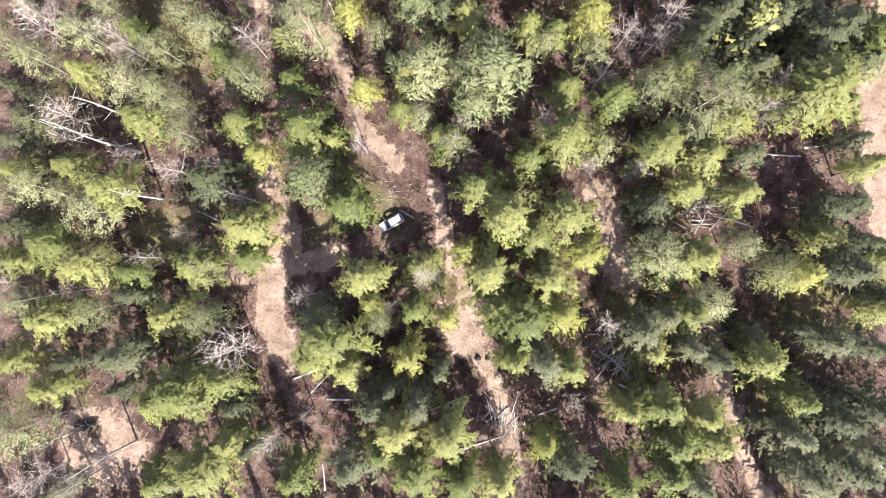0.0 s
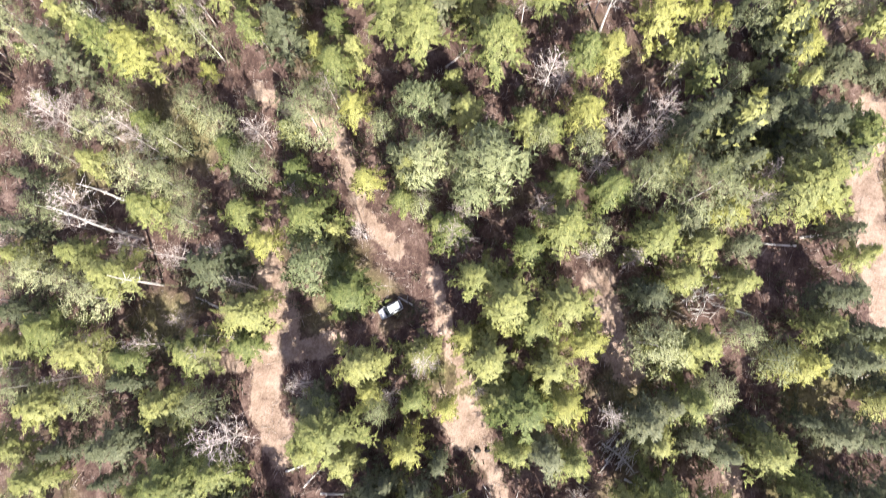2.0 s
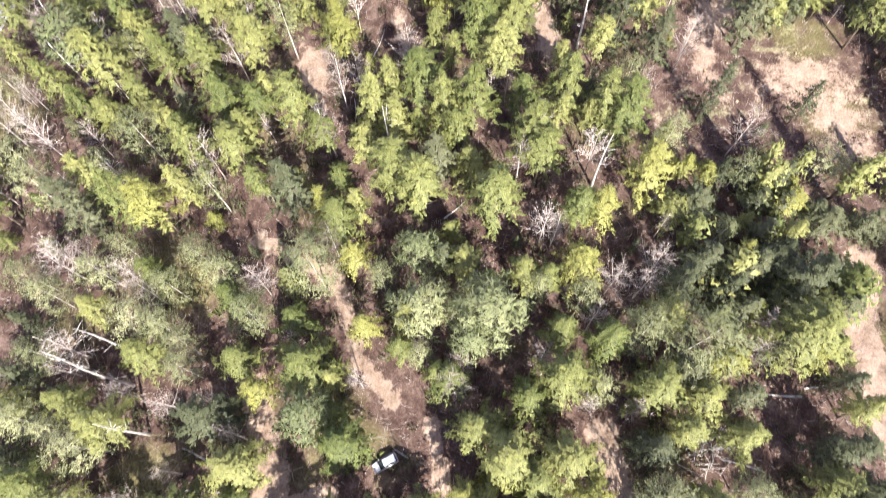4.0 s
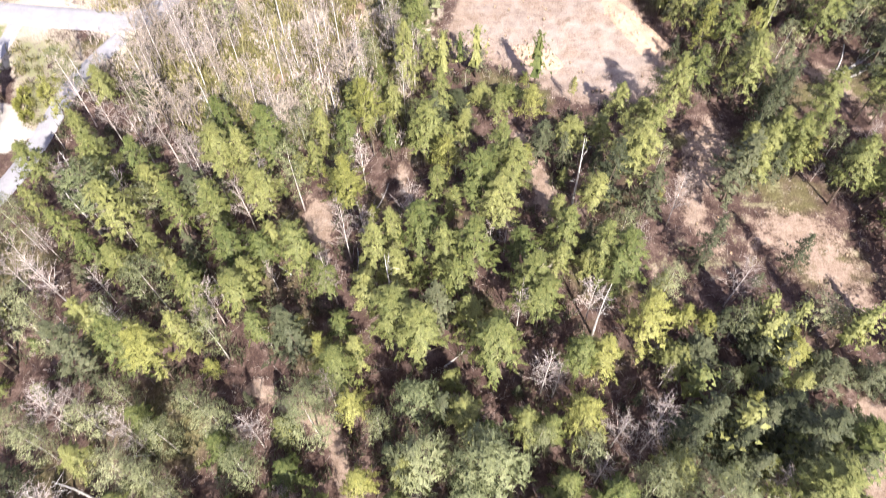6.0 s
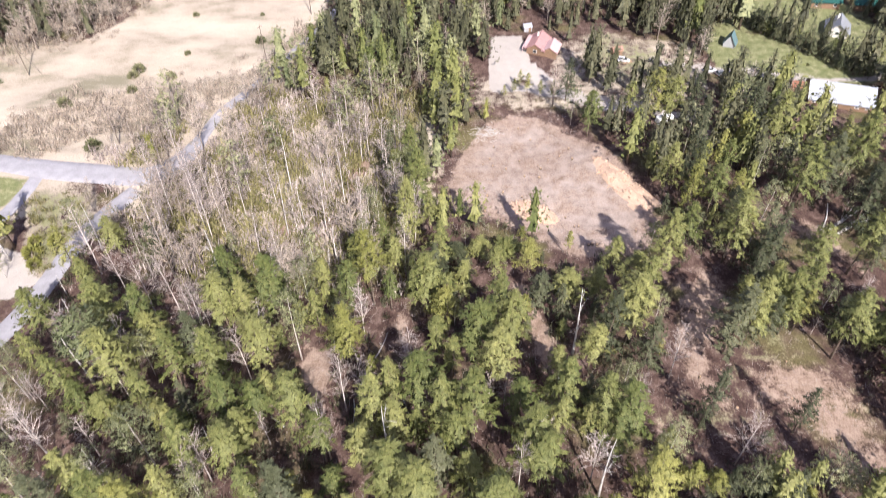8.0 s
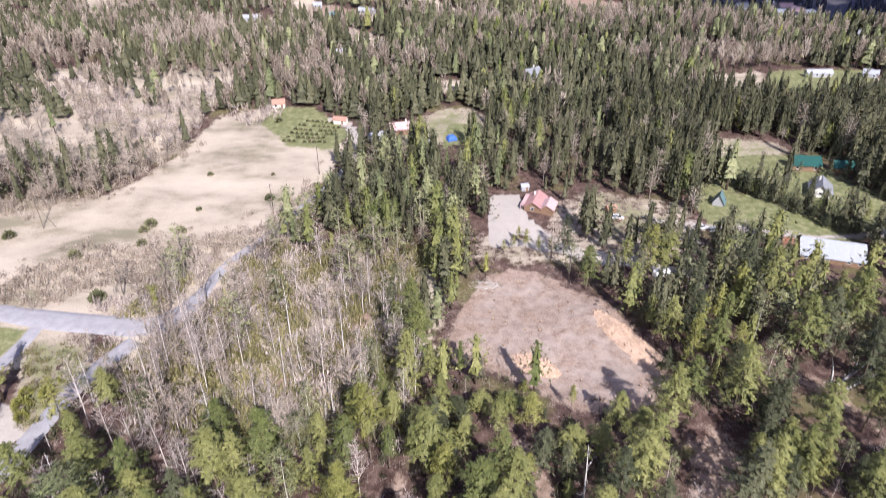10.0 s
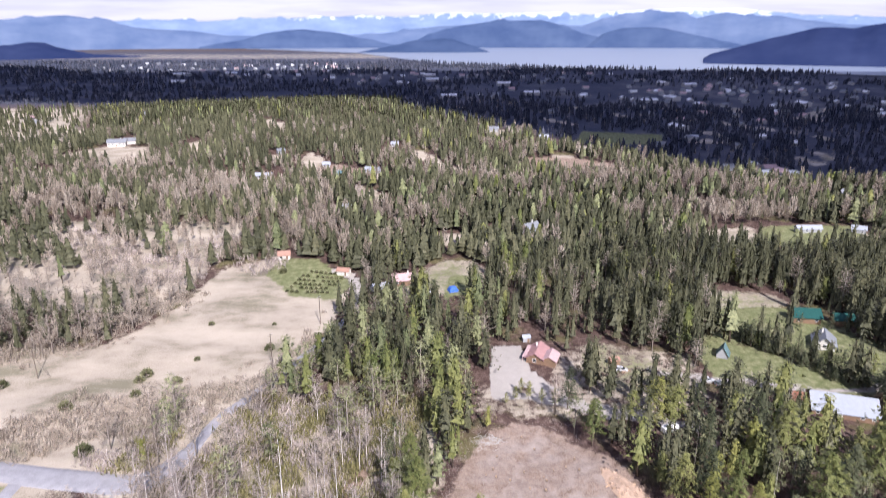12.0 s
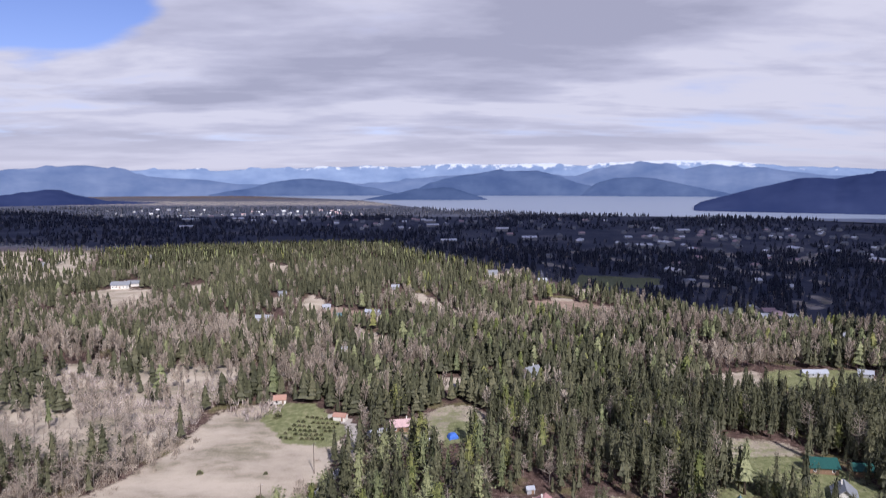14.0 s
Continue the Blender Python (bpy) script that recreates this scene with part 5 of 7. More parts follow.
STANDS = [STAND_UPPER_LEFT, STAND_UPPER_LEFT_B, STAND_WEST, STAND_NORTH_MID, STAND_NORTH_RIGHT, STAND_CENTRE, STAND_EAST, STAND_SOUTH_RIGHT, STAND_SOUTH, STAND_SOUTH_WEST, STAND_SLOPE_WEST, STAND_SLOPE_WEST_B, STAND_BIRCH_STAND, STAND_SLOPE_MIDDLE, STAND_BANKS, STAND_LANDING_EDGE, STAND_LANDING_EAST, STAND_PALE_TRUNKS, STAND_LEANING_TRUNKS]

rng = np.random.default_rng(5)
for stand in STANDS:
    for x, y, h, r, letter in stand:
        kind, luck = LETTER[letter], rng.random()
        if kind == "fir" and 0 < y < 115 and luck < (0.8 if -46 < x < 6 and y > 58 else 0.4):
            kind = "cedar"
        if kind in ("cedar", "larch") and (y < -12 and luck < 0.3 or x > 0.45 * y + 16 and 30 < y < 64 and luck < 0.65 or x > 44 and -30 < y < 78 and luck < 0.5):
            kind = "fir"
        if kind == "birch" and y < 60 and luck < 0.35 or kind == "pine" and luck < 0.2:
            kind = "aspen"
        if kind == "cedar" and y < 60 and luck > (0.62 if x < -30 and y > 5 else 0.84 if y > -12 else 0.95):
            kind = "aspen"
        if kind == "cedar" and y >= 50 and x < -18 and luck > 0.66:
            kind = "aspen" if luck < 0.86 else "birch"
        if kind == "pine" and y > 50:
            kind = "larch"
        if 40 < x < 92 and 42 < y < 64:
            h = min(h, 10.0)
        if 0 < x < 46 and 96 < y < 138:
            h = min(h, 7.0 if x < 22 and y > 116 else 13.0)
        if y >= 50 and (any(float(inside(np.array(x), np.array(y), PATCHES[k])) > 0.8 for k in CLEARED) or kind in ("cedar", "fir", "larch") and float(inside(np.array(x), np.array(y), WEST_OPEN)) > 0):
            continue
        if y < 50 and h > 5 and any(along(np.array(x), np.array(y), line) < half + 0.5 for line, half in TRACKS[:7]):
            continue
        if np.hypot(x + 9.6, y - 5.2) < 7:
            r *= 0.7
        plant(kind, x, y, h, r * (1.26 if y < 50 else 1.32), rng)
# lone trees on the dug banks
for x, y, h, r in ((51.6, 71.6, 20, 3.2), (69.6, 69.4, 16, 2.7), (62.5, 66.5, 6, 1.6), (71.0, 104.0, 15, 3.4)):
    plant("fir", x, y, h, r, rng)
# the clump between the two bare banks
for i in range(11):
    h = rng.uniform(10, 16)
    plant(("cedar", "larch", "cedar", "fir")[i % 4], 68 + 1.35 * i + rng.normal(0, 1.2), 92.5 + 5 * (i % 3) + 0.25 * i, h, h * 0.24, rng)


# ---- where the woods thin out ----
def open_ground(x, y):
    """Metres from the nearest clearing; below zero nothing tall grows."""
    d = np.full(np.shape(x), 99.0)
    for line, half in TRACKS:
        d = np.minimum(d, along(x, y, line) - half - 0.3)
    for poly in (*PATCHES.values(), FIELD, *LAWNS, *HILL_FIELDS, YARD, TAN_LAWN, ROUGH_GRASS, BANK_GRASS):
        d = np.minimum(d, -inside(x, y, poly))
    for line, half in ((ROAD, 3.6), (SIDE_ROAD, 3), (LANE, 3.0), (DRIVE, 2.4), (ORCHARD_DRIVE, 3.0)):
        d = np.minimum(d, along(x, y, line) - half)
    for hx, hy, hr in BARN_VIEW + CLEAR_OF + HOUSE_GLADES:
        d = np.minimum(d, np.hypot(x - hx, y - hy) - hr)
    d = np.where((y > 330) & (glades(x, y) > 0.1), -1.0, d)
    return d


BARN_VIEW = [(134, 180, 9), (124, 182, 8), (146, 180, 8)]
CLEAR_OF = [(6, 288, 6), (5.5, 279, 7), (5, 270, 6), (34.4, 247, 4), (122, 164, 12), (140, 162, 14), (158, 178, 10), (20, 192, 8), (28, 194, 8), (24, 204, 10), (128, 174, 11), (138, 172, 10), (34, 214, 9), (28, 222, 8), (46, 226, 8), (150, 228, 6), (36, 238, 9), (135, 196, 14), (122, 204, 5), (108.5, 233, 5), (152, 242, 8), (158, 267, 8), (170, 264, 6), (-88, 351, 6), (55, 395, 8), (-52, 326, 5), (-325, 690, 16), (-143, 540, 12), (-70, 552, 10), (-67, 446, 6), (291, 569, 16), (305, 497, 10), (230, 401, 10), (262, 401, 8), (71, 173, 4), (80, 172, 5)]
# sunny gaps before the banks and scrapes, where only the trees listed above stand
THIN = [[(42, 58), (64, 58), (66, 92), (44, 84)], [(60, 46), (98, 34), (96, 62), (76, 74), (62, 80)], [(-34, 60), (-22, 60), (-22, 84), (-34, 84)], [(-14, 74), (-5, 74), (-5, 98), (-14, 98)], [(22, 106), (46, 108), (50, 120), (28, 118)], [(84, 122), (112, 92), (116, 104), (96, 134)]]
KIND_INDEX = ("cedar", "fir", "larch", "pine", "birch", "aspen")


# groves of bare birch and alder on the hillside: centre and half axes
BARE_GROVES = [(-100, 398, 36, 26), (-76, 380, 20, 16), (-28, 414, 22, 15), (125, 426, 16, 13), (155, 543, 42, 13), (-178, 312, 42, 26), (-150, 392, 36, 18), (-178, 476, 34, 30), (190, 426, 44, 20), (118, 510, 26, 14), (206, 530, 32, 18), (-270, 560, 40, 26), (-250, 440, 40, 22), (-118, 300, 16, 26), (250, 470, 30, 14), (60, 640, 26, 14)]


def mixture(x, y, rng):
    """Which kind grows where: bare birches by the road and the field, larch and cedar near, dark firs beyond."""
    n = len(x)
    p = np.tile(np.array([0.44, 0.26, 0.13, 0.05, 0.12]), (n, 1))
    patch = np.sin(x * 0.021 + 2.0 * np.sin(y * 0.013)) + np.sin(y * 0.025 + 1.7 * np.sin(x * 0.017))
    p[y > 190] = (0.04, 0.84, 0.0, 0.02, 0.10)
    p[(y > 190) & (patch > 1.2)] = (0.02, 0.50, 0.0, 0.02, 0.46)
    west = (x < -8 + 0.06 * (y - 120)) & (y > 108) & (y < 215) & (x > -100)
    p[west] = (0.13, 0.03, 0.05, 0.01, 0.78)
    p[(x > -46) & (x < 6) & (y > 58) & (y <= 108)] = (0.60, 0.02, 0.26, 0.0, 0.12)
    p[(x < -45) & (y > 20) & (y <= 108)] = (0.46, 0.26, 0.06, 0.04, 0.18)
    p[(x < -56) & (y > 66) & (y <= 128)] = (0.22, 0.10, 0.04, 0.04, 0.60)
    p[(x > 60) & (y > 110) & (y < 190)] = (0.24, 0.58, 0.06, 0.06, 0.06)
    p[y > 330] = (0.04, 0.75, 0.0, 0.09, 0.12)
    p[(y > 330) & (patch > 1.0)] = (0.04, 0.50, 0.0, 0.02, 0.44)
    p[(x > 84) & (y > 214) & (y < 350)] = (0.02, 0.95, 0.0, 0.0, 0.03)
    p[(x > 60) & (y > 350) & (y < 640)] = (0.04, 0.66, 0.0, 0.08, 0.22)
    p[(x < -80) & (y > 215) & (y < 600)] = (0.0, 0.70, 0.0, 0.04, 0.26)
    p[(x < -60) & (y >= 600) & (y < 760)] = (0.0, 0.88, 0.0, 0.02, 0.10)
    p[(x < -36) & (y > 190) & (y <= 330)] = (0.0, 0.34, 0.0, 0.02, 0.64)
    p[(x > -36) & (x < 125) & (y > 190) & (y < 430)] = (0.03, 0.87, 0.0, 0.02, 0.08)
    p[(x > -46) & (x < 32) & (y >= 212) & (y < 292)] = (0.15, 0.62, 0.0, 0.15, 0.08)
    p[(x > -60) & (x < 13) & (y > 186) & (y < 213)] = (0.24, 0.08, 0.0, 0.22, 0.46)
    for cx, cy, rx, ry in BARE_GROVES:
        p[np.hypot((x - cx) / rx, (y - cy) / ry) < 1] = (0.0, 0.06, 0.0, 0.02, 0.92)
    u = rng.random(n)[:, None]
    kinds = (u > np.cumsum(p, 1)).sum(1).clip(0, 4)
    luck = rng.random(n)
    kinds[((y < 190) | (x < 13) & (y < 213)) & ((kinds == 3) & (luck < 0.5) | (kinds == 4) & (luck < 0.45) | (kinds == 0) & (luck < 0.12))] = 5
    return kinds


def scatter(x0, x1, y0, y1, cell, keep, rng, margin):
    """Places on a shaken grid inside the view's wedge, clear of open ground."""
    gx, gy = np.meshgrid(np.arange(x0, x1, cell), np.arange(y0, y1, cell))
    x = (gx + rng.uniform(-0.46, 0.46, gx.shape) * cell).ravel()
    y = (gy + rng.uniform(-0.46, 0.46, gy.shape) * cell).ravel()
    ok = (np.abs(x) < 0.70 * np.maximum(y, 0) + 84) & (rng.random(len(x)) < keep) & (open_ground(x, y) > margin)
    ok &= y < np.interp(x, SHORE_X, SHORE_Y) - 15
    return x[ok], y[ok]


def woods(name, label, x, y, kinds, detail, rng, heights, tag, broad=1.0, needles=None, spread=(0.4, 1.42)):
    """Distant trees past counting, joined into one mesh for each kind."""
    for n, kind in enumerate(KIND_INDEX):
        mine = np.where(kinds == n)[0]
        if not len(mine):
            continue
        shapes = []
        for v in range(5):
            sprays = crown(kind, rng, HIGH, WIDE, detail)
            sprays, soft = outward(sprays, HIGH, WIDE, 0.0 if kind == "birch" else 0.68)
            c, f = as_mesh(sprays)
            girth = KINDS[kind][2] * ((1.45 if kind in ("birch", "aspen") else 1.3) if detail > 0 else (0.6 if kind in ("birch", "aspen") else 1.6))
            tv, tf = tube([(0, 0, -0.5), (0, 0, HIGH * 0.5), (0, 0, HIGH * 0.94)], [girth * 1.2, girth * 0.7, 0.03], 4) if detail > 0 else tube([(0, 0, -0.5), (0, 0, HIGH * (0.9 if kind in ("birch", "aspen") else 0.5))], [girth, girth * 0.4], 3)
            shapes.append((c, f, tv, tf, soft))
        for which, mat in ((0, needles if needles and kind != "birch" else FAR_LEAVES[kind]), (1, GREY_BARK if kind in ("birch", "aspen") else BARK)):
            if which and detail < 1 and kind not in ("birch", "aspen"):
                continue  # skirts hang to the ground and hide the stem
            V, F, A, S, base = [], [], [], [], 0
            for i in mine:
                q = np.random.default_rng(int(i) + 17)
                c, f, tv, tf, soft = shapes[int(q.integers(5))]
                v, t = (c, f) if which == 0 else (tv, tf)
                h = heights * q.uniform(*spread) * (0.95 if kind == "birch" and detail == 0 else 0.85 if kind == "birch" else 1.0)
                r = broad * h * q.uniform(0.15, 0.235)
                a = q.uniform(0, 6.283)
                ca, sa = math.cos(a) * r / WIDE, math.sin(a) * r / WIDE
                w = np.stack([v[:, 0] * ca - v[:, 1] * sa + x[i], v[:, 0] * sa + v[:, 1] * ca + y[i], v[:, 2] * h / HIGH + ground_z(x[i], y[i])], 1)
                if which == 0:
                    S.append(np.stack([soft[:, 0] * math.cos(a) - soft[:, 1] * math.sin(a), soft[:, 0] * math.sin(a) + soft[:, 1] * math.cos(a), soft[:, 2]], 1))
                V.append(w.astype(np.float32))
                F.append(t + base)
                A.append(np.full(len(w), (0.5 + 0.2 * math.sin(x[i] * 0.021 + 2 * math.sin(y[i] * 0.017)) + 0.2 * math.sin(y[i] * 0.027 + 2 * math.sin(x[i] * 0.013)) + q.normal(0, 0.16)) % 1.0, np.float32))
                base += len(w)
            nm = name + ("_crowns" if which == 0 else "_trunks")
            ob = new(nm, mesh_np(nm, np.concatenate(V), np.concatenate(F), mat, False, {"tint": np.concatenate(A)}, np.concatenate(S) if which == 0 and kind != "birch" else None))
            tagged(ob, label % {"cedar": "yellow-green cedars", "fir": "dark green firs", "larch": "yellow-green larches", "pine": "pines", "birch": "bare grey birches", "aspen": "budding aspens"}[kind], tag, kind="stuff")


rng = np.random.default_rng(11)
x, y = scatter(-160, 160, 44, 150, 5.6, 0.9, rng, 0.8)
thin = np.zeros(len(x), bool)
for poly in THIN:
    thin |= inside(x, y, poly) > 0
x, y = x[~thin], y[~thin]
kinds = mixture(x, y, rng)
spare = (inside(x, y, WEST_OPEN) > 0) & ((kinds < 2) | (rng.random(len(x)) < 0.7)) | (x < -60) & (y > 128)
x, y, kinds = x[~spare], y[~spare], kinds[~spare]
placed = np.array(planted)
for i in np.argsort(y):
    if (np.hypot(placed[:, 0] - x[i], placed[:, 1] - y[i]) < 0.7 * placed[:, 2] + 1.9).any():
        continue
    kind = KIND_INDEX[kinds[i]]
    if kind == "birch" and rng.random() < 0.2:
        kind = "snag"
    h = (6.5 + 17 * rng.random() ** 1.3) * ((0.42 if x[i] < 22 and y[i] > 116 else 0.62) if 0 < x[i] < 46 and 96 < y[i] < 138 else 1.0)
    plant(kind, float(x[i]), float(y[i]), h, h * rng.uniform(0.17, 0.27), rng)
# a lower mixed growth before the dug banks
for i in range(46):
    px, py, h = 42 + 52 * rng.random(), rng.uniform(28, 57), rng.uniform(8, 13)
    if open_ground(np.array(px), np.array(py)) > 0.5:
        plant(("cedar", "larch", "fir", "cedar", "aspen", "fir")[i % 6], float(px), float(py), h, h * 0.27, rng)
# the wood goes on behind the camera and throws its shade forward
x, y = scatter(-92, 92, -64, -47, 5.8, 0.85, rng, 0.5)
for px, py, k in zip(x, y, mixture(x, y, rng)):
    h = rng.uniform(12, 22)
    plant(KIND_INDEX[k], float(px), float(py), h, h * 0.19, rng)
for px, py, h in ((-59.8, -33.2, 25), (-66, -38, 21), (-46.2, -35.7, 19), (-78.4, -42.4, 22), (-41.5, -32.7, 14), (-71, -31, 16), (-53, -41, 17)):
    plant("birch", px, py, h, h * 0.1, rng)
for i in range(70):
    px, py = (rng.uniform(-88, -34), rng.uniform(-6, 100)) if i < 34 else (rng.uniform(-40, 80), rng.uniform(-40, 80))
    if open_ground(np.array(px), np.array(py)) > 0.4 and np.hypot(px + 9.6, py - 5.2) > 8:
        h = rng.uniform(10, 19)
        plant("birch", float(px), float(py), h, h * rng.uniform(0.12, 0.2), rng)
for i in range(26):
    f = i / 25
    hx, hy = np.interp(f, (0, 0.4, 0.7, 1), (119, 133, 146, 166)), np.interp(f, (0, 0.4, 0.7, 1), (246, 231, 217, 199))
    plant("fir" if i % 5 else "cedar", float(hx + rng.normal(0, 1.3)), float(hy + rng.normal(0, 1.3)), rng.uniform(8, 13), rng.uniform(1.7, 2.4), rng)
for px, py, h in ((-63.9, 132.3, 24), (-69.2, 121.7, 22), (-61, 128, 21), (-66, 137, 23), (-58, 136, 20), (-72, 128, 18)):
    plant("birch", px, py, h, h * 0.16, rng)
for i in range(12):
    px, py = rng.uniform(-48, -6), rng.uniform(108, 160)
    h = rng.uniform(15, 23)
    plant("birch" if i % 3 else "snag", float(px), float(py), h, h * rng.uniform(0.1, 0.16), rng)
for i in range(46):
    px, py = rng.uniform(108, 162), rng.uniform(152, 176)
    h = rng.uniform(2.2, 4.2) + 0.16 * (182 - py)
    plant("fir" if i % 3 else "cedar", float(px), float(py), h, h * 0.21, rng)
for i in range(22):
    f = i / 21
    hx, hy = np.interp(f, (0, 0.4, 0.7, 1), (121, 131, 140, 152)), np.interp(f, (0, 0.4, 0.7, 1), (249, 230.5, 216, 206))
    plant("fir", float(hx + rng.normal(0, 0.9)), float(hy + rng.normal(0, 0.9)), rng.uniform(5, 8.5), rng.uniform(2.0, 2.7), rng)
for px, py, h in ((152, 258, 7), (163.5, 256, 9), (149, 262, 8), (170, 255, 10), (146.5, 236, 6)):
    plant("fir", px, py, h, h * 0.2, rng)
extra = np.array([(b[0], b[1], KIND_INDEX.index(b[2])) for b in beyond if b[2] in KIND_INDEX]).reshape(-1, 3)
woods("close_wood", "mixed wood of %s round the clearings", extra[:, 0], extra[:, 1], extra[:, 2].astype(int), 1, rng, 16.0, "forest", 1.25)

x, y = scatter(-320, 320, 150, 330, 5.4, 0.92, rng, 1.0)
gone = (np.hypot(placed[None, :, 0] - x[:, None], placed[None, :, 1] - y[:, None]) < 3.5).any(1)
brush = (x < -62) & (y > 150) & (y < 232) & (inside(x, y, FIELD) > -34) | (x < -88) & (y < 205)
sparse = (x < 0) & (x > -48) & (y < 196) & (rng.random(len(x)) < 0.4)
x, y = x[~gone & ~brush & ~sparse], y[~gone & ~brush & ~sparse]
kinds = mixture(x, y, rng)
spare = (x < -112) & (y > 280) & (rng.random(len(x)) < 0.5) | (inside(x, y, WEST_OPEN) > 0) & ((kinds < 2) | (rng.random(len(x)) < 0.92)) | (inside(x, y, FORECOURT) > -3) & (rng.random(len(x)) < 0.55)
x, y, kinds = x[~spare], y[~spare], kinds[~spare]
x2, y2 = scatter(84, 250, 222, 345, 6.2, 0.9, rng, 2.5)
tall = (y2 > 300) | (x2 < 118) | (x2 > 170)
x2, y2 = x2[tall], y2[tall]
woods("clearing_wood", "tall wood of %s standing round the clearing", x2, y2, mixture(x2, y2, rng), 1, rng, 19.0, "forest", 1.3, spread=(0.75, 1.25))
woods("near_wood", "dense mixed wood of %s", x, y, kinds, 1, rng, 15.0, "forest", 1.4)
x, y = scatter(-420, 420, 330, 520, 4.7, 0.93, rng, 1.0)
scrub = (x < -118) & (x > -290) & (y < 425) & (rng.random(len(x)) < 0.6)
shy = (y < 372 - 0.06 * abs(x - 210)) & (np.abs(x - 0.53 * y) < 44) & (rng.random(len(x)) < 0.75)
x, y = x[~scrub & ~shy], y[~scrub & ~shy]
woods("far_wood", "thick wood behind the fields, %s", x, y, mixture(x, y, rng), 0, rng, 13.5, "forest", 1.15, spread=(0.5, 1.4))
x, y = scatter(-820, 820, 520, 1010, 5.3, 0.94, rng, 1.5)
past = (y + 0.93 * x > 815) & (x > -60)  # past the cloud shade's edge, as valley floor: haze-tinted trees
flats = (x < -0.45 * y - 60) & (y > 690)  # pale flats beyond the hilltop house
keep = ~past & ~flats | (rng.random(len(x)) < np.where(past, 0.30, 0.25))
x, y, past = x[keep], y[keep], past[keep]
woods("valley_edge_wood", "scattered woods below the hill, %s", x[past], y[past], mixture(x[past], y[past], rng), -1, rng, 10.5, "forest", 1.3, HAZE_FIR, spread=(0.5, 1.3))
x, y = x[~past], y[~past]
near = y < 740
woods("hill_wood", "wooded hillside of %s", x[near], y[near], mixture(x[near], y[near], rng), 0, rng, 11.0, "forest", 1.15, spread=(0.5, 1.4))
woods("crest_wood", "wooded hilltop of %s", x[~near], y[~near], mixture(x[~near], y[~near], rng), -1, rng, 11.5, "forest", 1.05, spread=(0.6, 1.3))
x, y = scatter(-1700, 1700, 1010, 2300, 12.5, 0.85, rng, 2)
# where the town's houses cluster: x, y and how many
TOWN_SPOTS = [(-425, 1640, 34), (-430, 2000, 24), (-560, 1740, 16), (-129, 1455, 24), (-31, 1530, 22), (372, 1188, 20), (474, 1072, 18), (718, 1280, 14), (448, 1146, 24), (462, 1332, 20), (476, 946, 12), (702, 1232, 20), (-849, 2059, 10), (-567, 1732, 16), (-330, 1800, 18), (-857, 1882, 10), (280, 1480, 14), (120, 1250, 12), (650, 960, 10), (330, 850, 6), (240, 1050, 10), (260, 700, 10), (390, 640, 9), (-560, 900, 8)]
for cx, cy, n in TOWN_SPOTS:
    keep = (np.hypot(x - cx, (y - cy) * 1.2) > 100 + 2 * n) | (rng.random(len(x)) < 0.35)
    x, y = x[keep], y[keep]
keep = np.sin(x * 0.011 + 2 * np.sin(y * 0.006)) + np.sin(y * 0.017 + 2 * np.sin(x * 0.005)) + rng.normal(0, 0.4, len(x)) > -1.0
x, y = x[keep], y[keep]
woods("valley_wood", "scattered woods in the valley, %s", x, y, mixture(x, y, rng), -1, rng, 9.5, "forest", 1.7, HAZE_FIR, spread=(0.5, 1.3))


def brushwood(name, label, x, y, mat, tall, tufts, rng):
    """Low leafless or leafy bushes past counting: fans of thin rods and small sprays from the ground."""
    V, A = [], []
    for px, py in zip(x, y):
        h, tone = tall * rng.uniform(0.5, 1.3), rng.random()
        d = rng.normal(0, 0.55, (tufts, 3))
        d[:, 2] = 1.0
        d /= np.linalg.norm(d, axis=1, keepdims=True)
        b = np.stack([px + rng.normal(0, 0.35 * h, tufts), py + rng.normal(0, 0.35 * h, tufts), np.zeros(tufts)], 1)
        b[:, 2] = ground_z(b[:, 0], b[:, 1]) + rng.uniform(-0.1, 0.45, tufts) * h
        w = np.cross(d, rng.normal(0, 1, (tufts, 3)))
        w /= np.linalg.norm(w, axis=1, keepdims=True) + 1e-9
        tip = b + d * (h * rng.uniform(0.35, 0.75, (tufts, 1)))
        V.append(np.stack([b - w * 0.05 * h, tip, b + w * 0.05 * h], 1))
        A.append(np.full(tufts * 3, tone))
    v, f = as_mesh(np.concatenate(V))
    tagged(new(name, mesh_np(name, v, f, mat, False, {"tint": np.concatenate(A)})), label, "bushes", kind="stuff")


gx, gy = np.meshgrid(np.arange(-104, -8, 4.2), np.arange(108, 212, 4.2))
x, y = (gx + rng.uniform(-2, 2, gx.shape)).ravel(), (gy + rng.uniform(-2, 2, gy.shape)).ravel()
ok = (inside(x, y, WEST_GRASS) > -12) & (along(x, y, ROAD) > 4.5) & (along(x, y, LANE) > 3.5) & (rng.random(len(x)) < np.where(x > -56, 0.06, 0.22))
x, y = x[ok], y[ok]
woods("roadside_birches", "stand of %s on pale dry grass", x, y, np.where(rng.random(len(x)) < 0.9, 4, 5), 1, rng, 18.0, "forest", 1.25)
gx, gy = np.meshgrid(np.arange(-104, -8, 3.0), np.arange(108, 205, 3.0))
x, y = (gx + rng.uniform(-1.5, 1.5, gx.shape)).ravel(), (gy + rng.uniform(-1.5, 1.5, gy.shape)).ravel()
ok = (inside(x, y, WEST_GRASS) > -10) & (along(x, y, ROAD) > 4.5) & (along(x, y, LANE) > 3.5) & (rng.random(len(x)) < 0.5)
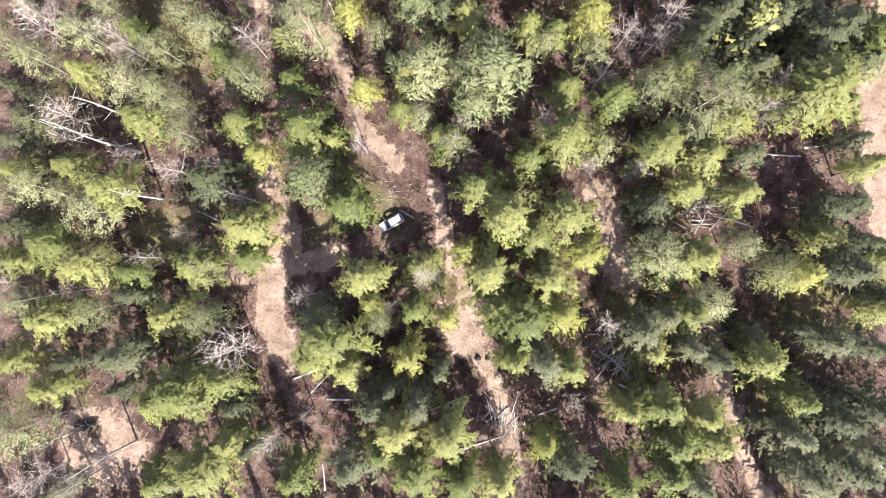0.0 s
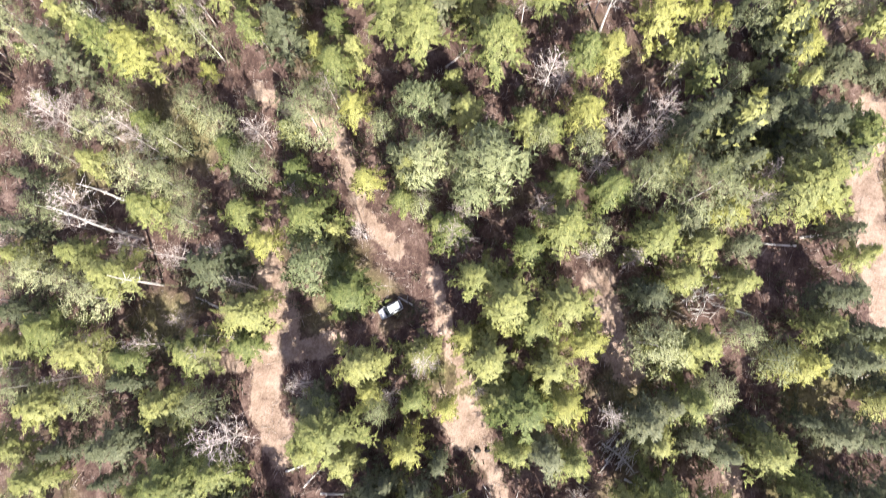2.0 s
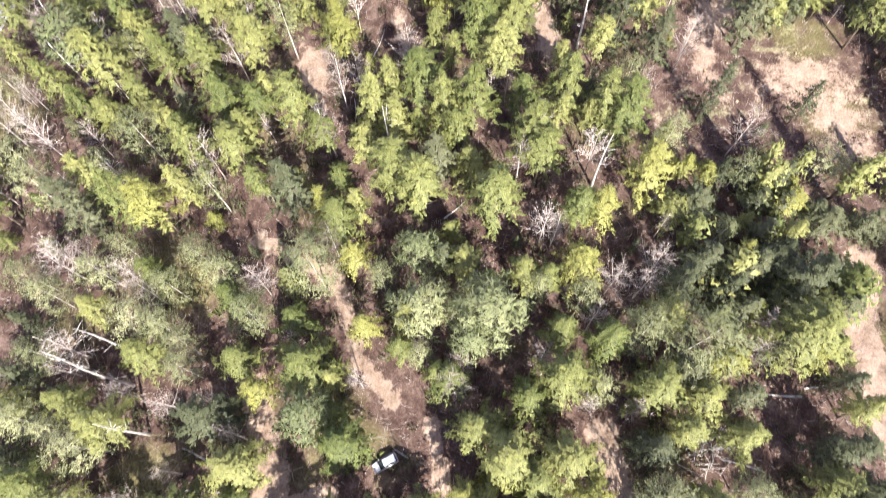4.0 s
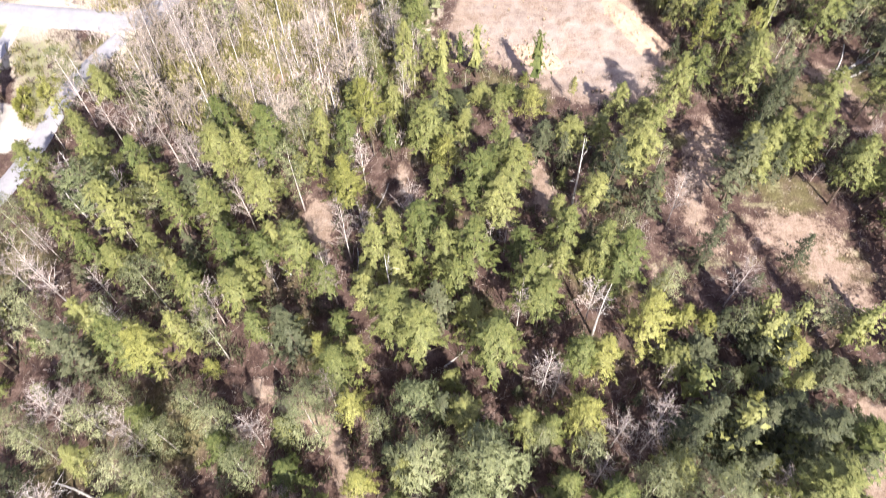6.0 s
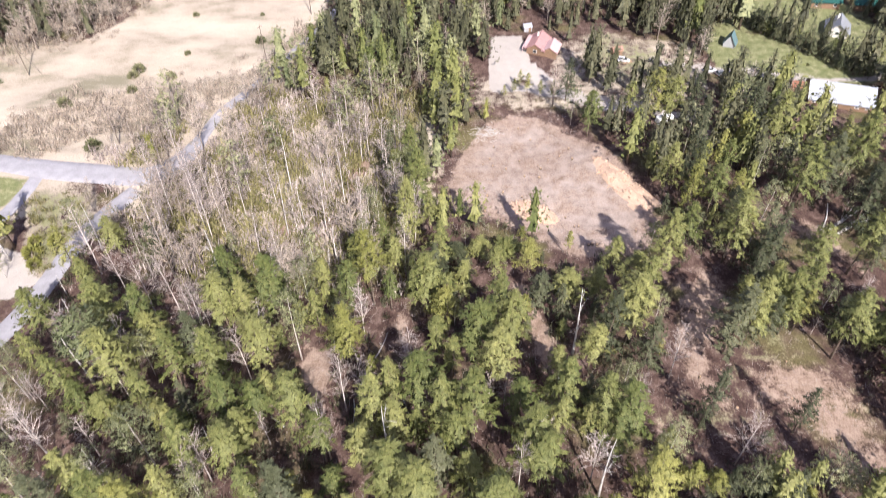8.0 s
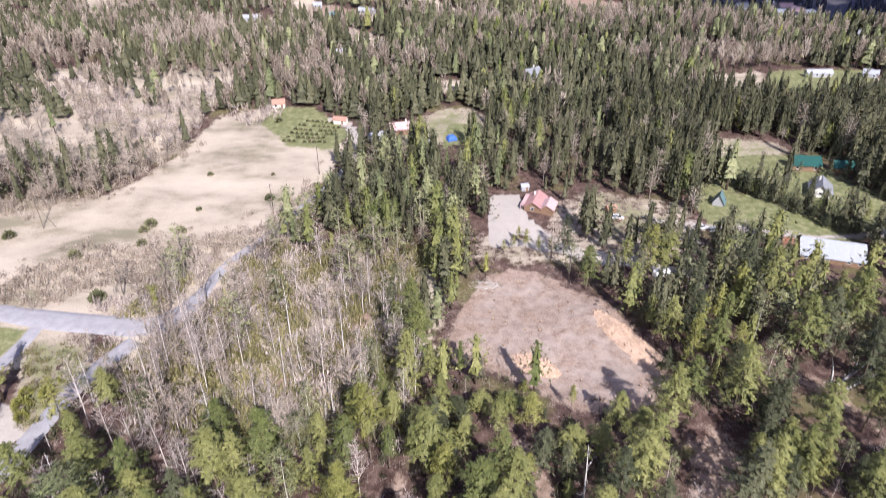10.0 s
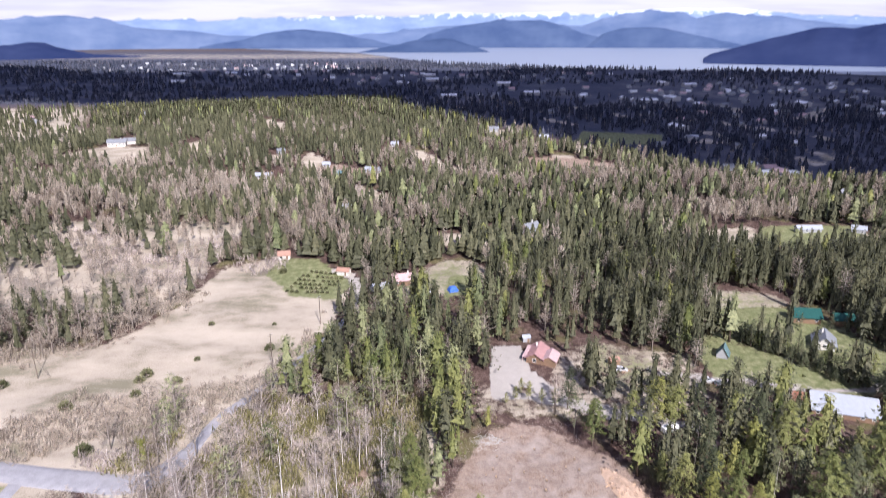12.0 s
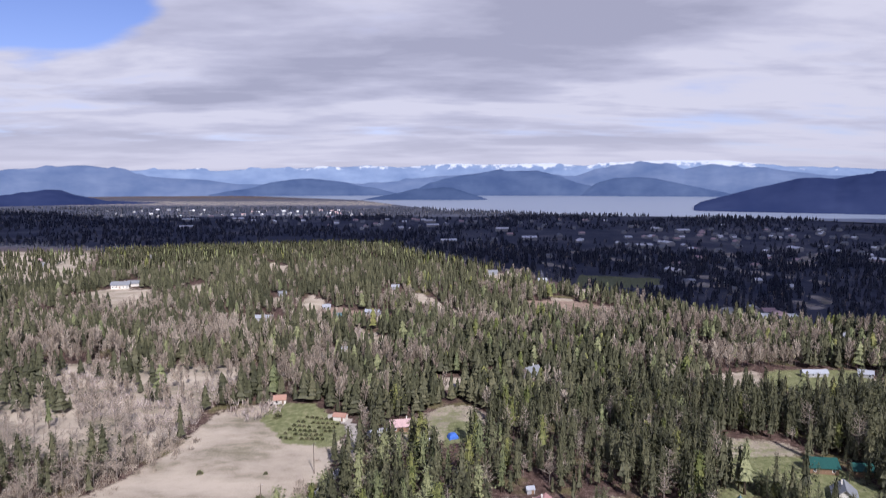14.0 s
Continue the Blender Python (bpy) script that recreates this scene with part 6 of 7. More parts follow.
brushwood("roadside_brush", "grey leafless brushwood among roadside birches", x[ok], y[ok], TWIG, 3.4, 46, rng)
gx, gy = np.meshgrid(np.arange(-200, -40, 2.1), np.arange(150, 300, 2.1))
x, y = (gx + rng.uniform(-1, 1, gx.shape)).ravel(), (gy + rng.uniform(-1, 1, gy.shape)).ravel()
d = inside(x, y, FIELD)
ok = ((d > -26) & (d < -1) | (along(x, y, ROAD) < 7) & (y > 205) | (d > -2) & (d < 8) & (rng.random(len(x)) < 0.16)) & (along(x, y, ROAD) > np.where(y > 180, 1.9, 4.4)) & (along(x, y, SIDE_ROAD) > 3) & (x < -50) & (x < -0.05 * y - 40) & (rng.random(len(x)) < 0.75)
gx, gy = np.meshgrid(np.arange(-92, -6, 3.4), np.arange(108, 200, 3.4))
gx, gy = (gx + rng.uniform(-1.7, 1.7, gx.shape)).ravel(), (gy + rng.uniform(-1.7, 1.7, gy.shape)).ravel()
on = (inside(gx, gy, WEST_GRASS) > -6) & (along(gx, gy, ROAD) > 5) & (along(gx, gy, LANE) > 4) & (rng.random(len(gx)) < 0.75)
brushwood("young_growth", "olive green young growth between bare roadside birches", gx[on], gy[on], OLIVE, 4.2, 60, rng)
gx, gy = np.meshgrid(np.arange(-340, -60, 5.0), np.arange(300, 540, 5.0))
hx, hy = (gx + rng.uniform(-2.5, 2.5, gx.shape)).ravel(), (gy + rng.uniform(-2.5, 2.5, gy.shape)).ravel()
on = np.zeros(len(hx), bool)
for poly in HILL_FIELDS:
    on |= inside(hx, hy, poly) > -4
on |= (glades(hx, hy) > 0.05) & (hy > 330)
on &= rng.random(len(hx)) < 0.6
bare = on & (rng.random(len(hx)) < 0.4)
woods("slope_birches", "loose %s on the open slope", hx[bare], hy[bare], np.full(int(bare.sum()), 4), 0, rng, 12.0, "forest")
brushwood("slope_brush", "pinkish leafless brush on the open slope", hx[on], hy[on], TWIG, 4.5, 34, rng)
gx, gy = np.meshgrid(np.arange(-120, -92, 2.6), np.arange(112, 152, 2.6))
hx, hy = (gx + rng.uniform(-1.3, 1.3, gx.shape)).ravel(), (gy + rng.uniform(-1.3, 1.3, gy.shape)).ravel()
on = (inside(hx, hy, ROUGH_GRASS) > 1.5) & (rng.random(len(hx)) < 0.6)
brushwood("lane_brush", "olive and brown scrub on rough grass beside the lane", hx[on], hy[on], OLIVE, 2.0, 40, rng)
brushwood("field_brush", "grey leafless brushwood along the straw field", x[ok], y[ok], FAR_TWIG, 2.6, 38, rng)
gx, gy = np.meshgrid(np.arange(-95, 110, 3.4), np.arange(-50, 150, 3.4))
x, y = (gx + rng.uniform(-1.7, 1.7, gx.shape)).ravel(), (gy + rng.uniform(-1.7, 1.7, gy.shape)).ravel()
ok = (open_ground(x, y) > 0.5) & (rng.random(len(x)) < 0.68)
half = rng.random(len(x)) < 0.6
brushwood("undergrowth", "low green undergrowth on the forest floor", x[ok & half], y[ok & half], FAR_FIR, 2.4, 44, rng)
brushwood("dead_brush", "grey dead brush and slash on the forest floor", x[ok & ~half], y[ok & ~half], TWIG, 1.2, 18, rng)


def litter(n, rng, wide=(-88, 95), deep=(-48, 150)):
    """Grey sticks and broken branches lying about on the forest floor."""
    x, y = rng.uniform(*wide, n), rng.uniform(*deep, n)
    a, L = rng.uniform(0, 6.283, n), rng.uniform(0.6, 3.2, n)
    z = ground_z(x, y)
    d = np.stack([np.cos(a), np.sin(a), rng.normal(0, 0.06, n)], 1)
    w = np.stack([-np.sin(a), np.cos(a), np.zeros(n)], 1) * rng.uniform(0.02, 0.06, (n, 1))
    p = np.stack([x, y, z + 0.03], 1)
    q = p + d * L[:, None]
    q[:, 2] = ground_z(q[:, 0], q[:, 1]) + rng.uniform(0.03, 0.35, n)
    up = np.array([0, 0, 0.05])
    tris = np.concatenate([np.stack([p - w, q, p + up], 1), np.stack([p + up, q, p + w], 1), np.stack([p + w, q, p - w], 1)])
    tagged(new("forest_litter", mesh_np("forest_litter", *as_mesh(tris), GREY_BARK)), "grey sticks and broken branches on the forest floor", "branches", kind="stuff")


litter(7500, rng)
litter(1100, rng, (0, 42), (140, 186))
for px, py, h in ((27, 203, 7), (24.5, 199, 6), (29, 199, 8), (33, 196, 7), (21, 196, 5), (37, 194, 8)):
    plant("larch", px, py, h, h * 0.24, rng)


# ---- buildings ----
def root_at(name, x, y, turn, label, category, group="", sink=0.0):
    ob = new(name)
    ob.empty_display_size = 1.0
    ob.matrix_basis = pose(x, y, float(ground_z(x, y)) - sink, 0, 0, turn)
    return tagged(ob, label, category, group)


def gable_walls(w, l, h, rise, thick=0.2):
    """Four walls with two gables along x, open inside, as one shell with thickness."""
    bm = bmesh.new()
    for x0, y0, x1, y1 in ((-w / 2, -l / 2, w / 2, -l / 2 + thick), (-w / 2, l / 2 - thick, w / 2, l / 2), (-w / 2, -l / 2 + thick, -w / 2 + thick, l / 2 - thick), (w / 2 - thick, -l / 2 + thick, w / 2, l / 2 - thick)):
        box(bm, x0, y0, -0.6, x1, y1, h)
    for s in (-1, 1):
        a, b = s * w / 2, s * (w / 2 - thick)
        v = [bm.verts.new(p) for p in ((a, -l / 2, h), (a, l / 2, h), (a, 0, h + rise), (b, -l / 2, h), (b, l / 2, h), (b, 0, h + rise))]
        for f in ((0, 1, 2), (5, 4, 3), (0, 2, 5, 3), (1, 4, 5, 2)):
            bm.faces.new([v[i] for i in f])
    bmesh.ops.recalc_face_normals(bm, faces=bm.faces[:])
    return bm


def gable_roof(w, l, h, rise, eave=0.5, thick=0.16, lift=0.02):
    """Two slabs that meet at a ridge along x, with eaves all round."""
    bm = bmesh.new()
    W, L = w / 2 + eave, l / 2 + eave
    drop = rise * eave / (l / 2)
    for s in (-1, 1):
        e = [bm.verts.new(p) for p in ((-W, s * L, h - drop + lift), (W, s * L, h - drop + lift), (W, 0, h + rise + lift), (-W, 0, h + rise + lift))]
        t = [bm.verts.new(v.co + Vector((0, 0, thick))) for v in e]
        bm.faces.new(e)
        bm.faces.new(t[::-1])
        for i in range(4):
            bm.faces.new((e[i], t[i], t[(i + 1) % 4], e[(i + 1) % 4]))
    bmesh.ops.recalc_face_normals(bm, faces=bm.faces[:])
    return bm


def window_on(house, x, y, z, w, h, axis):
    """A framed window on a wall that faces along axis ('y-' or 'x-' and so on)."""
    s = -1 if axis[1] == "-" else 1
    fr = bmesh.new()
    d = 0.06
    for a0, b0, a1, b1 in ((-w / 2 - 0.09, 0, -w / 2, h), (w / 2, 0, w / 2 + 0.09, h), (-w / 2 - 0.09, h, w / 2 + 0.09, h + 0.09), (-w / 2 - 0.12, -0.09, w / 2 + 0.12, 0)):
        if axis[0] == "y":
            box(fr, x + a0, min(y, y + s * d), z + b0, x + a1, max(y, y + s * d), z + b1)
        else:
            box(fr, min(x, x + s * d), y + a0, z + b0, max(x, x + s * d), y + a1, z + b1)
    f = part("window", fr, WHITE_PAINT, house)
    pn = bmesh.new()
    if axis[0] == "y":
        box(pn, x - w / 2, min(y, y + s * 0.03), z, x + w / 2, max(y, y + s * 0.03), z + h)
    else:
        box(pn, min(x, x + s * 0.03), y - w / 2, z, max(x, x + s * 0.03), y + w / 2, z + h)
    part("pane", pn, DARK_GLASS, f, "dark window pane")


def door_on(house, x, y, w=0.95, h=2.05, mat=None):
    bm = bmesh.new()
    box(bm, x - w / 2, y - 0.07, 0.0, x + w / 2, y, h, 0.015)
    d = part("door", bm, mat or LOG_WALL, house)
    k = bmesh.new()
    bmesh.ops.create_uvsphere(k, u_segments=8, v_segments=6, radius=0.035, matrix=Matrix.Translation((x + w / 2 - 0.1, y - 0.11, 1.0)))
    part("door_handle", k, CHROME, d, "steel door knob")


def chimney_on(house, x, y, z0, z1, s=0.6):
    bm = bmesh.new()
    box(bm, x - s / 2, y - s / 2, z0, x + s / 2, y + s / 2, z1)
    box(bm, x - s / 2 - 0.06, y - s / 2 - 0.06, z1, x + s / 2 + 0.06, y + s / 2 + 0.06, z1 + 0.12)
    part("chimney", bm, PALE_WALL, house, "pale masonry chimney")


def seams_on(roof_parent, w, l, h, rise, eave, mat, step=0.9, thick=0.16):
    """Standing seams of a sheet roof, one rib each."""
    W, L = w / 2 + eave, l / 2 + eave
    drop = rise * eave / (l / 2)
    me = None
    n = max(2, int(2 * W / step))
    for s in (-1, 1):
        for i in range(n + 1):
            x = -W + 2 * W * i / n
            if me is None or s != side_of:
                bm = bmesh.new()
                a, b = Vector((0, s * L, h - drop + thick + 0.02)), Vector((0, 0, h + rise + thick + 0.02))
                v = [bm.verts.new(p + Vector((dx, 0, dz))) for p in (a, b) for dx in (-0.03, 0.03) for dz in (0, 0.05)]
                for f in ((0, 1, 5, 4), (2, 6, 7, 3), (1, 3, 7, 5), (0, 2, 3, 1), (4, 5, 7, 6)):
                    bm.faces.new([v[q] for q in f])
                me = bpy.data.meshes.new("roof_seam")
                bm.to_mesh(me)
                bm.free()
                me.materials.append(mat)
                side_of = s
            o = new("roof_seam", me)
            o.parent = roof_parent
            o.location.x = x


def house(name, label, x, y, turn, w, l, h, rise, wall, roof, eave=0.5, windows=True, door=True, chimney=False, group="", seams=False, category="house"):
    root = root_at(name, x, y, turn, label, category, group)
    part("wall", gable_walls(w, l, h, rise), wall, root)
    r = part("roof", gable_roof(w, l, h, rise, eave), roof, root)
    if seams:
        seams_on(r, w, l, h, rise, eave, roof, 1.0)
    if windows:
        n = max(2, int(w / 3.2))
        for i in range(n):
            px = -w / 2 + w * (i + 0.5) / n
            if not (door and i == n // 2):
                window_on(root, px, -l / 2, 0.95, 1.1, 1.15, "y-")
            window_on(root, px, l / 2, 0.95, 1.1, 1.15, "y+")
        for s in ("x-", "x+"):
            window_on(root, w / 2 * (1 if s == "x+" else -1), 0, 1.0, 1.2, 1.1, s)
    if door:
        door_on(root, -w / 2 + w * (max(2, int(w / 3.2)) // 2 + 0.5) / max(2, int(w / 3.2)), -l / 2)
    if chimney:
        chimney_on(root, w * 0.22, l * 0.12, h + rise * 0.5, h + rise + 0.9)
    return root


red = house("red_house", "log house with a faded red sheet roof beside a gravel yard", 36.2, 230.5, 70, 10.5, 6.2, 2.5, 1.9, LOG_WALL, RED_ROOF, 0.7, chimney=True, seams=True)
wing = part("wing", gable_walls(7.0, 5.0, 2.4, 1.5), LOG_WALL, red)
wing.location = (-1.6, -5.4, 0)
part("wing_roof", gable_roof(7.0, 5.0, 2.4, 1.5, 0.6), PINK_ROOF, wing, "pale pink sheet roof")
porch = bmesh.new()
box(porch, -5.0, 3.3, 2.35, 5.0, 4.9, 2.5)
for px in (-4.8, -1.6, 1.6, 4.8):
    box(porch, px - 0.07, 4.66, 0, px + 0.07, 4.8, 2.35)
part("porch", porch, PINK_ROOF, red)

barn = house("long_barn", "long low barn with a white sheet roof", 132.7, 194, -18, 19.5, 13.0, 2.1, 3.4, LOG_WALL, WHITE_METAL, 0.5, seams=True, category="barn")
house("rust_shed", "small shed with a rusty red roof beside the barn", 119.5, 199.5, -17, 6.5, 4.2, 2.3, 1.0, LOG_WALL, RUST_ROOF, 0.3, windows=False, category="shed")
house("garden_shed", "steep little shed with a pale teal roof on the lawn", 108.5, 232, 62, 4.6, 4.2, 1.4, 3.4, GREY_WALL, PALE_TEAL, 0.45, windows=False, category="shed")
house("white_house", "white cottage with a dark grey roof beside the lawn", 152.5, 241, 64, 9.5, 7.5, 2.2, 3.0, PALE_WALL, GREY_ROOF, 0.9, chimney=True)
house("green_roof_house", "house with a green metal roof at the wood's edge", 157.5, 266, -8, 11, 8, 2.9, 2.6, LOG_WALL, TEAL_ROOF, 0.7, seams=True)
house("green_roof_barn", "barn with a green metal roof half hidden by firs", 172.5, 263, -8, 8, 6, 2.7, 2.0, LOG_WALL, TEAL_ROOF, 0.5, windows=False, category="barn")
house("orange_hut", "small white hut with an orange roof at the orchard", -88.6, 350, 10, 6.5, 5, 2.5, 1.9, PALE_WALL, ORANGE_ROOF, 0.4)
house("orchard_shed", "low shed with a pale orange roof behind the orchard", -52, 326, -15, 6.5, 4.0, 2.2, 1.3, PALE_WALL, ORANGE_ROOF, 0.4, windows=False, category="shed")
house("grey_house", "grey house with a steep shingle roof among firs", 54, 394, 40, 11, 8.5, 3.2, 4.2, GREY_WALL, GREY_ROOF, 0.6, chimney=True)
house("white_shed", "small white shed among bare trees", -67, 445, 0, 6.5, 5.5, 3.5, 1.8, PALE_WALL, WHITE_METAL, 0.3, windows=False, category="shed")
house("brown_shed", "brown wooden shed under tall firs", 79.6, 169.5, 25, 5.0, 4.0, 2.2, 1.2, LOG_WALL, PINK_ROOF, 0.4, windows=False, category="shed")
house("homestead", "red-brown house with a faded roof in a tan clearing", -20, 312, 12, 11, 7.5, 2.7, 2.2, LOG_WALL, PINK_ROOF, 0.6, chimney=True)
house("homestead_shed", "low shed with a pale sheet roof beside the homestead", -31, 303, 28, 9, 5, 2.2, 1.2, GREY_WALL, WHITE_METAL, 0.4, windows=False, category="shed")
house("back_shed", "small white shed behind the red-roofed house", 33.8, 247, 10, 3.0, 2.6, 2.0, 0.8, GREY_WALL, WHITE_METAL, 0.3, windows=False, category="shed")
house("yard_shed", "tan wooden shed on the dry lawn", 64.7, 226, 12, 3.6, 2.6, 2.0, 0.9, LOG_WALL, ORANGE_ROOF, 0.25, windows=False, category="shed")
hill = house("hilltop_house", "large white house on a hilltop field", -326, 664, 12, 17, 9, 3.8, 2.8, PALE_WALL, GREY_ROOF, 0.8, chimney=True)
hill_wing = part("wing", gable_walls(12, 8, 4.0, 2.4), PALE_WALL, hill)
hill_wing.location = (11, 6, 0)
part("wing_roof", gable_roof(12, 8, 4.0, 2.4, 0.6), GREY_ROOF, hill_wing, "grey shingle roof")
for x, y, turn, w, l, roof in ((-148, 537, 0, 20, 8, WHITE_METAL), (-87, 546, 4, 12, 7, PALE_TEAL), (-60, 557, -20, 18, 8, WHITE_METAL), (-102, 573, 12, 9, 7, WHITE_METAL), (-152, 619, 30, 10, 7, GREY_ROOF), (-47, 647, 0, 10, 8, WHITE_METAL), (280, 572, 0, 15, 8, WHITE_METAL), (302, 566, 12, 11, 8, WHITE_METAL), (305, 497, 30, 10, 8, GREY_ROOF), (230, 401, 0, 21, 5.5, WHITE_METAL), (262, 401, -30, 11, 8.5, WHITE_METAL), (107, 707, 0, 13, 8, WHITE_METAL), (280, 745, 8, 14, 9, WHITE_METAL)):
    house("hillside_house", "pale house with a white roof among hillside trees" if roof is WHITE_METAL else "pale house with a grey-green roof among hillside trees", x, y, turn, w * 0.72, l * 0.85, 2.5, 1.7, GREY_WALL, roof, 0.5, door=False, group="hillside houses")


def town():
    """The valley town: small houses and some wide sheds, each one a thing of its own."""
    rng = np.random.default_rng(21)
    kinds = [("town_house", "small pale house in the valley town", 9.5, 7, 3.0, 2.2, TOWN_WHITE), ("town_house", "small house with a grey roof in the valley town", 10, 7, 3.0, 2.4, GREY_ROOF), ("town_house", "small house with a faded red roof in the valley town", 11, 8, 3.2, 2.4, PINK_ROOF), ("town_shed", "wide white-roofed hall in the valley town", 26, 13, 5.0, 2.2, TOWN_WHITE)]
    made = {}
    for cx, cy, n in TOWN_SPOTS:
        for i in range(int(n * 0.8)):
            x, y = cx + rng.normal(0, 105), cy + rng.normal(0, 85)
            if y > np.interp(x, SHORE_X, SHORE_Y) - 60:
                continue
            k = 3 if rng.random() < 0.09 else int(rng.choice([0, 1, 1, 2]))
            name, label, w, l, h, rise, roof = kinds[k]
            turn = rng.choice([0, 90]) + rng.normal(8, 6)
            if k not in made:
                r = root_at(name, x, y, turn, label, "house" if k < 3 else "hall", "valley town buildings")
                part("wall", gable_walls(w, l, h, rise, 0.3), GREY_WALL, r)
                part("roof", gable_roof(w, l, h, rise, 0.6, 0.3), roof, r)
                made[k] = r
            else:
                copy_thing(made[k], pose(x, y, float(ground_z(x, y)), 0, 0, turn))


town()


# ---- the parked car ----
def ring_body(sections, mat, name, parent, label=""):
    """A skin over cross sections along x: each (x, half width at sill, half width at shoulder, half width on top, z of sill, shoulder, top)."""
    bm = bmesh.new()
    rings = []
    for x, a, b, c, z0, z1, z2 in sections:
        rings.append([bm.verts.new(p) for p in ((x, -a, z0), (x, -b, (z0 + z1) / 2), (x, -b * 0.97, z1), (x, -c, z2), (x, c, z2), (x, b * 0.97, z1), (x, b, (z0 + z1) / 2), (x, a, z0))])
    for p, q in zip(rings[:-1], rings[1:]):
        for i in range(8):
            bm.faces.new((p[i], p[(i + 1) % 8], q[(i + 1) % 8], q[i]))
    bm.faces.new(rings[0][::-1])
    bm.faces.new(rings[-1])
    bmesh.ops.recalc_face_normals(bm, faces=bm.faces[:])
    ob = part(name, bm, mat, parent, label)
    m = ob.modifiers.new("round", "BEVEL")
    m.width, m.segments, m.limit_method = 0.05, 2, "ANGLE"
    return ob


def parked_car(x, y, turn, paint, label, name="parked_car", group=""):
    car = root_at(name, x, y, turn, label, "car", group)
    ring_body([(-2.2, 0.72, 0.80, 0.72, 0.45, 0.75, 0.95), (-2.05, 0.84, 0.92, 0.80, 0.30, 0.80, 1.02), (-1.0, 0.86, 0.94, 0.82, 0.28, 0.86, 1.04), (0.9, 0.86, 0.94, 0.82, 0.28, 0.86, 1.02), (1.5, 0.86, 0.93, 0.80, 0.28, 0.80, 0.96), (2.1, 0.80, 0.88, 0.70, 0.32, 0.66, 0.84), (2.25, 0.70, 0.76, 0.62, 0.42, 0.60, 0.70)], paint, "body", car)
    ring_body([(-2.02, 0.70, 0.72, 0.64, 1.0, 1.2, 1.45), (-1.75, 0.78, 0.78, 0.66, 1.0, 1.35, 1.62), (-0.2, 0.80, 0.79, 0.67, 1.0, 1.38, 1.66), (0.45, 0.80, 0.78, 0.64, 1.0, 1.35, 1.60), (1.15, 0.76, 0.74, 0.62, 0.98, 1.02, 1.06)], DARK_GLASS, "cabin", car, "dark tinted cabin glass")
    roof = bmesh.new()
    box(roof, -1.85, -0.68, 1.60, 0.35, 0.68, 1.70, 0.04)
    part("roof", roof, paint, car)
    for s in (-1, 1):
        rail = bmesh.new()
        box(rail, -1.6, s * 0.60 - 0.025, 1.70, 0.2, s * 0.60 + 0.025, 1.76, 0.015)
        part("roof_rail", rail, RUBBER, car, "black roof rail")
        mir = bmesh.new()
        box(mir, 0.72, s * 1.0 - 0.09, 1.02, 0.92, s * 1.0 + 0.09, 1.16, 0.03)
        part("mirror", mir, paint, car)
        for wx in (-1.35, 1.38):
            tyre = bmesh.new()
            bmesh.ops.create_cone(tyre, cap_ends=True, segments=20, radius1=0.36, radius2=0.36, depth=0.24, matrix=Matrix.Translation((wx, s * 0.82, 0.36)) @ pose(0, 0, 0, 90))
            w = part("wheel", tyre, RUBBER, car)
            rim = bmesh.new()
            bmesh.ops.create_cone(rim, cap_ends=True, segments=16, radius1=0.22, radius2=0.20, depth=0.03, matrix=Matrix.Translation((wx, s * 0.955, 0.36)) @ pose(0, 0, 0, 90))
            part("rim", rim, CHROME, w, "bright alloy rim")
        hl, tl = bmesh.new(), bmesh.new()
        box(hl, 2.06, s * 0.62 - 0.14, 0.62, 2.27, s * 0.62 + 0.14, 0.76, 0.02)
        part("headlight", hl, CLEAR_LENS, car)
        box(tl, -2.24, s * 0.68 - 0.1, 0.72, -2.12, s * 0.68 + 0.1, 0.98, 0.02)
        part("tail_light", tl, RED_LENS, car)
    return car


CAR_WHITE = plain("white_car_paint", (0.60, 0.61, 0.63), 0.22, 0, 0.04, 1.0, 0.5)
CAR_SILVER = plain("silver_car_paint", (0.46, 0.47, 0.50), 0.28, 0, 0.05, 1.0, 0.5)
CAR_GREY = plain("grey_car_paint", (0.20, 0.21, 0.23), 0.25, 0, 0.08, 1.0, 0.5)
parked_car(-12.0, 5.1, 207, CAR_SILVER, "silver-white estate car parked on the forest track")
for x, y, turn, paint, words in ((99.3, 211.5, 20, CAR_GREY, "grey car parked on the lawn by the barn"), (104.3, 209.2, 35, CAR_GREY, "dark grey car parked on the lawn by the barn"), (95.8, 213.6, 5, CAR_WHITE, "white car parked on the lawn by the barn")):
    parked_car(x, y, turn, paint, words, group="cars on the lawn")


for x, y, turn, paint, words in ((66.3, 220.7, -12, CAR_WHITE, "white car parked beside the tan shed"), (17, 302, 70, CAR_GREY, "dark grey car parked at the homestead"), (-8, 298, 15, CAR_WHITE, "white car parked on the homestead drive"), (-13, 300, 10, CAR_GREY, "grey car parked on the homestead drive")):
    parked_car(x, y, turn, paint, words, group="cars in the yards")


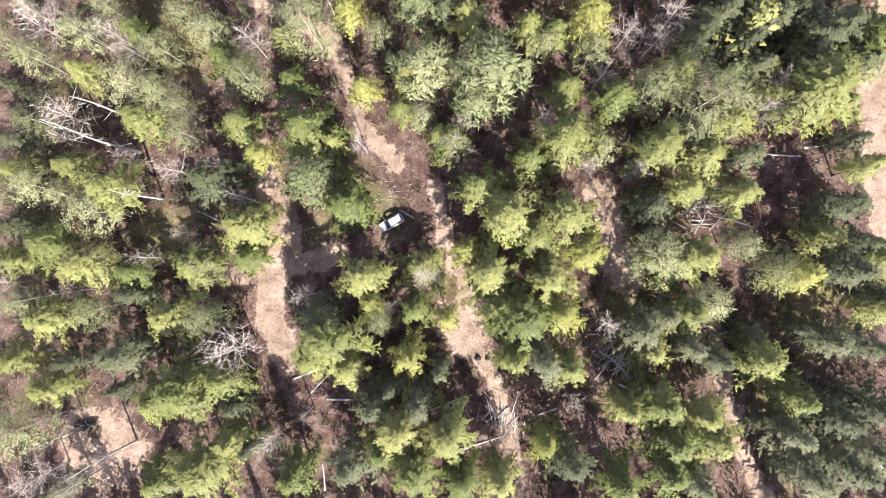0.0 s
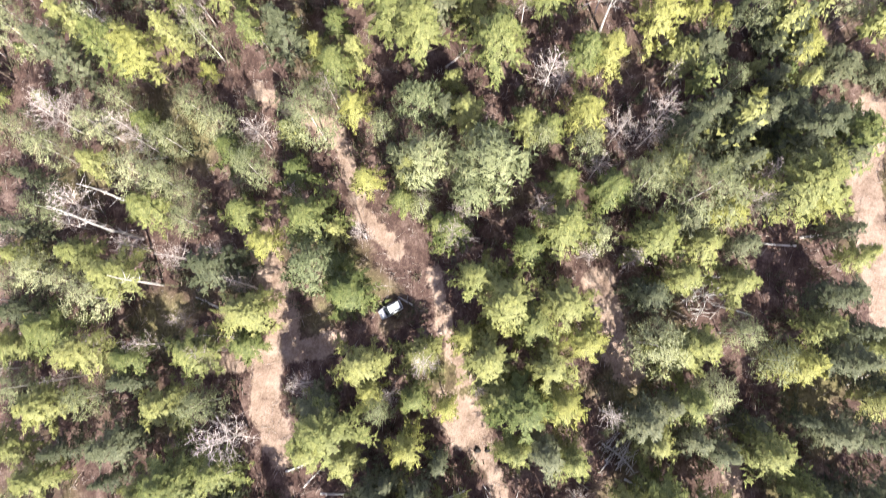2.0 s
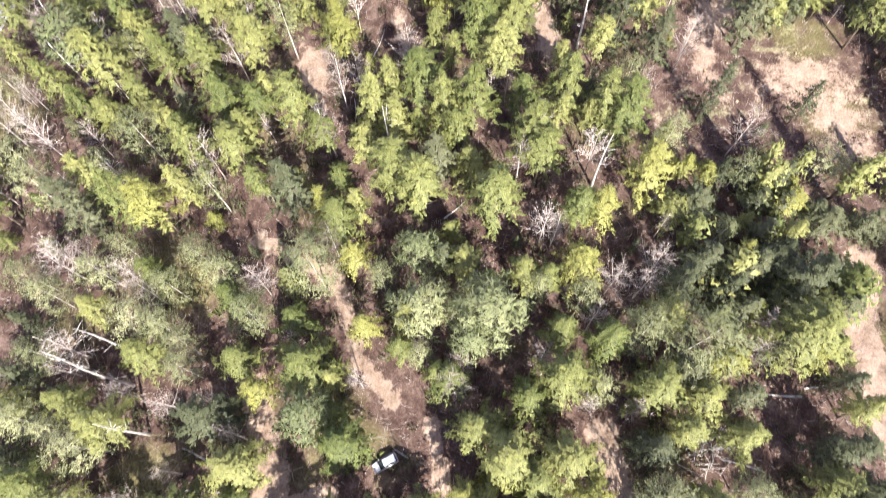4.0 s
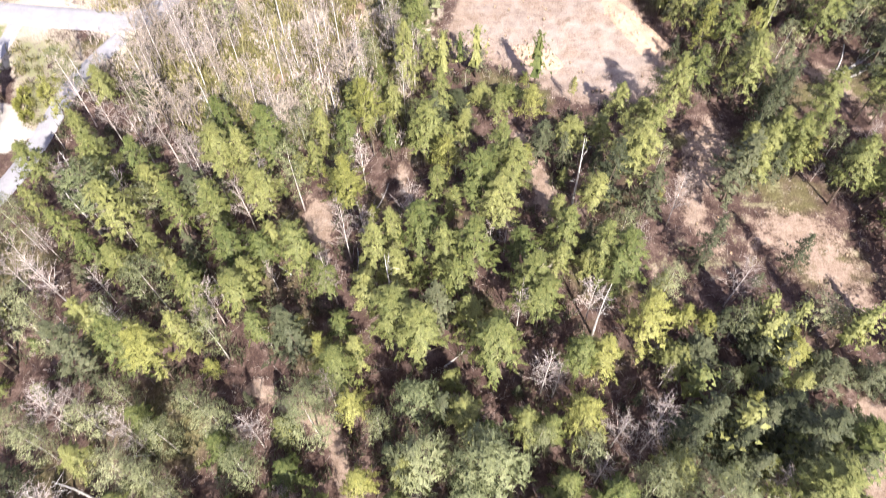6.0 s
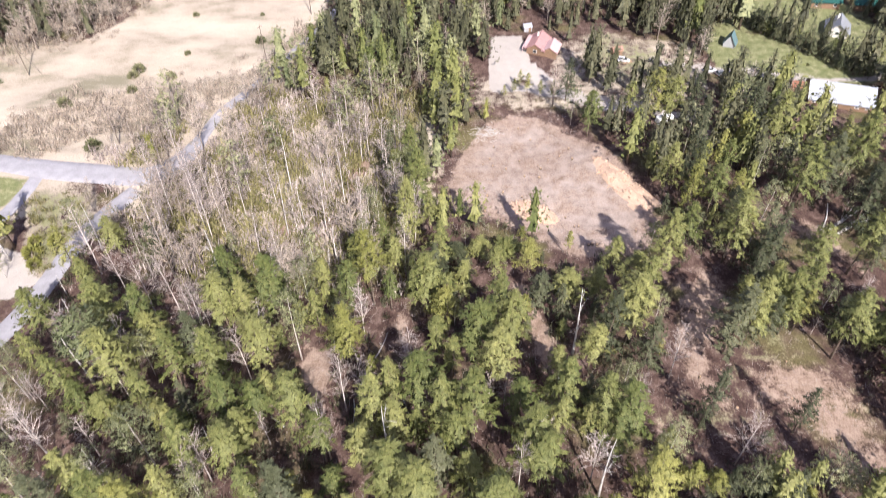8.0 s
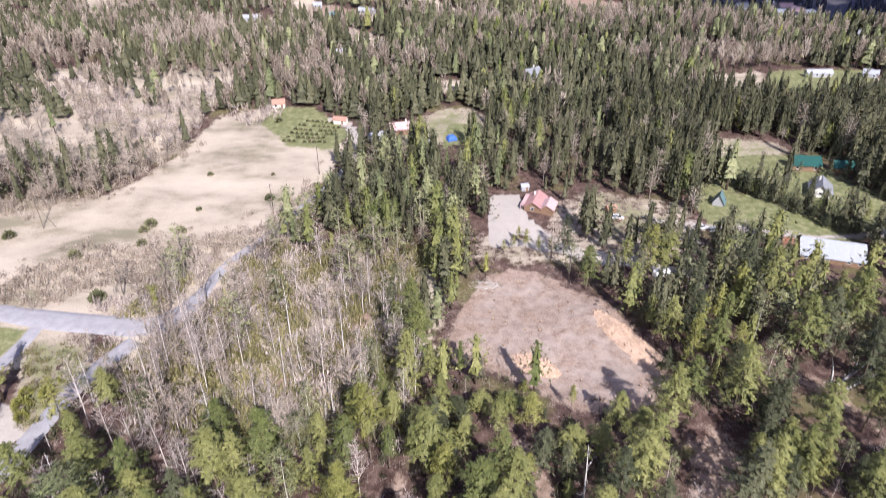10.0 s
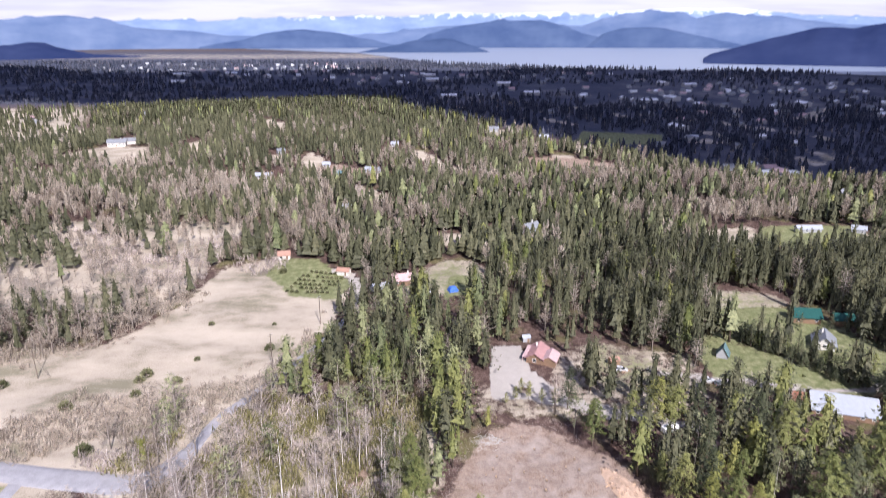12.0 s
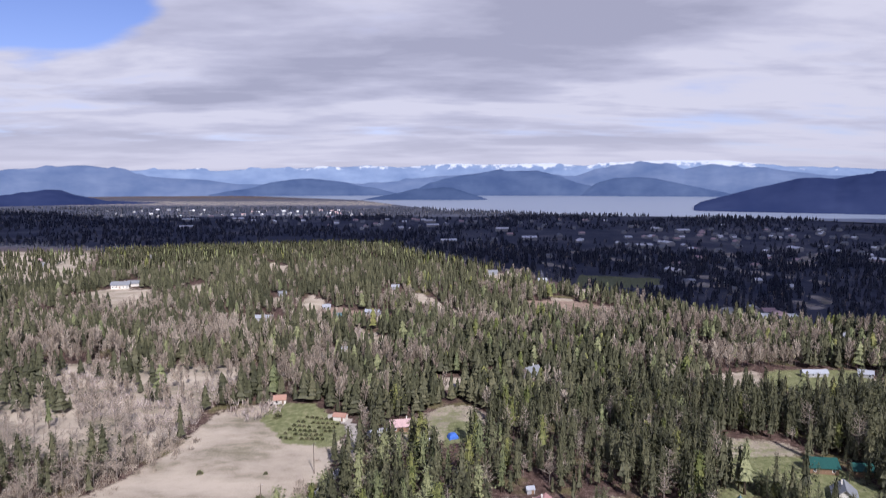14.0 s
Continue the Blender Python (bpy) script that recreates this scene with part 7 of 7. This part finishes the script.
def camper(x, y, turn):
    c = root_at("camper_trailer", x, y, turn, "white camper trailer beside the gravel drive", "trailer")
    ring_body([(-2.9, 0.9, 1.05, 0.9, 0.6, 1.4, 2.3), (-2.6, 1.05, 1.15, 1.0, 0.5, 1.6, 2.6), (2.4, 1.05, 1.15, 1.0, 0.5, 1.6, 2.6), (2.9, 0.9, 1.05, 0.85, 0.7, 1.4, 2.2)], WHITE_PAINT, "body", c)
    for s in (-1, 1):
        t = bmesh.new()
        bmesh.ops.create_cone(t, cap_ends=True, segments=16, radius1=0.35, radius2=0.35, depth=0.22, matrix=Matrix.Translation((0, s * 1.0, 0.35)) @ pose(0, 0, 0, 90))
        part("wheel", t, RUBBER, c)
        window_on(c, 0.4, s * 1.14, 1.3, 1.4, 0.6, "y-" if s < 0 else "y+")
    h = bmesh.new()
    box(h, 2.9, -0.05, 0.5, 4.0, 0.05, 0.6)
    part("hitch", h, CHROME, c)


camper(71.5, 181.5, 25)


# ---- poles ----
def utility_pole(x, y, h, turn, stay):
    root = root_at("utility_pole", x, y, turn, "weathered wooden utility pole at the straw field", "pole", "utility poles")
    part("post", bmesh_from(tube([(0, 0, -0.8), (0, 0, h * 0.5), (0.05, 0, h)], [0.19, 0.16, 0.12], 10)), POLE_WOOD, root)
    arm = bmesh.new()
    box(arm, -1.3, -0.06, h - 0.7, 1.3, 0.06, h - 0.55, 0.01)
    a = part("crossarm", arm, POLE_WOOD, root)
    for px in (-1.15, -0.5, 0.5, 1.15):
        part("insulator", bmesh_from(tube([(px, 0, h - 0.55), (px, 0, h - 0.42), (px, 0, h - 0.35)], [0.05, 0.06, 0.03], 8)), WHITE_PAINT, a, "white porcelain insulator")
    if stay:
        part("stay", bmesh_from(tube([(0, 0, h * 0.62), (stay, 0, 0)], [0.07, 0.07], 6)), POLE_WOOD, root, "slanting timber stay")


def bmesh_from(vf):
    bm = bmesh.new()
    vs = [bm.verts.new(p) for p in vf[0]]
    for f in vf[1]:
        try:
            bm.faces.new([vs[i] for i in f])
        except ValueError:
            pass
    return bm


utility_pole(-62.9, 218.8, 16, 62, 0)
utility_pole(-148.8, 216.5, 16, 5, 4.4)
utility_pole(-53, 262, 13, 68, 0)


# ---- what the loggers left ----
def lump(rng, s, flat=0.7):
    """An uneven stone or clod."""
    bm = bmesh.new()
    bmesh.ops.create_icosphere(bm, subdivisions=1, radius=s)
    for v in bm.verts:
        v.co *= rng.uniform(0.72, 1.2)
        v.co.z *= flat
    me = bpy.data.meshes.new("lump")
    bm.to_mesh(me)
    bm.free()
    return me


def heap(name, label, category, x, y, lx, ly, h, turn, mat, piece, n, size, seed):
    """A heap: a rough mound with its pieces lying on it."""
    rng = np.random.default_rng(seed)
    root = root_at(name, x, y, turn, label, category)
    bm = bmesh.new()
    bmesh.ops.create_grid(bm, x_segments=26, y_segments=18, size=1.0)

    def height(u, v):
        e = 1 - min(1, u * u + v * v)
        return h * e ** 0.7 * (0.75 + 0.5 * noise.noise(Vector((u * 2.6, v * 2.6, seed)))) - 0.35

    for v in bm.verts:
        u, w = v.co.x * 1.05, v.co.y * 1.05
        v.co = (u * lx, w * ly, height(u, w) + 0.10 * noise.noise(Vector((u * 9, w * 9, seed))))
    part("mound", bm, mat, root)
    shapes = [lump(rng, size) for _ in range(4)]
    for me in shapes:
        me.materials.append(mat)
    for i in range(n):
        a, r = rng.uniform(0, 6.283), math.sqrt(rng.random()) * 0.98
        u, w = r * math.cos(a), r * math.sin(a)
        o = new(piece, shapes[int(rng.integers(4))])
        o.parent = root
        o.location = (u * lx, w * ly, max(0.0, height(u, w)) + size * 0.15)
        o.rotation_euler = (rng.uniform(0, 6), rng.uniform(0, 6), rng.uniform(0, 6))
        k = rng.uniform(0.5, 1.6)
        o.scale = (k, k, k)
    return root


def log_piece(rng, length, r):
    s = np.linspace(0, 1, 5)
    P = np.stack([(s - 0.5) * length, 0.05 * length * np.sin(s * 2.5) * rng.normal(0, 0.5), 0 * s], 1)
    return tube(P, r * (1.1 - 0.45 * s), 7)


heap("earth_heap", "pale heap of dug earth and stones on the log landing", "heap", 24.8, 138.6, 7.4, 3.8, 1.7, -32, PALE_ROCK, "stone", 110, 0.42, 3)


def log_pile(name, label, x, y, lx, ly, turn, n, length, r, mat, seed):
    rng = np.random.default_rng(seed)
    root = root_at(name, x, y, turn, label, "logs")
    meshes = [mesh_np("log", *log_piece(rng, length, r), mat, True) for _ in range(4)]
    for i in range(n):
        u, v = rng.normal(0, 0.4), rng.normal(0, 0.4)
        o = new("log", meshes[i % 4])
        o.parent = root
        o.location = (u * lx, v * ly, r + rng.uniform(0, 0.8) * max(0, 1 - u * u - v * v))
        o.rotation_euler = (rng.uniform(0, 6), rng.normal(0, 0.12), rng.normal(0, 0.55))
        k = rng.uniform(0.45, 1.2)
        o.scale = (k, k * 0.9, k * 0.9)
    return root


heap("earth_bank", "low bank of raw orange earth along the log landing", "bank", 51.0, 150.5, 14.5, 4.2, 2.0, -64, PALE_ROCK, "stone", 90, 0.34, 8)
log_pile("split_log_pile", "scattered pile of orange split logs at the landing's edge", 49.6, 152.5, 4.0, 5.0, 12, 44, 2.6, 0.15, FRESH_WOOD, 31)
log_pile("slash_pile", "tangle of grey slash and poles under the trees", 43.5, 6.5, 5.5, 5.0, 20, 60, 4.0, 0.07, SILVER, 32)
log_pile("slash_pile", "tangle of grey slash and poles under the trees", 27.5, -20.5, 3.0, 5.0, 50, 40, 4.0, 0.07, SILVER, 33)
log_pile("slash_pile", "heap of grey slash beside the log landing", 14, 176, 6.5, 5.0, 0, 60, 3.2, 0.08, SILVER, 34)
log_pile("slash_pile", "tangle of grey slash and poles under the trees", 6.5, -31, 3.0, 6.0, 80, 40, 3.6, 0.07, SILVER, 35)
log_pile("slash_pile", "tangle of grey branches at a dug bank", 102, 129, 3.5, 3.0, 48, 26, 3.4, 0.06, GREY_BARK, 36)
log_pile("plank_stack", "stack of tan planks beside the barn", 151.5, 201.5, 1.5, 0.8, -18, 22, 5.0, 0.1, FRESH_WOOD, 39)
log_pile("burnt_brush_pile", "half burnt pile of dark stumps and logs on bare earth", -68.4, -30.3, 2.0, 1.8, 10, 34, 2.0, 0.15, CHAR, 41)
log_pile("root_pile", "pile of brown roots and broken trunks on bare earth", -67.6, -31.2, 2.2, 2.0, 60, 30, 2.2, 0.13, BARK, 42)
log_pile("firewood_pile", "small pile of tan boards on the dry lawn", 67.4, 220.2, 1.6, 1.0, 10, 18, 2.2, 0.1, FRESH_WOOD, 37)
# a dark flat patch on the lawn, filled in with dark log shapes
log_pile("scrap_pile", "dark patch on the lawn made of log shapes", 78.5, 213.5, 4.5, 1.6, -12, 46, 3.4, 0.16, CHAR, 38)


def fallen_log(ax, ay, bx, by, r, rng):
    L = math.hypot(bx - ax, by - ay)
    x, y = (ax + bx) / 2, (ay + by) / 2
    root = new("fallen_log", mesh_np("fallen_log", *join([log_piece(rng, L, r), *[tube([(L * u, 0, 0), (L * u + 0.3, rng.normal(0, 0.7), 0.5)], [0.04, 0.015], 4) for u in rng.uniform(-0.1, 0.48, 4)]]), SILVER, True))
    root.matrix_basis = pose(x, y, float(ground_z(x, y)) + r * 0.4, 0, 0, math.degrees(math.atan2(by - ay, bx - ax)))
    tagged(root, "pale barkless fallen log on the forest floor", "log", "fallen logs")


rng = np.random.default_rng(77)
for ax, ay, bx, by in ((-0.3, -36.3, 7.4, -34.1), (-24.7, -26.5, -20, -26.6), (-30.8, -22.7, -26.6, -21.3), (61.9, 16.1, 66, 16.5), (66.3, -19.1, 70, -21.3), (40.2, 10, 48.7, 9.2), (44.4, -17.2, 48.5, -16.5), (24.6, -19.1, 29.5, -24.3), (28, -25.2, 32.5, -27.4), (6, -30.8, 8.1, -28.8)):
    fallen_log(ax, ay, bx, by, 0.2, rng)
# long trunks thrown down across the dug strip
for ax, ay, bx, by in ((101.5, 128.4, 117.5, 139.6), (103.0, 126.8, 118.6, 138.0), (100.3, 127.9, 112.5, 138.8), (104.2, 127.5, 119.5, 135.0), (100.5, 129, 106.2, 140)):
    fallen_log(ax, ay, bx, by, 0.24, rng)
for _ in range(46):
    x, y, a, L = rng.uniform(-75, 75), rng.uniform(-44, 120), rng.uniform(0, 6.28), rng.uniform(3, 8)
    if float(open_ground(np.array([x]), np.array([y]))[0]) > 2.5:
        fallen_log(x, y, x + L * math.cos(a), y + L * math.sin(a), rng.uniform(0.1, 0.2), rng)


def stump(x, y, r, h, mat, rng, label):
    s = np.array([0, 0.25, 0.6, 1.0])
    V, F = tube(np.stack([0 * s, 0 * s, h * s - 0.1], 1), r * np.array([1.5, 1.15, 1.0, 0.95]), 10)
    V = V * (1 + 0.08 * rng.normal(0, 1, (len(V), 1)) * np.array([1, 1, 0]))
    root = root_at("tree_stump", x, y, rng.uniform(0, 360), label, "stump", "tree stumps")
    t = new("trunk_base", mesh_np("trunk_base", V, F, mat, True))
    t.parent = root
    top = new("cut_face", mesh_np("cut_face", *tube([(0, 0, h - 0.1), (0, 0, h - 0.06)], [r * 0.9, r * 0.88], 12), FRESH_WOOD if mat is not CHAR else CHAR))
    top.parent = root


stump(2.8, -19.9, 0.42, 0.45, CHAR, rng, "blackened stump on the loading place")
stump(4.6, -20.0, 0.36, 0.4, CHAR, rng, "blackened stump on the loading place")
for _ in range(46):
    x, y = rng.uniform(4, 56), rng.uniform(120, 184)
    if float(inside(np.array([x]), np.array([y]), PATCHES["log_landing"])[0]) > 1.0:
        stump(x, y, rng.uniform(0.2, 0.42), rng.uniform(0.25, 0.5), BARK, rng, "low cut stump on the cleared landing")
for _ in range(24):
    x, y = rng.uniform(48, 90), rng.uniform(58, 102)
    if max(float(inside(np.array([x]), np.array([y]), PATCHES[k])[0]) for k in ("bank", "bank_east")) > 0.5:
        stump(x, y, rng.uniform(0.15, 0.35), rng.uniform(0.2, 0.4), BARK, rng, "low cut stump on the bare bank")


def tarp(x, y, w, l, h, turn, mat, label):
    root = root_at("tarp_cover", x, y, turn, label, "tarpaulin")
    bm = bmesh.new()
    bmesh.ops.create_grid(bm, x_segments=14, y_segments=14, size=1.0)
    for v in bm.verts:
        u, q = v.co.x, v.co.y
        e = max(abs(u), abs(q))
        v.co = (u * w / 2, q * l / 2, h * (1 - e ** 4) + 0.12 * noise.noise(Vector((u * 4, q * 4, x))) + 0.05)
    part("sheet", bm, mat, root)


tarp(4.6, 299.5, 4.8, 4.0, 2.4, 20, BLUE_TARP, "bright blue tarpaulin over a stack beside the wood")
tarp(16, 309, 5.0, 4.0, 2.6, -10, GREY_TARP, "dark grey tarpaulin over a stack at the wood's edge")


# ---- orchard rows and single bushes ----
def bush_model():
    rng = np.random.default_rng(55)
    d = rng.normal(0, 1, (260, 3))
    d[:, 2] = np.abs(d[:, 2])
    d /= np.linalg.norm(d, axis=1, keepdims=True)
    b = d * rng.uniform(0.5, 0.95, (260, 1)) * np.array([1, 1, 1.25])
    w = np.cross(d, rng.normal(0, 1, (260, 3)))
    w /= np.linalg.norm(w, axis=1, keepdims=True)
    return mesh_np("leaves", *as_mesh(np.stack([b - w * 0.14, b + d * 0.42, b + w * 0.14], 1)), SHRUB), mesh_np("stem", *tube([(0, 0, -0.2), (0, 0, 1.0)], [0.06, 0.03], 5), BARK)


leaves, stem = bush_model()


golden = leaves.copy()
golden.materials[0] = FAR_LARCH


def bush(x, y, s, label, group, name="bush", foliage_mesh=None):
    root = root_at(name, x, y, (x * 37 + y * 11) % 360, label, "bush", group)
    for nm, me in (("leaves", foliage_mesh or leaves), ("stem", stem)):
        o = new(nm, me)
        o.parent = root
        o.scale = (s, s, s)


for r in range(6):
    for c in range(9):
        if (r * 9 + c) % 7 != 3:
            bush(-76 + c * 2.5 + r * 0.9, 300 + r * 5.4 - c * 0.3, 0.9 + 0.25 * ((r * 5 + c * 3) % 4) / 4, "small dark green bush in the orchard rows", "orchard bushes")
for x, y, s in ((-158, 210, 2.2), (-110.2, 213.6, 1.9), (-109.5, 218, 2.3), (-96.7, 213.5, 2.0), (-126.4, 194.2, 2.3), (-107.9, 170, 2.6), (-69.2, 238.7, 2.0), (-107.1, 203.5, 1.8), (-84, 327, 2.2), (-100, 262, 1.3), (-73, 262, 0.9), (-95, 230, 1.2)):
    bush(x, y, s, "dark green bush standing alone in the straw field", "field bushes")

for x, y, s in ((-106.5, 123.4, 2.4), (-102.3, 127.6, 2.0), (-104.5, 119.5, 1.8), (-108, 128, 1.6), (-101, 133, 1.2)):
    bush(x, y, s, "yellow-green spring bush on rough grass beside the lane", "lane bushes", foliage_mesh=golden)
